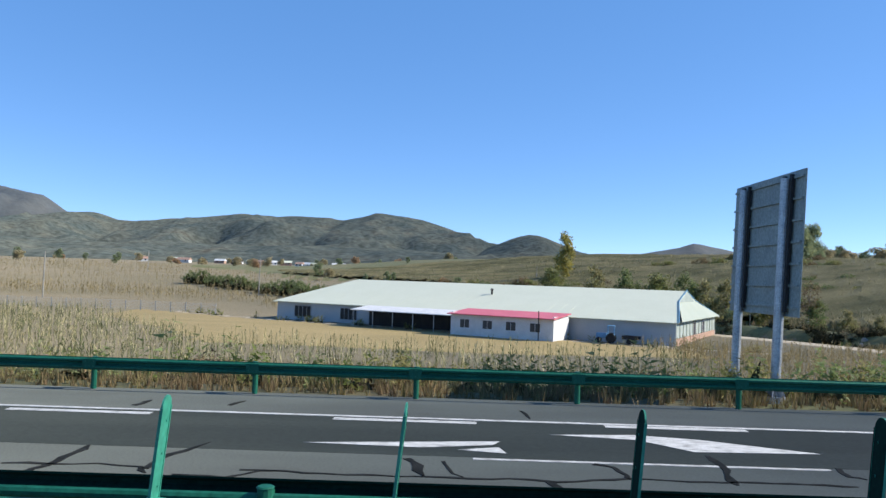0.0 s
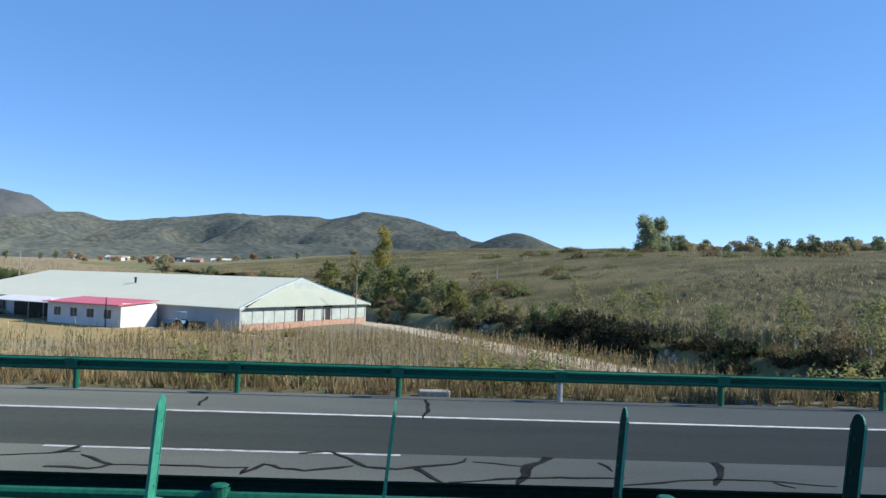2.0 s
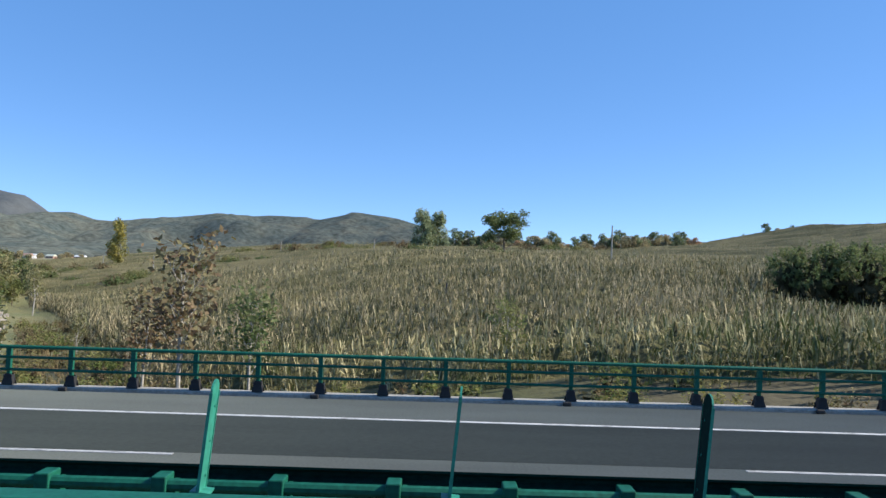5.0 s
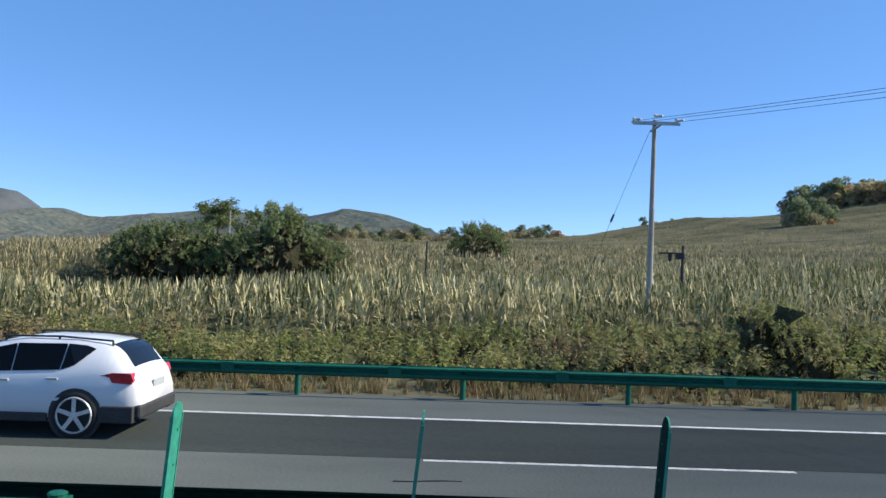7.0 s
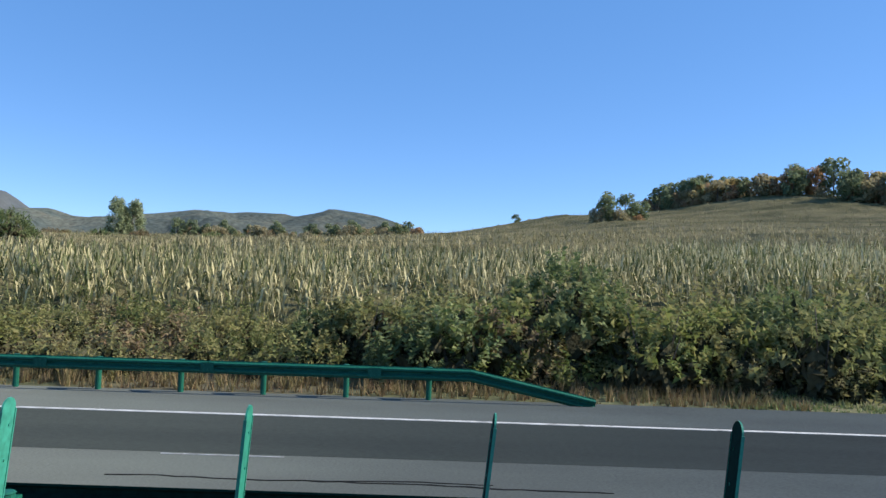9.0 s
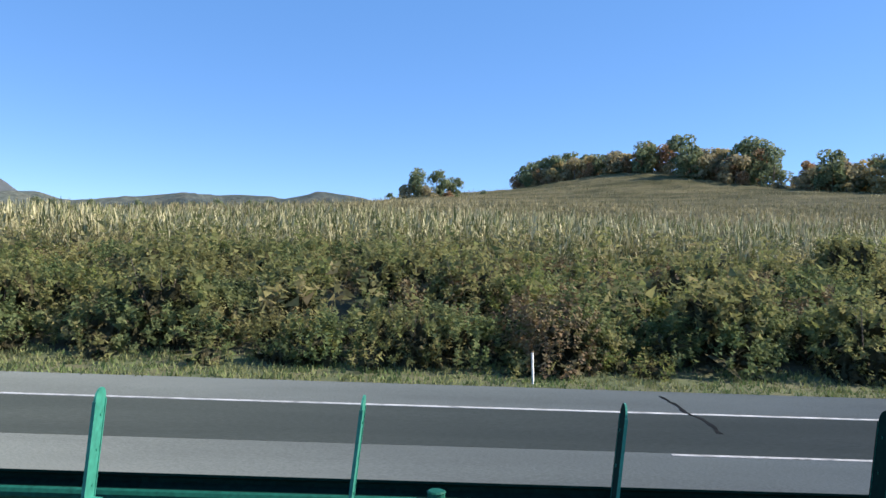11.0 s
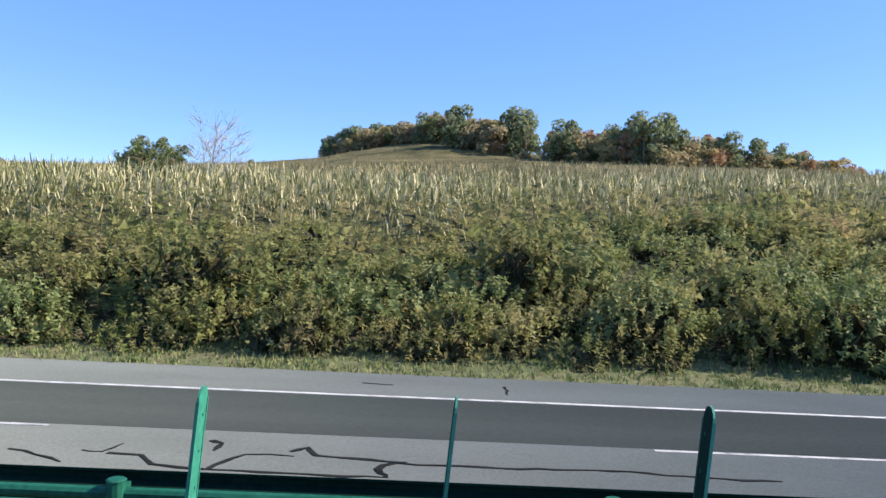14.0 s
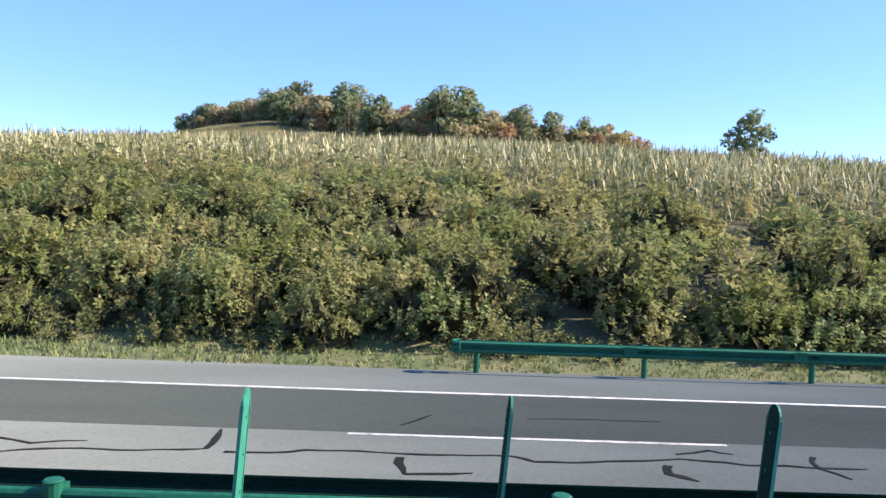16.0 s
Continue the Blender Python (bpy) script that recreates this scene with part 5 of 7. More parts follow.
sow("field_grass", "dry grass on the stream banks", 40, 125, 21, 95, 0.9, TUFT, M_STRAW, lambda x, y: (np.abs(x - stream_x(y)) > 3) & (np.abs(x - path_x(y)) > 2.5) & (np.abs(x - path_x(y) + 2) < 22) & (x > stream_x(y) - 8), 0.8, 1.7, False, 26, "grass")
thicket("undergrowth", ("scrub along the shed and field edges",), -50, 60, 84, 130, 0.12, lambda x, y: np.abs(y - (107.5 - 0.555 * (x - 1.9)) + 2.2) < 1.4, (0.4, 0.9), (0.3, 0.8), (M_WEED,), (1.0,), HERB, 5.0, 36, "shrubs")


# ---- trees and bushes ----
def limbs(bm, rs, base, top, r, crown_r, n, forks=2):
    """Trunk with tapering limbs that fork."""
    mid = base.lerp(top, 0.5) + Vector((rs.uniform(-0.05, 0.05), rs.uniform(-0.05, 0.05), 0)) * (top - base).length
    rod(bm, base, mid, r, r * 0.72, 7)
    rod(bm, mid, top, r * 0.72, r * 0.3, 6)
    tips = [top]
    for k in range(n):
        t = 0.35 + 0.6 * k / n
        p = base.lerp(mid, t * 2) if t < 0.5 else mid.lerp(top, t * 2 - 1)
        a = k * 2.4 + rs.uniform(-0.4, 0.4)
        q = p + Vector((math.cos(a), math.sin(a), 0)) * crown_r * rs.uniform(0.5, 0.9) + Vector((0, 0, (top - base).length * rs.uniform(0.12, 0.3)))
        rod(bm, p, q, r * 0.42 * (1.2 - t), r * 0.13, 5)
        tips.append(q)
        for _ in range(forks):
            q2 = p.lerp(q, rs.uniform(0.45, 0.9)) + Vector((rs.uniform(-1, 1), rs.uniform(-1, 1), rs.uniform(0.2, 1.0))) * crown_r * 0.4
            rod(bm, p.lerp(q, 0.5), q2, r * 0.16, r * 0.06, 4)
            tips.append(q2)
    return tips


def crown_arrays(rs, tips, n, size, lobe, tall=1.0, z_lo=0.0, fill=None, core=0):
    """Leaves in clumps round the limbs' tips; fill: (radius, low, high) adds clumps through the whole crown."""
    v, f = [], []
    c = [tuple(t) for t in tips]
    if fill:
        c = []
        for _ in range(26):
            a, t = rs.uniform(0, 6.28), rs.uniform(0, 1)
            r = fill[0] * math.sqrt(rs.uniform(0, 0.7)) * math.sin(math.pi * (0.22 + 0.7 * t))
            c.append((r * math.cos(a), r * math.sin(a), fill[1] + (fill[2] - fill[1]) * t))
    c = np.array(c)
    for i in range(n):
        d = rs.normal(0, 1, 3)
        d /= np.linalg.norm(d)
        p = c[rs.randint(len(c))] + d * lobe * rs.uniform(0.25, 1.0) * (1, 1, tall)
        p[2] = max(z_lo, p[2])
        u = rs.normal(0, 1, 3) * (1, 1, 0.7)
        u /= np.linalg.norm(u)
        w = np.cross(u, rs.normal(0, 1, 3))
        w /= np.linalg.norm(w) + 1e-6
        s = size * rs.uniform(0.6, 1.4)
        k = len(v)
        v += [p - u * s, p + w * s * 0.55, p + u * s, p - w * s * 0.55]
        f += [(k, k + 1, k + 2), (k, k + 2, k + 3)]
    for i in range(core):
        p = c[i % len(c)]
        u, w = rs.uniform(-1, 1, 3) * 0.45 * lobe, rs.uniform(-1, 1, 3) * 0.45 * lobe
        k = len(v)
        v += [p - u, p + w, p + u, p - w]
        f += [(k, k + 1, k + 2), (k, k + 2, k + 3)]
    return np.array(v, float), np.array(f, int)


def clump_crown(rs, crown_r, z0, z1, n, leaves, size):
    """A distant crown: rounded boughs over an ellipsoid, each clad in overlapping leaf sprays, round a dark heart."""
    mid, half = (z0 + z1) / 2, (z1 - z0) / 2
    boughs = []
    for k in range(n):
        d = rs.normal(0, 1, 3)
        d /= np.linalg.norm(d)
        c = np.array((0, 0, mid)) + d * (crown_r, crown_r, half) * rs.uniform(0.4, 0.68)
        boughs.append((*c, crown_r * rs.uniform(0.26, 0.42), crown_r * rs.uniform(0.22, 0.36)))
    B = np.array(boughs)
    own = rs.randint(0, n, leaves)
    d = rs.normal(0, 1, (leaves, 3)) + (0, 0, 0.25)
    d /= np.linalg.norm(d, axis=1, keepdims=True)
    p = B[own, :3] + d * B[own][:, (3, 3, 4)] * rs.uniform(0.8, 1.16, (leaves, 1))
    nrm = d + rs.normal(0, 0.45, d.shape)
    nrm /= np.linalg.norm(nrm, axis=1, keepdims=True)
    u = np.cross(nrm, rs.normal(0, 1, d.shape))
    u /= np.linalg.norm(u, axis=1, keepdims=True) + 1e-9
    w = np.cross(nrm, u)
    s = size * rs.uniform(0.6, 1.5, (leaves, 1))
    v = np.stack([p - u * s, p + w * s * 0.9, p + u * s * 0.9 - w * s * 0.5], 1).reshape(-1, 3)
    f = np.arange(3 * leaves).reshape(-1, 3)
    hv, hf = hearts(rs, B, 0.85, 16)
    return np.concatenate([v, hv]), np.concatenate([f, hf + len(v)])


def tree(name, label, category, h, crown_r, leaf_mat, seed, leaves=900, size=0.2, trunk=0.12, n=9, lobe=None, clear=0.3, tall=1.0, bark=None, group="", forks=2, full=False, clumps=0):
    """A tree at the origin: trunk with limbs, and a crown of many small leaves."""
    rs = np.random.RandomState(seed)
    th = thing(name, pose(0, 0, -500), label, category, group)
    bm = bmesh.new()
    tips = limbs(bm, rs, Vector((0, 0, -0.3)), Vector((rs.uniform(-0.06, 0.06) * h, rs.uniform(-0.06, 0.06) * h, h * (0.7 if full or clumps else 0.86))), trunk, crown_r * (0.55 if full or clumps else 1), n, forks)
    part("trunk", bm, bark or M_BARK, th)
    tips = [t for t in tips if t.z > h * clear]
    if leaves:
        v, f = clump_crown(rs, crown_r, h * clear, h, clumps, leaves, size) if clumps else crown_arrays(rs, tips, leaves, size, lobe or crown_r * 0.42, tall, h * clear * 0.8, (crown_r, h * clear, h * 0.9) if full else None, 60 if full else 0)
        me = np_mesh("crown", v, f, leaf_mat)
        ob = new("crown", me)
        ob.parent = th
    return th


def bush(label, rad, h, leaf_mat, seed, leaves=420, size=0.1, group=""):
    """A bush: several stems, a dark heart and lobes of leafy shoots."""
    rs = np.random.RandomState(seed)
    th = thing("bush", pose(0, 0, -500), label, "bush", group)
    bm = bmesh.new()
    for k in range(6):
        a = rs.uniform(0, 6.28)
        rod(bm, (0.1 * math.cos(a), 0.1 * math.sin(a), -0.15), (rad * 0.6 * math.cos(a), rad * 0.6 * math.sin(a), h * rs.uniform(0.6, 0.95)), 0.03, 0.008, 5)
    part("stem_clump", bm, M_BARK, th)
    lobes = [(0, 0, 0.25 * h, rad * 0.62, h * 0.62)]
    for k in range(7):
        a, q = k * 0.9 + rs.uniform(-0.3, 0.3), rs.uniform(0.35, 0.68)
        lobes.append((rad * q * math.cos(a), rad * q * math.sin(a), h * rs.uniform(0.12, 0.5), rad * rs.uniform(0.3, 0.46), h * rs.uniform(0.26, 0.42)))
    area = sum(6.28 * l[3] * (0.35 * l[3] + 0.65 * l[4]) for l in lobes)
    tmp = [shoot(rs, 16, 4.2 * size, 1.4 * size, 0.36) for _ in range(5)]
    p, nrm, own = dome_points(rs, lobes, 6.5 * (0.11 / size) ** 2)
    way = nrm * 0.75 + np.array((0, 0, 0.5)) + rs.normal(0, 0.28, nrm.shape)
    ob = new("foliage", np_mesh("foliage", *merge_turned(tmp, p, way, rs.uniform(0.75, 1.3, len(p)), rs), leaf_mat))
    ob.parent = th
    ob = new("inner_shade_fill", np_mesh("inner_shade_fill", *hearts(rs, lobes, 0.74, 38), M_INNER_SHADE))
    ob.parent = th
    return th


def plant(proto, x, y, s=1.0, turn=0.0, sink=0.05, first=[]):
    """Sets a plant on the land; the first of a kind is moved, the others are copies."""
    m = pose(x, y, float(land(x, y)) - sink, 0, 0, turn) @ Matrix.Scale(s, 4)
    if proto.name not in first:
        first.append(proto.name)
        proto.matrix_basis = m
        return proto
    loc, q, sc = m.decompose()
    made = copy_thing(proto, Matrix.LocRotScale(loc, q, None))
    made.scale = (s, s, s)
    return made

trng = random.Random(21)
# single trees
plant(tree("poplar_tree", "slim poplar turning golden yellow", "tree", 15.0, 2.9, M_LEAF_Y, 31, 2400, 0.3, 0.16, 16, 1.3, 0.1, 1.6, full=True), 35.2, 222.9)
pair = tree("poplar_tree", "full green poplar on the skyline", "tree", 14.0, 4.6, M_LEAF_P, 32, 4600, 0.36, 0.25, 15, 1.9, 0.02, 1.4, group="skyline poplars", full=True)
plant(pair, 122.6, 265)
plant(pair, 127.4, 266, 0.95, 140)
plant(tree("field_tree", "open-crowned lone tree in the maize", "tree", 8.6, 3.7, M_LEAF, 33, 5200, 0.2, 0.2, 15, 1.25, 0.42, 0.8), 141.5, 140)
plant(bush("low bush at the foot of a tree", 2.4, 2.2, M_LEAF, 34, 500, 0.16), 141.2, 139)
def acacia():
    """A leaning tree with rising limbs, its crown of feathery fronds in loose tiers."""
    rs = np.random.RandomState(35)
    th = thing("acacia_tree", pose(0, 0, -500), "leafy acacia with feathery fronds rising from the bank", "tree")
    bm = bmesh.new()
    limbs(bm, rs, Vector((0, 0, -0.3)), Vector((0.5, 0, 5.4)), 0.1, 2.2, 12)
    part("trunk", bm, M_BARK, th)
    tiers = [(0.6, 0, 5.0, 1.1, 0.75), (1.5, 0.3, 4.6, 1.0, 0.6), (-0.6, -0.2, 4.3, 1.2, 0.7), (-1.9, 0.2, 4.2, 1.1, 0.6), (2.3, -0.3, 3.7, 0.9, 0.6), (0.4, -0.8, 3.6, 1.4, 0.8), (-1.2, -0.7, 3.0, 1.3, 0.8),
             (1.4, -0.7, 2.7, 1.2, 0.8), (0.1, -1.0, 2.0, 1.3, 0.9), (-1.0, -0.9, 1.4, 1.0, 0.8), (1.2, -1.0, 1.3, 1.0, 0.8), (0.2, 0.8, 3.0, 1.5, 1.1)]
    p, nrm, own = dome_points(rs, tiers, 17)
    way = nrm * 0.8 + np.array((0.1, 0, 0.25)) + rs.normal(0, 0.3, nrm.shape)
    fr = [shoot(rs, 20, 0.62, 0.15, 0.2, 1.3) for _ in range(6)]
    new("crown", np_mesh("crown", *merge_turned(fr, p, way, rs.uniform(0.7, 1.3, len(p)), rs), M_LEAF_A)).parent = th
    new("inner_shade_fill", np_mesh("inner_shade_fill", *hearts(rs, tiers[5:], 0.6), M_INNER_SHADE)).parent = th
    return th


plant(acacia(), 393.7, 24.4, 1.16)
plant(tree("bare_tree", "leafless tree with thin grey twigs", "tree", 6.9, 1.7, M_LEAF, 36, 0, 0.1, 0.05, 22, None, 0.2, 1, M_BARK, forks=7), 385.6, 25.6)
pale_bare = tree("bare_tree", "pale leafless tree on the field", "tree", 4.2, 1.9, M_LEAF, 37, 0, 0.1, 0.05, 18, None, 0.2, 1, M_BARK_PALE, forks=8)
plant(pale_bare, 349.0, 58, 1.5)
plant(bush("round green bush in the maize", 1.6, 2.4, M_LEAF, 38, 500, 0.11), 344.0, 57.8, 1.7)
for x, y, sc, turn in ((350.1, 59.0, 1.25, 120), (348.0, 59.4, 1.1, 240)):
    plant(pale_bare, x, y, sc, turn)
# bushes coloured bright to look sunlit where the bank begins, deep gaps between them
lit = [bush("leafy bush at the foot of the bank, coloured bright as if sunlit", 1.15, 2.0, M_LEAF_B, 150, 420, 0.11, "bank bushes"), bush("yellow-green leafy bush on the bank", 1.3, 1.7, M_WEED, 151, 420, 0.12, "bank bushes")]
lrng = random.Random(52)
for k in range(20):
    plant(lit[k % 2], 235.8 + 1.6 * k + lrng.uniform(-0.5, 0.5), 22.3 + (k * 5 % 4) * 0.7 + lrng.uniform(-0.2, 0.2), lrng.uniform(0.8, 1.35), lrng.uniform(0, 360))
big = bush("tall dark willow bush in the maize", 3.6, 5.6, M_LEAF, 40, 2400, 0.14, "willow bushes")
plant(big, 159.5, 60.5, 1.0)
plant(big, 163.5, 60, 1.1, 70)
plant(big, 169.5, 60, 1.28, 200)
plant(big, 173.2, 61.5, 0.8, 300)
plant(big, 187, 86, 1.15, 130)
plant(bush("bramble hung with dry leaves", 1.9, 2.7, M_SHRUB, 41, 1300, 0.085), 193.4, 23.4)
plant(bush("dark bush behind the guardrail", 1.8, 2.5, M_SHRUB, 42, 700, 0.1), 221.5, 23.2)

# bushes on the bank, in three habits
kinds = [bush("leafy green bush on the bank", 1.3, 1.9, M_SHRUB, 50 + k, 400, 0.11, "bank bushes") for k in range(4)]
kinds.append(bush("yellow-green bush on the bank", 1.1, 1.7, M_WEED, 57, 380, 0.11, "bank bushes"))
for k in range(110):
    x = 233 + 228 * (k + trng.random()) / 110
    lo = k % 2 == 0
    y = trng.uniform(21.9, 24.5) if lo else trng.uniform(24.5, np.interp(x, (233, 260, 300, 318, 331, 365, 378, 416, 430, 460), (26, 30, 35, 36, 28.5, 28.5, 36, 36, 30, 30)))
    plant(kinds[k % 5], x, y, trng.uniform(0.7, 1.4), trng.uniform(0, 360))
thick = [bush("broad dark bush crowding the road edge", 2.3, 3.3, M_LEAF, 60, 1300, 0.13, "roadside thicket"), bush("broad leafy bush crowding the road edge", 2.2, 3.0, M_SHRUB, 61, 1200, 0.13, "roadside thicket")]
for k, (x, y, s) in enumerate(((232.4, 24.0, 0.62), (235.6, 23.6, 0.78), (239.6, 24.6, 1.12), (242.8, 23.2, 0.78), (246.0, 23.8, 0.86), (249.4, 23.4, 0.8), (253.5, 23.8, 0.88), (257.5, 23.8, 0.75), (261.5, 23.6, 0.8), (388.6, 23.2, 1.05), (386.4, 23.4, 1.2), (382, 23.3, 0.9), (398, 23.4, 0.9), (402, 23.6, 0.95))):
    plant(thick[k % 2], x, y, s, trng.uniform(0, 360))

# young trees along the track
sap = [tree("sapling", "young pale-stemmed tree with sparse olive leaves", "tree", 6.0, 1.25, m, 70 + k, 800, 0.13, 0.085, 12, 0.7, 0.34, 1.2, M_BARK_PALE, "track saplings") for k, m in enumerate((M_SHRUB, M_LEAF_O, M_RUST, M_LEAF))]
for k, (x, y, s) in enumerate(((97.5, 44, 1.1), (95, 47.5, 1.15), (101.5, 40, 1.0), (91, 55, 1.1), (87, 62, 1.1), (107, 33, 1.2), (119.8, 33, 1.25), (102.3, 34, 1.0), (84, 68, 1.1), (110.5, 34, 1.0), (117, 36, 0.9), (122.5, 34, 0.9), (76, 88, 1.2), (93.5, 50, 0.9), (86, 65, 0.8), (80, 76, 0.9), (74, 90, 1.1),
                               (72, 110, 1.2), (58, 122, 1.3), (52, 130, 1.2), (134, 35, 0.6), (104, 57, 0.6))):
    plant(sap[k % 4], x, y, s, trng.uniform(0, 360))

# far trees, low in detail: a few kinds, many copies
far = []
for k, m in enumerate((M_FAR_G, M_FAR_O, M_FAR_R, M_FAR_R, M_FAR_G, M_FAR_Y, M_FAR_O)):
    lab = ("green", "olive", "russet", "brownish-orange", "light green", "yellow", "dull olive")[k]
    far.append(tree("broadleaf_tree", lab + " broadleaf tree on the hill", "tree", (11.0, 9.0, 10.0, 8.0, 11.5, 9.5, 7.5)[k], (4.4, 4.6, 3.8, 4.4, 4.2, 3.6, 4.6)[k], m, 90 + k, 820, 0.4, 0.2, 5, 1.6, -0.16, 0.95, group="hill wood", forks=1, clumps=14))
LINE = ((321, 296), (332, 292), (345, 288), (380, 243), (418, 208), (446, 203), (468, 200))
for k in range(170):
    t = 6 * (k + trng.random()) / 170
    i = min(5, int(t))
    a, b = LINE[i], LINE[i + 1]
    x, y = a[0] + (b[0] - a[0]) * (t - i) + trng.uniform(-4, 4), a[1] + (b[1] - a[1]) * (t - i) + trng.uniform(-6, 15)
    plant(far[(k * 5 + k // 3) % 7], x, y, trng.uniform(0.95, 1.4) * (0.8 if t > 5 else 1.2 if 2.5 < t < 4.5 else 1) * (0.45 if k % 3 == 0 else 1), trng.uniform(0, 360))
for x, y, s, k in ((281, 214, 0.98, 0), (286, 215, 0.95, 4), (291, 217, 0.75, 4), (278, 213, 0.75, 1), (284, 211, 0.7, 6), (288.5, 213, 0.5, 3), (301, 253.5, 0.3, 4), (265, 324, 0.55, 4), (271, 326, 0.3, 1), (492.4, 187, 1.5, 0), (258, 330, 0.25, 0), (279, 330, 0.28, 4)):
    plant(far[k], x, y, s, trng.uniform(0, 360))
for k in range(70):
    x = 134 + 92 * (k + trng.random()) / 70
    plant(far[(0, 1, 6, 4, 6, 3, 1)[k % 7]], x, 296 + trng.uniform(-8, 10), trng.uniform(0.4, 0.85), trng.uniform(0, 360))
for k in range(60):
    x = trng.uniform(-360, 20)
    y = trng.uniform(330, 720)
    plant(far[(0, 1, 4, 3, 1, 6)[k % 6]], x, y, trng.uniform(0.35, 0.9), trng.uniform(0, 360))
for k in range(20):
    y = trng.uniform(130, 260)
    plant(far[(1, 4, 3, 0)[k % 4]], float(stream_x(y)) + trng.uniform(3, 16), y, trng.uniform(0.25, 0.5), trng.uniform(0, 360))

# dark hedge beyond the shed
hedge = bush("dark green hedge bush beside the field", 2.6, 3.2, M_LEAF, 44, 420, 0.22, "field hedge")
for k in range(18):
    t = k / 17
    plant(hedge, -64 + 42 * t + trng.uniform(-1, 1), 196 - 36 * t + trng.uniform(-2, 2), trng.uniform(0.7, 1.15), trng.uniform(0, 360))

# thicket of trees between the stream and the track
wet = [tree("streamside_tree", "bushy olive-green tree by the stream", "tree", 6.5, 2.6, m, 120 + k, 1500, 0.19, 0.12, 9, 0.95, 0.06, 1.1, group="streamside trees", full=True) for k, m in enumerate((M_LEAF_O, M_LEAF, M_SHRUB))]
for k, (x, y, s) in enumerate(((64, 112, 0.6), (59, 121, 0.9), (55, 129, 1.15), (51, 138, 1.3), (46, 146, 1.4), (42, 150, 1.45), (49, 143, 1.25), (38, 158, 1.4), (56, 133, 0.8), (33, 168, 1.4), (44, 158, 1.2), (26, 182, 1.3), (61, 116, 0.7))):
    plant(wet[k % 3], x, y, s, trng.uniform(0, 360))
# close-set trees added to mimic the dark hollow by the stream
for x, y, s in ((63.5, 95, 0.5), (66, 94, 0.62), (68.5, 95.5, 0.66), (67, 97.5, 0.75), (64.5, 98, 0.6)):
    plant(wet[1], x, y, s, trng.uniform(0, 360), 0.9)
gully = [bush("tangled bramble by the stream, near black for gully shade", 2.0, 1.9, M_BRAMBLE_SHADE, 45, 480, 0.12, "stream brambles"), bush("brown tangled bramble by the stream", 1.9, 1.7, M_RUST, 48, 420, 0.11, "stream brambles")]
for k in range(46):
    y = 42 + 72 * (k + trng.random()) / 46
    plant(gully[k % 7 == 0], float(stream_x(y)) + trng.uniform(2.6, 6.5), y, trng.uniform(0.5, 0.95), trng.uniform(0, 360), 0.2)
# extra brambles put where the steep gully bank lies in shade
for x, y, s in ((66.5, 86, 1.3), (68.5, 84, 1.5), (70.2, 87, 1.45), (71.5, 83, 1.3), (69, 90, 1.6), (66.5, 91, 1.4), (73, 80, 1.2)):
    plant(gully[0], x, y, s, trng.uniform(0, 360), 0.3)
brush = [bush("rounded olive brush on the slope", 2.6, 2.6, m, 150 + k, 200, 0.22, "slope brush") for k, m in enumerate((M_SHRUB, M_RUST, M_LEAF))]
for cx, cy, w, n in ((62, 157, 12, 14), (70, 150, 5, 6), (98, 205, 9, 8), (84, 176, 10, 8), (40, 176, 10, 8), (92, 236, 26, 16), (20, 205, 22, 16), (118, 190, 9, 5), (104, 250, 18, 9), (150, 205, 10, 4), (84, 160, 6, 5), (176, 240, 14, 5)):
    for k in range(n):
        plant(brush[(k + n) % 3], cx + trng.uniform(-w, w), cy + trng.uniform(-5, 5), trng.uniform(0.5, 1.25), trng.uniform(0, 360), 0.2)

# ---- farm buildings ----
YARD = Matrix.LocRotScale((-26.3, 123.0, -4.3), Euler((0, 0, math.atan2(-30.3, 54.6))), None)
SL, SD, SE, SR = 62.4, 26.6, 2.85, 6.5
shed = thing("livestock_shed", YARD, "long low farm shed with a pale sheet roof", "shed")
bm = bmesh.new()
box(bm, 0, SL, 0, 0.18, -0.4, SE)
part("front_wall", bm, M_WALL, shed, "white sheet-metal front wall")
bm = bmesh.new()
box(bm, 0, SL, SD - 0.18, SD, -0.4, SE)
part("back_wall", bm, M_WALL, shed)
bm = bmesh.new()
box(bm, 0, 0.18, 0.18, SD - 0.18, -0.4, SE)
part("end_wall", bm, M_WALL, shed)
bm = bmesh.new()
box(bm, SL - 0.2, SL, 0.18, SD - 0.18, -0.4, 0.75)
part("plinth", bm, M_BRICK, shed, "low brick plinth under the glazed end")
for k in range(13):
    y0 = 0.25 + k * (SD - 0.5) / 13
    if k in (5, 8):
        continue
    bm = bmesh.new()
    box(bm, SL - 0.1, SL - 0.04, y0, y0 + (SD - 0.5) / 13 - 0.06, 0.78, SE)
    part("film_panel", bm, M_FILM, shed, "greenish translucent sheet panel" if k == 0 else "")
for k in range(14):
    bm = bmesh.new()
    y0 = 0.22 + k * (SD - 0.5) / 13
    box(bm, SL - 0.14, SL + 0.02, y0 - 0.05, y0 + 0.02, 0.75, SE)
    part("stud", bm, M_SKIRT, shed)
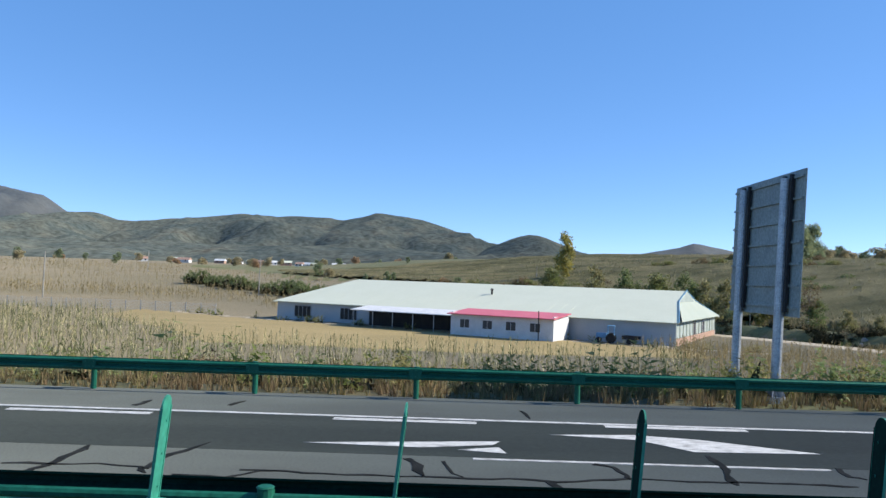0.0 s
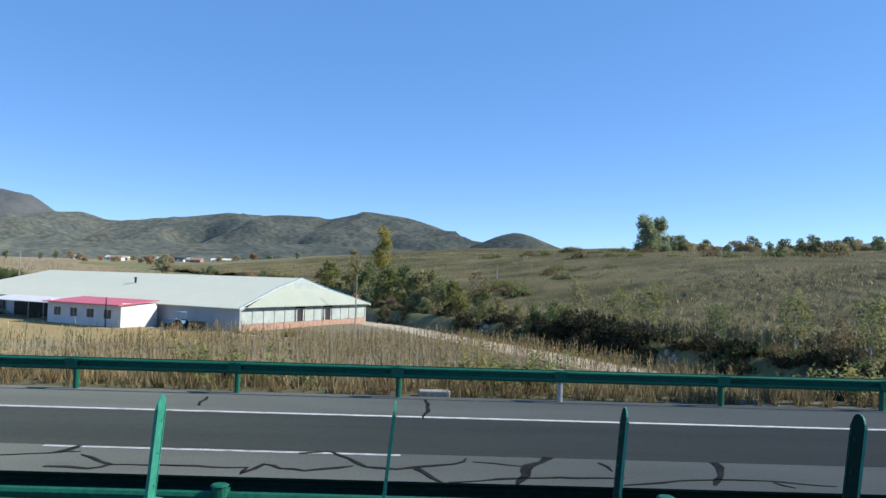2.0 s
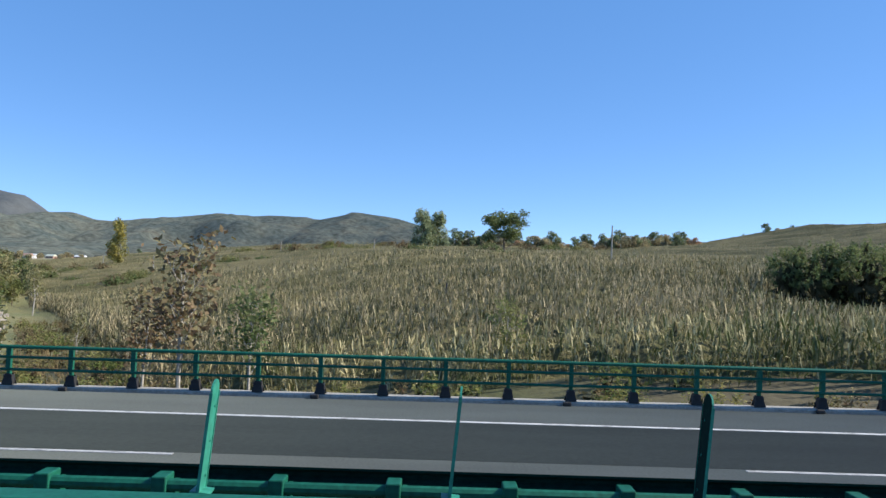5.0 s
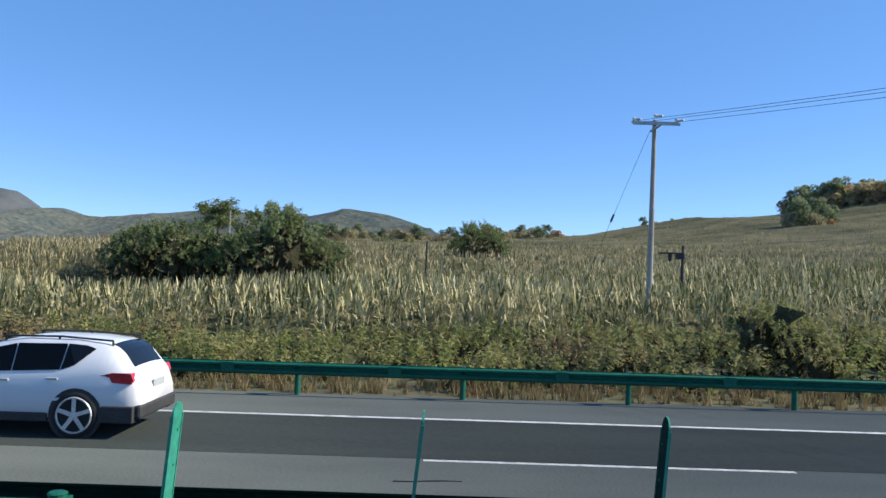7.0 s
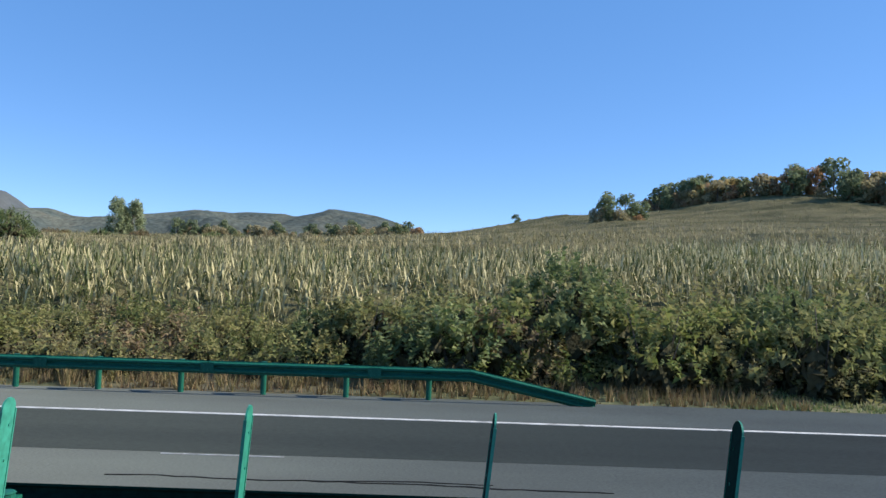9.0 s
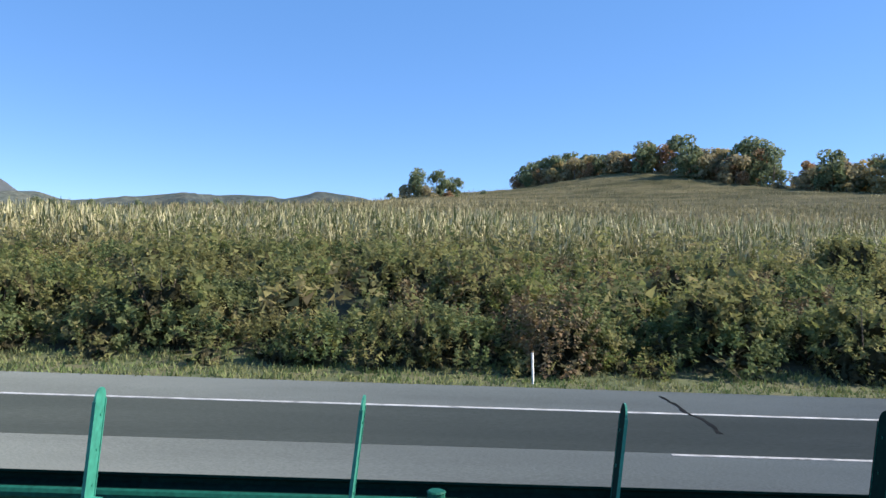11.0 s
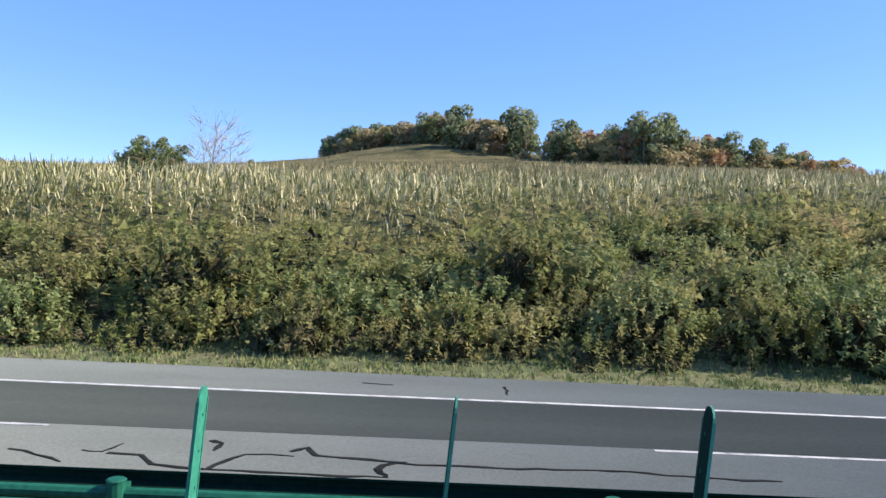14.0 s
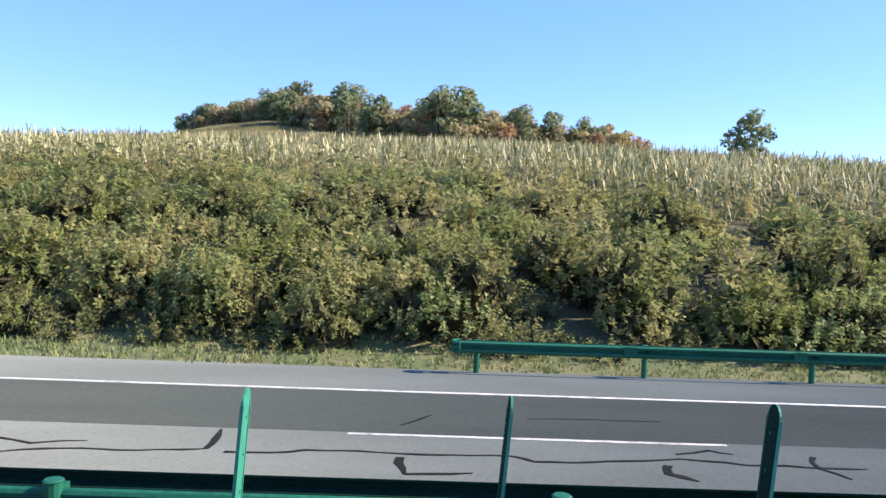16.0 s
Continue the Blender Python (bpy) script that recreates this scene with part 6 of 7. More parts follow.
for k in (5, 8):
    y0 = 0.25 + k * (SD - 0.5) / 13
    bm = bmesh.new()
    box(bm, SL - 0.12, SL - 0.06, y0 + 0.3, y0 + 1.4, 0.78, 2.3)
    d = part("door", bm, M_DARK, shed, "dark door opening")
    bm = bmesh.new()
    for a, b, c, e in ((0.2, 0.32, 0.75, 2.5), (1.58, 1.7, 0.75, 2.5), (0.2, 1.7, 2.4, 2.5)):
        box(bm, SL - 0.08, SL + 0.03, y0 + a, y0 + b, c, e)
    part("door_frame", bm, M_WHITE, d)
# roof: two long slopes, hipped end at the near gable, ribs
bm = bmesh.new()
ps = [(-0.5, -0.6, SE - 0.1), (SL + 0.5, -0.6, SE - 0.1), (SL + 0.5, SD + 0.6, SE - 0.1), (-0.5, SD + 0.6, SE - 0.1), (6, SD / 2, SR), (SL - 1.5, SD / 2, SR), (SL - 1.4, 8.0, 5.1), (SL - 1.4, SD - 8.0, 5.1)]
v = [bm.verts.new(p) for p in ps]
for f in ((0, 1, 6, 5, 4), (2, 3, 4, 5, 7), (3, 0, 4)):
    bm.faces.new([v[k] for k in f])
bmesh.ops.recalc_face_normals(bm, faces=bm.faces[:])
bmesh.ops.solidify(bm, geom=bm.faces[:], thickness=0.12)
roof = part("roof", bm, M_ROOF, shed, "pale grey-green sheet roof")
bm = bmesh.new()
slab(bm, [(SL - 1.5, 8.0, 5.06), (SL - 1.5, SD - 8.0, 5.06), (SL + 0.6, SD + 0.4, SE - 0.05), (SL + 0.6, 0.6, SE - 0.05)], 0.08)
part("end_skirt", bm, M_SKIRT, shed, "sloping skirt roof over the gable end")
bm = bmesh.new()
slab(bm, [(SL - 1.45, 8.0, 5.0), (SL - 1.45, SD - 8.0, 5.0), (SL - 1.45, SD / 2, SR - 0.1)], 0.06, 0)
part("gable", bm, M_FILM, shed)
bm = bmesh.new()
for a, b in (((SL + 0.5, -0.6, SE), (SL - 1.4, 8.0, 5.2)), ((SL - 1.4, 8.0, 5.2), (SL - 1.5, SD / 2, SR + 0.08)), ((SL - 1.5, SD / 2, SR + 0.08), (SL - 1.4, SD - 8, 5.2)), ((SL - 1.4, SD - 8, 5.2), (SL + 0.5, SD + 0.6, SE))):
    rod(bm, a, b, 0.06, 0.06, 6)
part("verge_trim", bm, M_BLUE, roof, "pale blue roof edging")
bm = bmesh.new()
for k in range(40):
    x = 1.2 + k * 1.52
    if x < SL - 2:
        t = min(1.0, x / 6.0)
        rod(bm, (x, -0.58, SE - 0.07), (max(x, 6 - 6 * (1 - t)), -0.6 + (SD / 2 + 0.6) * t, SE - 0.09 + (SR - SE + 0.06) * t), 0.008, 0.008, 4)
part("roof_seams", bm, M_ROOF, roof)
bm = bmesh.new()
rod(bm, (34, 8, 4.8), (34, 8, 5.75), 0.16, 0.16, 10)
rod(bm, (34, 8, 5.75), (34, 8, 5.95), 0.3, 0.08, 10)
part("vent_pipe", bm, M_DARK, roof, "dark roof vent pipe")
for x, w in ((3.6, 3.2), (12.5, 3.0)):
    bm = bmesh.new()
    box(bm, x, x + w, -0.06, 0.02, 0.5, 2.2)
    g = part("shed_gate", bm, M_DARK, shed, "dark barred opening in the front wall")
    bm = bmesh.new()
    for k in range(5):
        rod(bm, (x + w * k / 4, -0.1, 0.4), (x + w * k / 4, -0.1, 2.25), 0.04, 0.04, 5)
    rod(bm, (x, -0.1, 2.2), (x + w, -0.1, 2.2), 0.05, 0.05, 5)
    part("bars", bm, M_GALV, g)

# lean-to canopy and the small house in front of the shed
can = thing("canopy", YARD @ pose(18.0, -4.6, 0), "open lean-to with a white sheet roof, dark beneath", "canopy")
bm = bmesh.new()
slab(bm, [(-0.3, -0.3, 2.25), (17.2, -0.3, 2.25), (17.2, 4.4, 2.75), (-0.3, 4.4, 2.75)], 0.1)
part("roof", bm, M_WHITE, can)
for k in range(6):
    bm = bmesh.new()
    rod(bm, (0.2 + 3.3 * k, 0, -0.3), (0.2 + 3.3 * k, 0, 2.27), 0.06, 0.06, 6)
    part("post", bm, M_GALV, can)
# back panel coloured near black for the shade under the roof
bm = bmesh.new()
box(bm, 0, 17, 4.2, 4.35, -0.3, 2.7)
part("back_panel", bm, M_DARK, can, "near-black back panel standing in for shade under the roof")
house = thing("small_house", YARD @ pose(35.0, -6.4, 0), "white single-storey house with a red sheet roof", "house")
HL, HD, HE = 14.2, 5.4, 2.6
for nm, a in (("front_wall", (0, HL, 0, 0.2)), ("back_wall", (0, HL, HD - 0.2, HD)), ("end_wall", (0, 0.2, 0.2, HD - 0.2)), ("end_wall", (HL - 0.2, HL, 0.2, HD - 0.2))):
    bm = bmesh.new()
    box(bm, *a, -0.4, HE + (0.3 if nm == "end_wall" else 0))
    part(nm, bm, M_WHITE, house)
bm = bmesh.new()
slab(bm, [(-0.3, -0.6, HE), (HL + 0.3, -0.6, HE), (HL + 0.3, HD + 0.1, HE + 0.5), (-0.3, HD + 0.1, HE + 0.5)], 0.12)
part("roof", bm, M_RED, house, "red corrugated sheet roof")
for k in range(4):
    x = 1.3 + k * 3.25
    bm = bmesh.new()
    box(bm, x, x + 1.5, -0.03, 0.05, 0.85, 2.1)
    w = part("window", bm, M_WHITE, house, "white window with dark panes")
    for j in range(2):
        bm = bmesh.new()
        box(bm, x + 0.1 + 0.68 * j, x + 0.72 + 0.68 * j, -0.045, -0.02, 0.95, 2.0)
        part("pane", bm, M_WIN, w)
bm = bmesh.new()
rod(bm, (12.6, -0.9, -0.3), (12.6, -0.9, 3.6), 0.07, 0.07, 8)
part("stove_pipe", bm, M_DARK, house, "thin dark stove pipe")
tractor = thing("farm_tractor", YARD @ pose(54.5, -2.6, 0.02, 0, 0, 12), "small blue farm tractor parked by the shed", "tractor")
bm = bmesh.new()
box(bm, -1.1, 0.2, -0.35, 0.35, 0.55, 1.15, bevel=0.06)
box(bm, 0.25, 1.1, -0.5, 0.5, 0.6, 1.0, bevel=0.05)
part("body", bm, M_BLUE, tractor)
bm = bmesh.new()
for sx, sy in ((0.3, -0.5), (1.05, -0.5), (0.3, 0.5), (1.05, 0.5)):
    rod(bm, (sx, sy, 1.0), (sx, sy, 2.0), 0.035, 0.035, 6)
box(bm, 0.2, 1.15, -0.6, 0.6, 2.0, 2.07, bevel=0.02)
part("cab_frame", bm, M_BLUE, tractor)
for x, y, r in ((0.7, -0.65, 0.6), (0.7, 0.65, 0.6), (-0.8, -0.55, 0.35), (-0.8, 0.55, 0.35)):
    bm = bmesh.new()
    rod(bm, (x, y - 0.13, r - 0.05), (x, y + 0.13, r - 0.05), r, r, 18)
    part("wheel", bm, M_RUBBER, tractor)
cart = thing("farm_cart", YARD @ pose(57.6, -2.2, 0.02, 0, 0, -8), "small two-wheeled farm cart beside the tractor", "cart")
bm = bmesh.new()
box(bm, -1.0, 1.0, -0.55, 0.55, 0.5, 0.58)
for a in ((-1, 1, -0.55, -0.5), (-1, 1, 0.5, 0.55), (-1, -0.95, -0.5, 0.5)):
    box(bm, *a, 0.58, 0.95)
part("tray", bm, M_DARK, cart)
for s in (-1, 1):
    bm = bmesh.new()
    rod(bm, (0, s * 0.62, 0.3), (0, s * 0.72, 0.3), 0.34, 0.34, 16)
    part("wheel", bm, M_RUBBER, cart)

# mown ground, dirt track, stream
tagged(new("mown_field", grid_mesh("mown_field", np.arange(-52, 30, 2.0), np.arange(70, 134, 2.0), lambda X, Y: np.where(Y < 104 - 0.555 * (X - 1.9), np.where((Y > 77) & (X > -24 - 0.7 * (Y - 77)), land(X, Y) + 0.05, land(X, Y) - 0.3), land(X, Y) - 0.3), M_MOWN)), "golden mown stubble before the shed", "field", kind="structure")
tagged(new("farm_yard", grid_mesh("farm_yard", np.arange(-45, 62, 2.0), np.arange(84, 150, 2.0), lambda X, Y: np.where(np.abs(Y - (104.5 - 0.555 * (X - 1.9))) < 1.5, land(X, Y) + 0.06, land(X, Y) - 0.3), M_DIRT)), "trodden earth strip along the shed", "yard", kind="structure")


def lane(name, label, cat, ys, xf, width, material, lift):
    v, f = [], []
    for y in ys:
        for s in (-1, -0.4, 0.4, 1):
            x = float(xf(y)) + s * width / 2
            v.append((x, y, float(land(x, y)) + lift(y, s)))
    for k in range(len(ys) - 1):
        for j in range(3):
            a = 4 * k + j
            f.append((a, a + 1, a + 5, a + 4))
    return tagged(new(name, np_mesh(name, v, f, material, True)), label, cat, kind="structure")


lane("dirt_track", "pale dirt track beside the stream", "track", np.arange(36, 260, 2.0), path_x, 3.6, M_DIRT, lambda y, s: 0.07 if abs(s) < 1 else -0.05)
lane("dirt_track", "dirt lane between shed and stream", "track", np.arange(60, 170, 2.0), lambda y: stream_x(y) - 9, 7.5, M_DIRT, lambda y, s: 0.07 if abs(s) < 1 else -0.05)
bm = bmesh.new()
ys = np.arange(19.6, 66, 3.0)
row = [[bm.verts.new((float(stream_x(y)) + s * 1.3, y, -5.75)) for s in (-1, 1)] for y in ys]
for a, b in zip(row, row[1:]):
    bm.faces.new((a[0], a[1], b[1], b[0]))
tagged(part("stream", bm, M_WATER), "shallow stream reflecting the sky", "water", kind="structure")
srng = random.Random(3)
for k in range(26):
    y = srng.uniform(24, 110)
    x = float(stream_x(y)) + srng.choice((-1, 1)) * srng.uniform(2.0, 4.5)
    st = thing("boulder", pose(x, y, float(land(x, y)) + 0.05, srng.uniform(0, 90), 0, srng.uniform(0, 360)), "pale rounded stone on the stream bank", "stone", "stream stones")
    bm = bmesh.new()
    bmesh.ops.create_icosphere(bm, subdivisions=2, radius=srng.uniform(0.2, 0.45))
    for v in bm.verts:
        v.co *= 1 + 0.25 * noise.noise(v.co * 3 + Vector((k, 0, 0)))
        v.co.z *= 0.6
    part("stone", bm, M_CONC, st)
for x, y, w, d, h in ((72.3, 20.75, 2.0, 1.3, 0.12), (75.3, 20.6, 1.5, 0.7, 0.14), (76.9, 20.75, 1.4, 0.6, 0.16), (52.3, 19.75, 0.8, 0.35, 0.16)):
    b = thing("concrete_block", pose(x, y, -0.05, 0, 0, srng.uniform(-4, 4)), "weathered concrete slab beside the guardrail", "slab", "verge slabs")
    bm = bmesh.new()
    box(bm, -w / 2, w / 2, -d / 2, d / 2, -0.3, h, bevel=0.03)
    part("slab", bm, M_CONC, b)

# ---- exit sign ----
sign = thing("road_sign", pose(9.1, 0, 0), "large green and white motorway sign on two steel posts", "road sign")
for y in (20.75, 23.6):
    bm = bmesh.new()
    rod(bm, (-0.12, y, -0.6), (0.12, y, 6.0), 0.13, 0.13, 14)
    p = part("post", bm, M_GALV, sign)
    bm = bmesh.new()
    rod(bm, (-0.12, y, -0.4), (-0.11, y, 0.12), 0.3, 0.3, 12)
    for k in range(6):
        a = k * math.pi / 3
        slab(bm, [(-0.12 + 0.13 * math.cos(a), y + 0.13 * math.sin(a), 0.12), (-0.12 + 0.32 * math.cos(a), y + 0.32 * math.sin(a), 0.12), (-0.11 + 0.13 * math.cos(a), y + 0.13 * math.sin(a), 0.5)], 0.012, 0 if abs(math.sin(a)) > 0.5 else 1)
    part("base_flange", bm, M_GALV, p)
tilt = pose(-0.13, 0, 0, 0, 2.3, 0)
bm = bmesh.new()
box(bm, 0.16, 0.2, 19.9, 24.65, 2.28, 6.2, tilt, bevel=0.01)
part("panel", bm, M_SIGNBACK, sign, "bare aluminium back with ribs")
for k in range(7):
    bm = bmesh.new()
    z = 2.5 + k * 0.58
    box(bm, 0.1, 0.16, 19.95, 24.6, z, z + 0.06, tilt)
    part("rib", bm, M_SIGNBACK, sign)
for y in (20.75, 23.6):
    bm = bmesh.new()
    box(bm, 0.04, 0.12, y - 0.28, y - 0.16, 2.4, 6.1, tilt)
    box(bm, 0.04, 0.12, y + 0.16, y + 0.28, 2.4, 6.1, tilt)
    part("back_channel", bm, M_DARK, sign, "dark mounting channels")
face = 0.203
bm = bmesh.new()
box(bm, face, face + 0.006, 19.93, 24.62, 2.32, 6.16, tilt)
front = part("face", bm, M_WHITE, sign, "white face with green lower half")
bm = bmesh.new()
box(bm, face + 0.006, face + 0.012, 20.02, 24.53, 2.42, 4.45, tilt)
part("green_field", bm, M_SIGN_G, front)


def lettering(txt, size, m, material, parent, name="letter"):
    cu = bpy.data.curves.new(name, "FONT")
    cu.body, cu.size, cu.extrude = txt, size, 0.003
    tmp = new(name + "_curve", cu)
    me = bpy.data.meshes.new_from_object(tmp.evaluated_get(bpy.context.evaluated_depsgraph_get()))
    bpy.data.objects.remove(tmp)
    me.materials.clear()
    me.materials.append(material)
    ob = new(name, me)
    ob.parent, ob.matrix_basis = parent, m
    return ob


lettering("P", 2.0, tilt @ Matrix.Translation((face + 0.01, 20.25, 4.62)) @ pose(0, 0, 0, 90, 0, 90), M_SIGN_G, front, "letter")
bm = bmesh.new()
for y0, y1, z0, z1 in ((21.6, 21.75, 4.65, 5.7), (22.15, 22.3, 4.65, 5.55), (21.6, 22.3, 5.6, 5.75), (22.75, 22.9, 4.65, 5.8), (21.88, 22.0, 4.65, 5.9)):
    box(bm, face + 0.006, face + 0.012, y0, y1, z0, z1, tilt)
for a in (-1, 1):
    slab(bm, [(face + 0.3, 23.75 - a * 0.42, 4.65), (face + 0.3, 23.75 - a * 0.27, 4.65), (face + 0.3, 23.75 + a * 0.42, 5.8), (face + 0.3, 23.75 + a * 0.27, 5.8)], 0.006, 0)
part("bars", bm, M_SIGN_G, front, "plain green bars in place of characters")
bm = bmesh.new()
for k in range(3):
    y0 = 20.25 + 0.78 * k
    for j in range(4):
        box(bm, face + 0.012, face + 0.016, y0 + 0.15 * j, y0 + 0.07 + 0.15 * j, 3.35 + 0.1 * (j % 2), 4.15, tilt)
    box(bm, face + 0.0125, face + 0.017, y0, y0 + 0.52, 3.35, 3.44, tilt)
for j in range(3):
    box(bm, face + 0.012, face + 0.016, 23.35 + 0.2 * j, 23.47 + 0.2 * j, 3.1 + 0.2 * j, 3.8 + 0.1 * j, tilt)
for j in range(9):
    box(bm, face + 0.012, face + 0.016, 20.25 + 0.21 * j, 20.38 + 0.21 * j, 2.75, 3.0 if j % 3 else 3.08, tilt)
part("bars", bm, M_WHITE, front, "plain white bars in place of characters")

# ---- solar mast ----
mast = thing("solar_camera_mast", pose(72.5, 20.6, 0), "tall steel mast with four solar panels and a control box", "mast")
bm = bmesh.new()
rod(bm, (0, 0, 0.06), (0.36, 0, 12.6), 0.15, 0.09, 16)
part("pole", bm, M_GALV, mast)
bm = bmesh.new()
box(bm, -0.28, 0.28, -0.28, 0.28, 0.05, 0.08)
for k in range(8):
    a = k * math.pi / 4
    rod(bm, (0.14 * math.cos(a), 0.14 * math.sin(a), 0.45), (0.27 * math.cos(a), 0.27 * math.sin(a), 0.08), 0.02, 0.03, 4)
    rod(bm, (0.24 * math.cos(a), 0.24 * math.sin(a), 0.06), (0.24 * math.cos(a), 0.24 * math.sin(a), 0.16), 0.02, 0.02, 6)
part("base_flange", bm, M_GALV, mast)
for z0 in (5.06, 9.12):
    lean = 0.36 * z0 / 12.6
    wide, up = Vector((0.785, -0.62, 0)), Vector((-0.347, -0.44, 0.83))
    slope = Matrix((wide, up, wide.cross(up))).transposed().to_4x4()
    for sx in (-0.375, 0.375):
        m = Matrix.Translation((lean + (0.52 if z0 > 8 else 0.43), 0.3, z0)) @ slope @ Matrix.Translation((sx, 0, 0))
        bm = bmesh.new()
        box(bm, -0.345, 0.345, -0.8, 0.8, -0.02, 0.02, m, bevel=0.006)
        p = part("solar_panel", bm, M_PANEL_BACK, mast, "solar panel seen from its grey back")
        bm = bmesh.new()
        for a in ((-0.345, -0.305, -0.8, 0.8), (0.305, 0.345, -0.8, 0.8), (-0.305, 0.305, 0.76, 0.8), (-0.305, 0.305, -0.8, -0.76)):
            box(bm, *a, 0.02, 0.05, m)
        part("frame", bm, M_ALU, p)
        bm = bmesh.new()
        box(bm, -0.1, 0.1, 0.5, 0.66, 0.022, 0.06, m)
        part("junction_box", bm, M_DARK, p)
    hub = Matrix.Translation((lean + (0.52 if z0 > 8 else 0.43), 0.3, z0)) @ slope
    for v_ in (0.45, -0.42):
        bm = bmesh.new()
        rod(bm, hub @ Vector((-0.74, v_, 0.075)), hub @ Vector((0.74, v_, 0.075)), 0.03, 0.03, 6)
        rod(bm, (lean, 0, z0 + v_ * 0.85), hub @ Vector((-0.3, v_, 0.075)), 0.03, 0.03, 6)
        part("panel_rail", bm, M_TRIM, mast, "dark steel rail behind the panels")
    bm = bmesh.new()
    for u_ in (-0.32, -0.02):
        a, b, c = hub @ Vector((u_, 0.5, 0.08)), hub @ Vector((u_ - 0.05, -0.62, 0.42)), hub @ Vector((u_ + 0.05, -0.62, 0.08))
        rod(bm, a, b, 0.024, 0.024, 5)
        rod(bm, b, c, 0.024, 0.024, 5)
    part("bracket", bm, M_ALU, mast, "pale steel strut")
bm = bmesh.new()
box(bm, 0.2, 0.56, -0.02, 0.26, 2.25, 2.9, bevel=0.015)
box(bm, 0.08, 0.22, 0.05, 0.15, 2.4, 2.46)
part("control_box", bm, M_SIGNBACK, mast, "grey-green control cabinet on the pole")
bm = bmesh.new()
box(bm, 0.22, 0.52, 0.0, 0.22, 4.05, 4.3, bevel=0.02)
part("battery_box", bm, M_PANEL, mast)
bm = bmesh.new()
for k in range(9):
    z = 5.8 + 0.42 * k
    rod(bm, (0.36 * z / 12.6 - 0.1, 0, z), (0.36 * z / 12.6 - 0.24, 0, z), 0.012, 0.012, 5)
part("climbing_peg", bm, M_GALV, mast)

# ---- power poles ----
def power_pole(x, y, top, label, arms=True, lean=0.0, r=0.15, mt=None, z=None, back=0.0):
    z0 = float(land(x, y)) if z is None else z
    th = thing("power_pole", pose(x, y, z0), label, "power pole", "power line")
    h = top - z0
    bm = bmesh.new()
    rod(bm, (0, 0, -0.5), (lean, back, h), r, r * 0.62, 12)
    part("pole", bm, mt or M_CONC, th)
    if arms:
        for dz, dy in ((-0.12, 0.11), (-0.22, -0.11)):
            bm = bmesh.new()
            box(bm, lean - 1.05, lean + 1.05, dy - 0.04, dy + 0.04, h + dz - 0.05, h + dz + 0.05, pose(0, 0, 0, 0, 0, 0))
            part("cross_arm", bm, M_GALV, th)
        bm = bmesh.new()
        box(bm, lean - 0.05, lean + 0.05, -0.8, 0.8, h - 0.42, h - 0.34)
        part("cross_arm", bm, M_GALV, th)
        for dx in (-0.95, 0.0, 0.95):
            bm = bmesh.new()
            z = h + (0.22 if dx == 0 else 0.05)
            rod(bm, (lean + dx, 0.08, z - 0.12), (lean + dx, 0.08, z + 0.06), 0.05, 0.03, 8)
            rod(bm, (lean + dx, 0.08, z - 0.05), (lean + dx, 0.08, z), 0.085, 0.085, 10)
            rod(bm, (lean + dx, -0.05, z - 0.1), (lean + dx + 0.2, -0.36, z - 0.12), 0.06, 0.05, 8)
            part("insulator", bm, M_SKIN, th, "white ceramic insulator" if dx == 0 else "")
    return th


power_pole(192.35, 34.65, 10.2, "grey concrete power pole with a cross-arm", True, 0.15, back=0.2)
power_pole(225.9, -25, 7.6, "grey concrete power pole beyond the road", True, 0.0, z=-0.6)
for k, dx in enumerate((-0.95, 0.0, 0.95)):
    w = thing("power_line", pose(0, 0, 0), "thin black overhead wire", "wire", "overhead wires")
    bm = bmesh.new()
    a, b = Vector((192.5 + dx, 34.9, 10.15 + (0.04 if dx == 0 else 0))), Vector((225.9 + dx, -25, 7.5))
    pts = [a.lerp(b, t / 14) - Vector((0, 0, 2.5 * (t / 14) * (1 - t / 14))) for t in range(15)]
    for p, q in zip(pts, pts[1:]):
        rod(bm, p, q, 0.009, 0.009, 4)
    part("wire", bm, M_WIRE, w)
guy = thing("guy_wire", pose(0, 0, 0), "steel stay wire with a strain insulator", "wire")
bm = bmesh.new()
a, b = Vector((192.35, 35, 9.8)), Vector((189.0, 36.5, float(land(189, 36.5))))
rod(bm, a, b, 0.008, 0.008, 4)
part("wire", bm, M_WIRE, guy)
bm = bmesh.new()
p = a.lerp(b, 0.42)
rod(bm, p, a.lerp(b, 0.46), 0.05, 0.05, 8)
part("insulator", bm, M_TRIM, guy)
for x, y, top, r in ((64.9, 173, 5.9, 0.14), (-40.4, 169, 5.8, 0.14), (-78, 150, 5.6, 0.15), (114.7, 171, 11.0, 0.14), (84, 217, 11.7, 0.14), (153.4, 105, 10.7, 0.14), (40.6, 107, 3.0, 0.1), (-100, 260, 9.0, 0.14), (28, 230, 7, 0.12)):
    power_pole(x, y, top, "plain pale concrete pole in the fields", False, 0.08, r)
for x, y, top in ((90.0, 57, 1.9), (92.4, 56.8, 1.0), (181.7, 60, 5.5), (194.5, 37, 4.7), (131, 56, 2.6)):
    p = power_pole(x, y, top, "thin tarred wooden pole", False, 0.05, 0.1, M_TRIM)
    if x > 194:
        bm = bmesh.new()
        h = top - float(land(x, y))
        box(bm, -1.1, 0.05, -0.04, 0.04, h - 0.42, h - 0.34)
        box(bm, -0.65, -0.5, -0.06, 0.06, h - 0.75, h - 0.42)
        box(bm, -0.3, 0.1, -0.09, 0.09, h - 0.65, h - 0.4)
        part("arm", bm, M_TRIM, p)
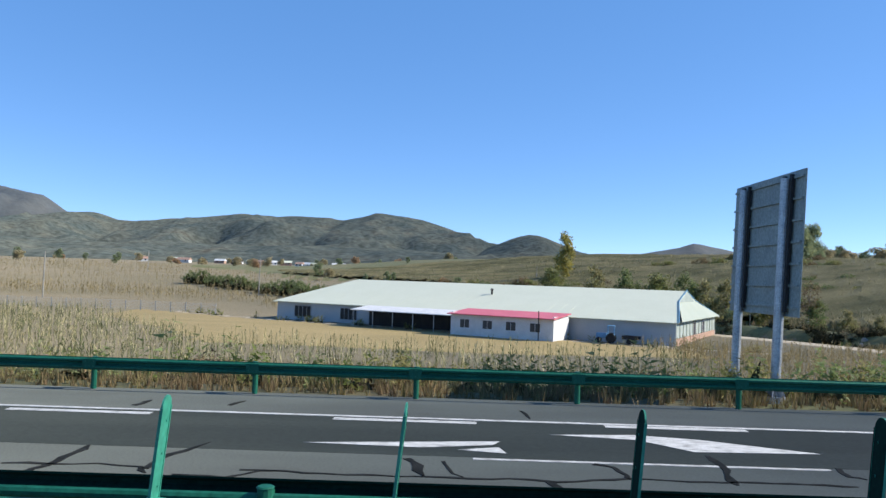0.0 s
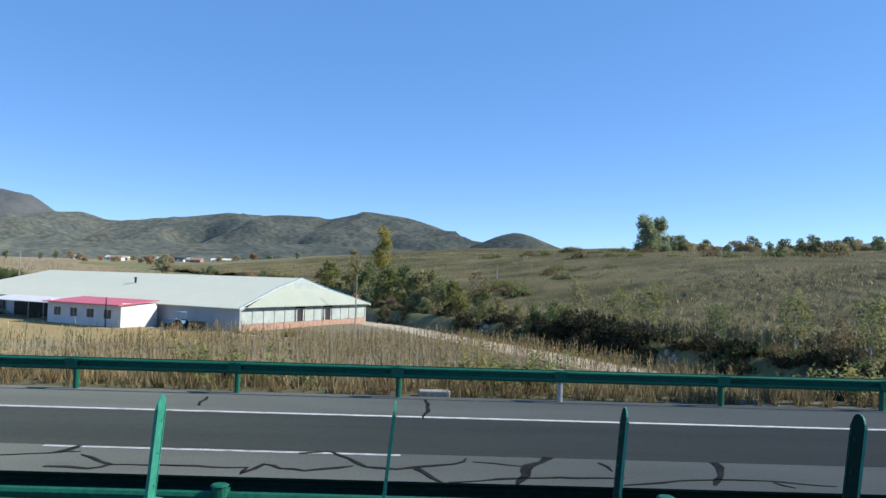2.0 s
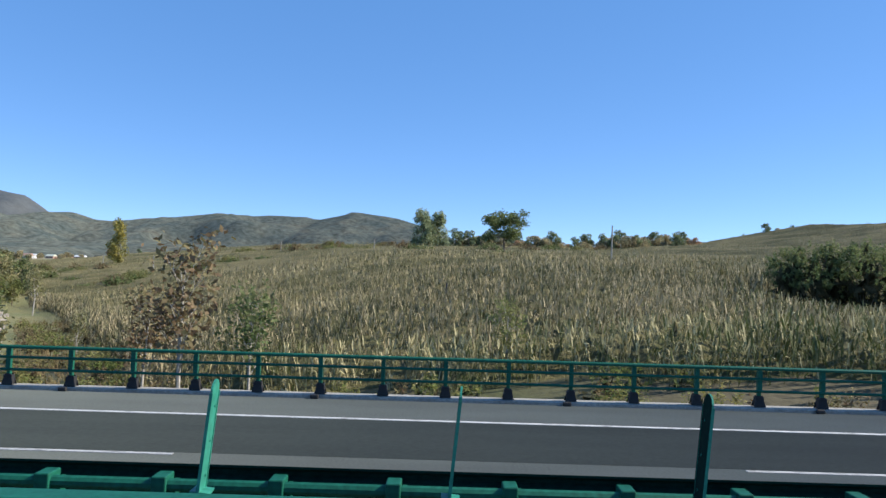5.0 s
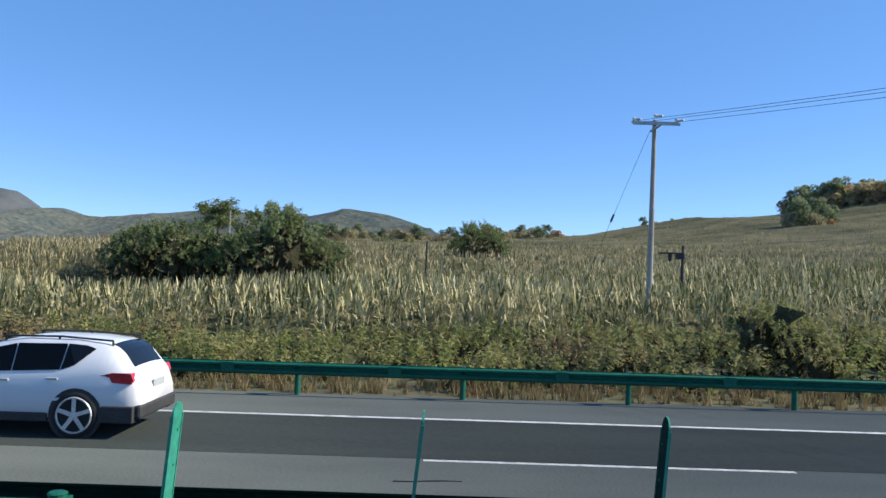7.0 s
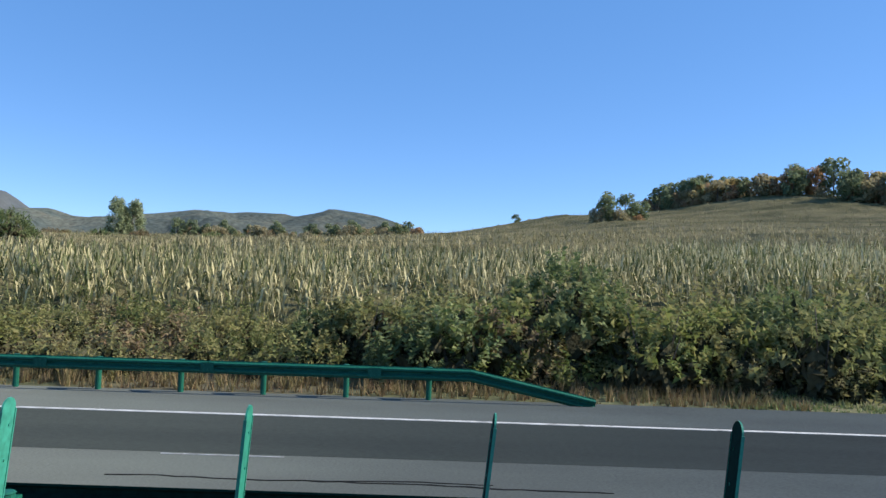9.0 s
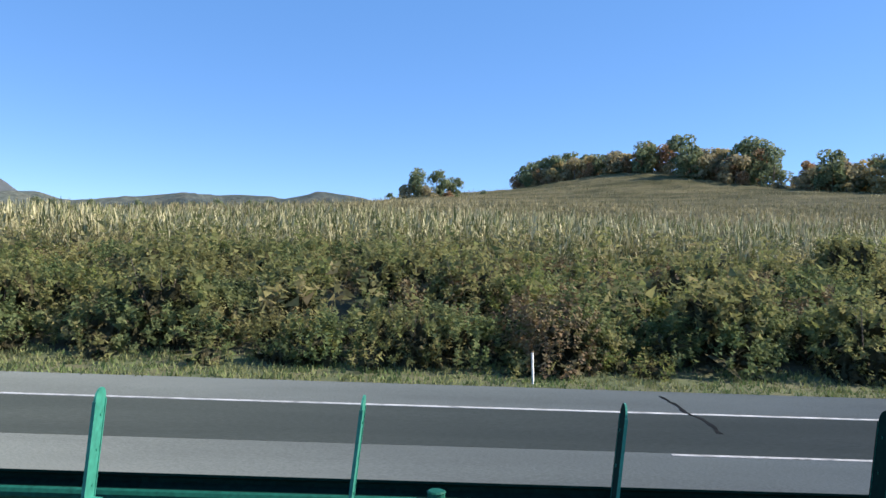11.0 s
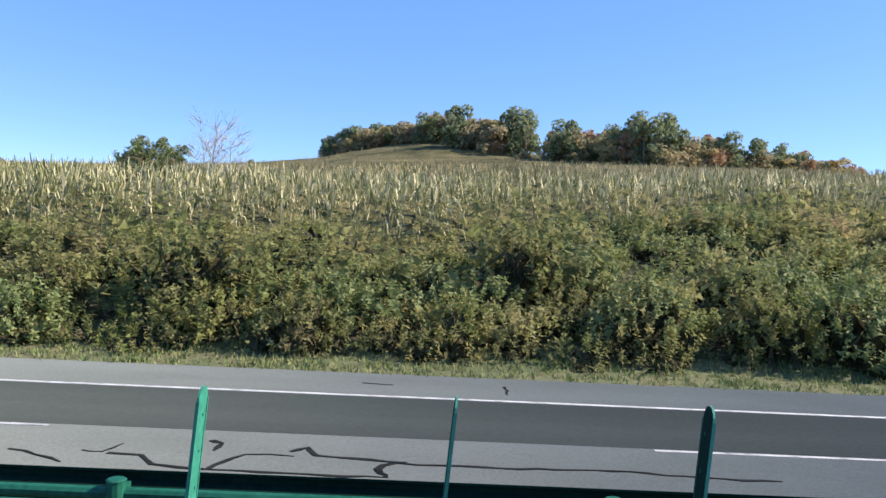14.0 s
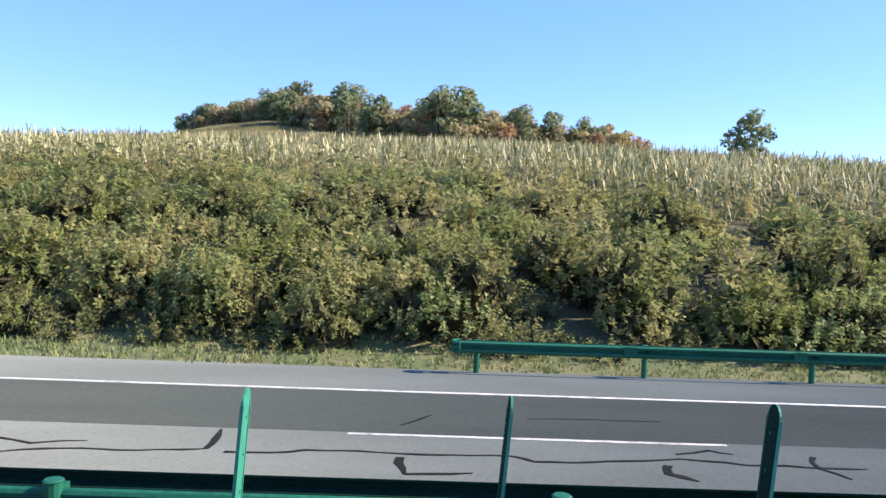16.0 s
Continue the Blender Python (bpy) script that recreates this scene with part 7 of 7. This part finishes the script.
for x, y in ((290.6, 20.2), (338.8, 20.2), (396.85, 20.2), (446, 20.2)):
    d = thing("delineator_post", pose(x, y, float(land(x, y)), 0, 3, 180), "white roadside marker post", "marker post", "marker posts")
    bm = bmesh.new()
    slab(bm, [(-0.03, -0.03, -0.2), (0.03, -0.03, -0.2), (0, 0.035, -0.2)], 1.0)
    part("post", bm, M_POST_WHITE, d)
    bm = bmesh.new()
    box(bm, -0.02, 0.02, -0.04, -0.03, 0.55, 0.68)
    part("reflector", bm, M_GALV, d)

# ---- village under the hills ----
wrng = random.Random(8)
for k in range(22):
    x, y = -255 + 9.5 * k + wrng.uniform(-6, 6), wrng.uniform(600, 760)
    h = thing("farmhouse", pose(x, y, float(land(x, y)), 0, 0, wrng.uniform(-25, 25)), "small " + ("white" if k % 3 else "brick") + " farmhouse with a pitched roof", "house", "village houses")
    L, D, E = wrng.uniform(6, 11), 5.0, 2.3
    bm = bmesh.new()
    box(bm, -L / 2, L / 2, -D / 2, D / 2, -0.5, E)
    part("wall", bm, M_WHITE if k % 3 else M_BRICK, h)
    bm = bmesh.new()
    vs = [bm.verts.new(p) for p in ((-L / 2 - 0.3, -D / 2 - 0.4, E), (L / 2 + 0.3, -D / 2 - 0.4, E), (L / 2 + 0.3, D / 2 + 0.4, E), (-L / 2 - 0.3, D / 2 + 0.4, E), (-L / 2 - 0.3, 0, E + 1.8), (L / 2 + 0.3, 0, E + 1.8))]
    for f in ((0, 1, 5, 4), (2, 3, 4, 5), (3, 0, 4), (1, 2, 5), (3, 2, 1, 0)):
        bm.faces.new([vs[j] for j in f])
    part("roof", bm, (M_ROOF, M_BRICK, M_WHITE, M_DARK)[k % 4], h)
    for j in range(2):
        bm = bmesh.new()
        box(bm, -L / 4 + j * L / 2 - 0.7, -L / 4 + j * L / 2 + 0.7, -D / 2 - 0.05, -D / 2 + 0.02, 0.9, 2.2)
        part("window", bm, M_WIN, h)

# wire fence across the fallow strip
fence = thing("wire_fence", pose(0, 0, 0), "grey wire mesh fence on thin pale posts", "fence")
bm = bmesh.new()
rod(bm, (0, 0, -0.3), (0, 0, 1.75), 0.06, 0.05, 6)
fpost = bpy.data.meshes.new("fence_post")
bm.to_mesh(fpost)
bm.free()
fpost.materials.append(M_PANEL)
FX = [-116 + 2.6 * k for k in range(31)]
fence_y = lambda x: 134 - 0.06 * (x + 116)
for x in FX:
    piece("fence_post", fpost, fence, pose(x, fence_y(x), float(land(x, fence_y(x)))))
for a, b in zip(FX, FX[1:]):
    bm = bmesh.new()
    for z in np.linspace(0.25, 1.6, 7):
        rod(bm, (a, fence_y(a), float(land(a, fence_y(a))) + z), (b, fence_y(b), float(land(b, fence_y(b))) + z), 0.022, 0.022, 3)
    part("wire_mesh", bm, M_PANEL, fence)


# ---- cars in the far lane ----
def car(name, label, m, stations, paint, wheels, wheel_r, hw, glass_spans, tail, extras):
    """A car with its nose at x = 0, its length along +x and its near side at -y. stations: x, sill, belt, top, half width at belt and top."""
    th = thing(name, m, label, "car", "cars on the motorway")
    S = np.array(stations)

    def at(u):
        return [float(np.interp(u, S[:, 0], S[:, k])) for k in range(1, 6)]

    def ring(u):
        zb, zs, zt, w, wt = at(u)
        half = [(0, zb), (w * 0.86, zb), (w * 0.975, zb + 0.1), (w, zb + (zs - zb) * 0.45), (w * 0.99, zs - 0.14), (w * 0.95, zs), (wt + (w * 0.95 - wt) * 0.12, zt - 0.09 * (zt - zs)), (wt * 0.9, zt), (0, zt + 0.025)]
        return [(u, -y, z) for y, z in half] + [(u, y, z) for y, z in half[-2:0:-1]]
    us = np.linspace(S[0, 0], S[-1, 0], 40)
    bm = bmesh.new()
    R = [[bm.verts.new(p) for p in ring(u)] for u in us]
    k = len(R[0])
    for a, b in zip(R, R[1:]):
        for j in range(k):
            bm.faces.new((a[j], b[j], b[(j + 1) % k], a[(j + 1) % k]))
    bm.faces.new(R[0])
    bm.faces.new(R[-1][::-1])
    bmesh.ops.recalc_face_normals(bm, faces=bm.faces[:])
    for f in bm.faces:
        f.smooth = True
    body = part("body", bm, paint, th)

    def side_pt(u, t, s, off=0.012):
        zb, zs, zt, w, wt = at(u)
        y = w * 0.95 + (wt + (w * 0.95 - wt) * 0.12 - w * 0.95) * t
        return (u, s * (y + off), zs + (zt - 0.09 * (zt - zs) - zs) * t + 0.004)
    for s in (-1, 1):
        for nm, poly in glass_spans:
            bm = bmesh.new()
            top = [(u, t) for u, t in poly]
            bm.faces.new([bm.verts.new(side_pt(u, t, s)) for u, t in top])
            bmesh.ops.solidify(bm, geom=bm.faces[:], thickness=0.006)
            part(nm, bm, M_GLASS, body, "dark tinted glass")
    for nm, u0, u1 in (("windscreen", *extras["screen"]), ("rear_window", *extras["rear"])):
        bm = bmesh.new()
        rows = []
        for u in np.linspace(u0, u1, 5):
            zb, zs, zt, w, wt = at(u)
            rows.append([bm.verts.new((u, y * wt * 0.88, zt + 0.012 + 0.02 * (1 - y * y))) for y in (-1, -0.5, 0, 0.5, 1)])
        for a, b in zip(rows, rows[1:]):
            for j in range(4):
                bm.faces.new((a[j], b[j], b[j + 1], a[j + 1]))
        bmesh.ops.recalc_face_normals(bm, faces=bm.faces[:])
        part(nm, bm, M_GLASS, body)
    for x in wheels:
        for s in (-1, 1):
            bm = bmesh.new()
            rod(bm, (x, s * (hw - 0.1), wheel_r), (x, s * (hw + 0.004), wheel_r), wheel_r + 0.065, wheel_r + 0.065, 24)
            part("wheel_arch", bm, M_DARK if paint is M_BLACKCAR else M_TRIM, body)
            w = new("wheel")
            w.parent, w.matrix_basis = th, pose(x, s * (hw - 0.08), wheel_r)
            bm = bmesh.new()
            rod(bm, (0, s * -0.11, 0), (0, s * 0.095, 0), wheel_r, wheel_r, 28)
            rod(bm, (0, s * 0.095, 0), (0, s * 0.112, 0), wheel_r, wheel_r * 0.9, 28)
            part("tyre", bm, M_RUBBER, w)
            bm = bmesh.new()
            n = extras["spokes"]
            for q in range(n):
                a = 2 * math.pi * q / n
                box(bm, -0.035, 0.035, s * 0.118 - 0.012, s * 0.118 + 0.012, 0.03, wheel_r * 0.74, Matrix.Rotation(a, 4, "Y"))
            rod(bm, (0, s * 0.1, 0), (0, s * 0.135, 0), 0.07, 0.05, 14)
            for q in range(24):
                a0, a1 = 2 * math.pi * q / 24, 2 * math.pi * (q + 1) / 24
                rr = wheel_r * 0.76
                rod(bm, (rr * math.sin(a0), s * 0.114, rr * math.cos(a0)), (rr * math.sin(a1), s * 0.114, rr * math.cos(a1)), 0.018, 0.018, 5)
            part("rim", bm, M_ALLOY, w, "silver alloy rim")
    L = S[-1, 0]
    for s in (-1, 1):
        bm = bmesh.new()
        x0, x1, z0, z1, yw = tail
        y0 = min(s * (yw - 0.28), s * yw)
        slab(bm, [(x0 - 0.12, y0, z1 - 0.05), (x0 + 0.1, y0, z0 + 0.02), (x1 - 0.04, y0, z0), (x1, y0, z0 + 0.06), (x1 - 0.05, y0, z1), (x0 + 0.08, y0, z1)], 0.28, 1)
        part("tail_lamp", bm, M_LAMP_RED, th, "red tail lamp")
        bm = bmesh.new()
        x0, x1, z0, z1, yw = extras["head"]
        box(bm, x0, x1, min(s * (yw - 0.3), s * yw), max(s * (yw - 0.3), s * yw), z0, z1, bevel=0.04)
        part("headlight", bm, M_PANEL, th, "clear headlight")
        for hx in extras["handles"]:
            bm = bmesh.new()
            z = at(hx)[1] - 0.12
            box(bm, hx - 0.1, hx + 0.1, min(s * (hw - 0.01), s * (hw + 0.025)), max(s * (hw - 0.01), s * (hw + 0.025)), z - 0.018, z + 0.018, bevel=0.008)
            part("door_handle", bm, M_ALLOY if paint is M_BLACKCAR else M_PANEL, th)
        mx = extras["mirror"]
        bm = bmesh.new()
        box(bm, mx - 0.09, mx + 0.1, min(s * (hw - 0.03), s * (hw + 0.17)), max(s * (hw - 0.03), s * (hw + 0.17)), at(mx)[1] - 0.02, at(mx)[1] + 0.13, bevel=0.04)
        part("wing_mirror", bm, paint, th)
    return th, body


SEDAN = ((0, 0.34, 0.52, 0.58, 0.55, 0.45), (0.1, 0.24, 0.62, 0.68, 0.76, 0.62), (0.5, 0.2, 0.72, 0.8, 0.85, 0.7), (1.0, 0.2, 0.82, 0.89, 0.88, 0.72), (1.35, 0.2, 0.87, 0.96, 0.89, 0.72), (1.75, 0.2, 0.9, 1.2, 0.9, 0.66),
         (2.15, 0.2, 0.93, 1.39, 0.9, 0.62), (2.6, 0.2, 0.95, 1.46, 0.9, 0.61), (3.1, 0.2, 0.96, 1.45, 0.9, 0.61), (3.6, 0.2, 0.97, 1.33, 0.9, 0.62), (4.0, 0.2, 0.99, 1.18, 0.89, 0.66), (4.25, 0.22, 1.0, 1.1, 0.87, 0.7), (4.52, 0.3, 0.96, 1.07, 0.83, 0.7), (4.66, 0.4, 0.84, 0.95, 0.74, 0.62))
sedan, sb = car("sedan_car", "black four-door saloon car with silver wheels", pose(14.35, 14.2, 0.005) @ Matrix.Scale(1.035, 4), SEDAN, M_BLACKCAR, (0.98, 3.72), 0.33, 0.895,
    (("front_window", ((1.62, 0.06), (2.62, 0.06), (2.62, 0.9), (2.2, 0.88), (1.95, 0.72))), ("back_window", ((2.7, 0.06), (3.45, 0.08), (3.42, 0.8), (3.1, 0.9), (2.7, 0.9))), ("quarter_window", ((3.5, 0.1), (3.8, 0.25), (3.48, 0.75)))),
    (4.32, 4.6, 0.78, 0.98, 0.86), {"screen": (1.4, 2.2), "rear": (3.4, 4.05), "spokes": 9, "head": (0.14, 0.62, 0.6, 0.76, 0.82), "handles": (2.45, 3.4), "mirror": 1.85})
# small bright strip added to imitate a glint on the pillar
bm = bmesh.new()
box(bm, 2.635, 2.69, -0.83, -0.8, 0.98, 1.28, pose(0, 0, 0, 0, 0, 0))
part("pillar_glint", bm, M_ALLOY, sb, "bright strip imitating a glint on the door pillar")
SUV = ((0, 0.42, 0.75, 0.8, 0.62, 0.5), (0.12, 0.28, 0.88, 0.94, 0.84, 0.68), (0.9, 0.25, 1.02, 1.08, 0.93, 0.74), (1.3, 0.25, 1.06, 1.15, 0.94, 0.75), (1.7, 0.25, 1.07, 1.4, 0.94, 0.7), (2.1, 0.25, 1.08, 1.6, 0.94, 0.66),
       (2.6, 0.25, 1.1, 1.68, 0.94, 0.66), (3.5, 0.25, 1.14, 1.67, 0.94, 0.66), (4.05, 0.26, 1.2, 1.61, 0.93, 0.65), (4.28, 0.29, 1.18, 1.5, 0.92, 0.66), (4.5, 0.34, 1.1, 1.2, 0.9, 0.7), (4.62, 0.4, 1.0, 1.06, 0.87, 0.7), (4.7, 0.46, 0.76, 0.82, 0.8, 0.64))
suv, vb = car("suv_car", "white family SUV with roof rails and tinted windows", pose(173.43, 14.7, 0.005), SUV, M_WHITECAR, (0.9, 3.62), 0.395, 0.935,
    (("front_window", ((1.6, 0.04), (2.46, 0.04), (2.46, 0.94), (2.05, 0.9))), ("back_window", ((2.48, 0.04), (3.3, 0.05), (3.35, 0.94), (2.48, 0.94))), ("quarter_window", ((3.32, 0.05), (3.55, 0.2), (3.86, 0.82), (3.7, 0.92), (3.37, 0.94)))),
    (4.15, 4.6, 0.94, 1.13, 0.915), {"screen": (1.35, 2.1), "rear": (4.1, 4.5), "spokes": 5, "head": (0.12, 0.6, 0.8, 0.98, 0.84), "handles": (2.35, 3.2), "mirror": 1.75})
for s in (-1, 1):
    bm = bmesh.new()
    rod(bm, (2.2, s * 0.62, 1.70), (3.2, s * 0.62, 1.71), 0.018, 0.018, 6)
    rod(bm, (3.2, s * 0.62, 1.71), (4.1, s * 0.62, 1.655), 0.018, 0.018, 6)
    for x, z in ((2.2, 1.7), (3.15, 1.7), (4.1, 1.65)):
        rod(bm, (x, s * 0.62, z - 0.09), (x, s * 0.62, z), 0.022, 0.018, 6)
    part("roof_rail", bm, M_TRIM, suv, "black roof rail")
    bm = bmesh.new()
    box(bm, 1.35, 3.14, min(s * 0.85, s * 0.955), max(s * 0.85, s * 0.955), 0.27, 0.42, bevel=0.02)
    part("sill_trim", bm, M_TRIM, suv, "dark lower cladding")
    bm = bmesh.new()
    box(bm, 4.06, 4.62, min(s * 0.74, s * 0.945), max(s * 0.74, s * 0.945), 0.27, 0.56, bevel=0.02)
    part("sill_trim", bm, M_TRIM, suv, "dark lower cladding")
bm = bmesh.new()
box(bm, 4.45, 4.73, -0.86, 0.86, 0.33, 0.58, bevel=0.05)
part("rear_bumper", bm, M_TRIM, suv)
bm = bmesh.new()
box(bm, 4.69, 4.715, -0.26, 0.26, 0.82, 0.95, bevel=0.005)
part("number_plate", bm, M_PANEL, suv, "plain number plate")
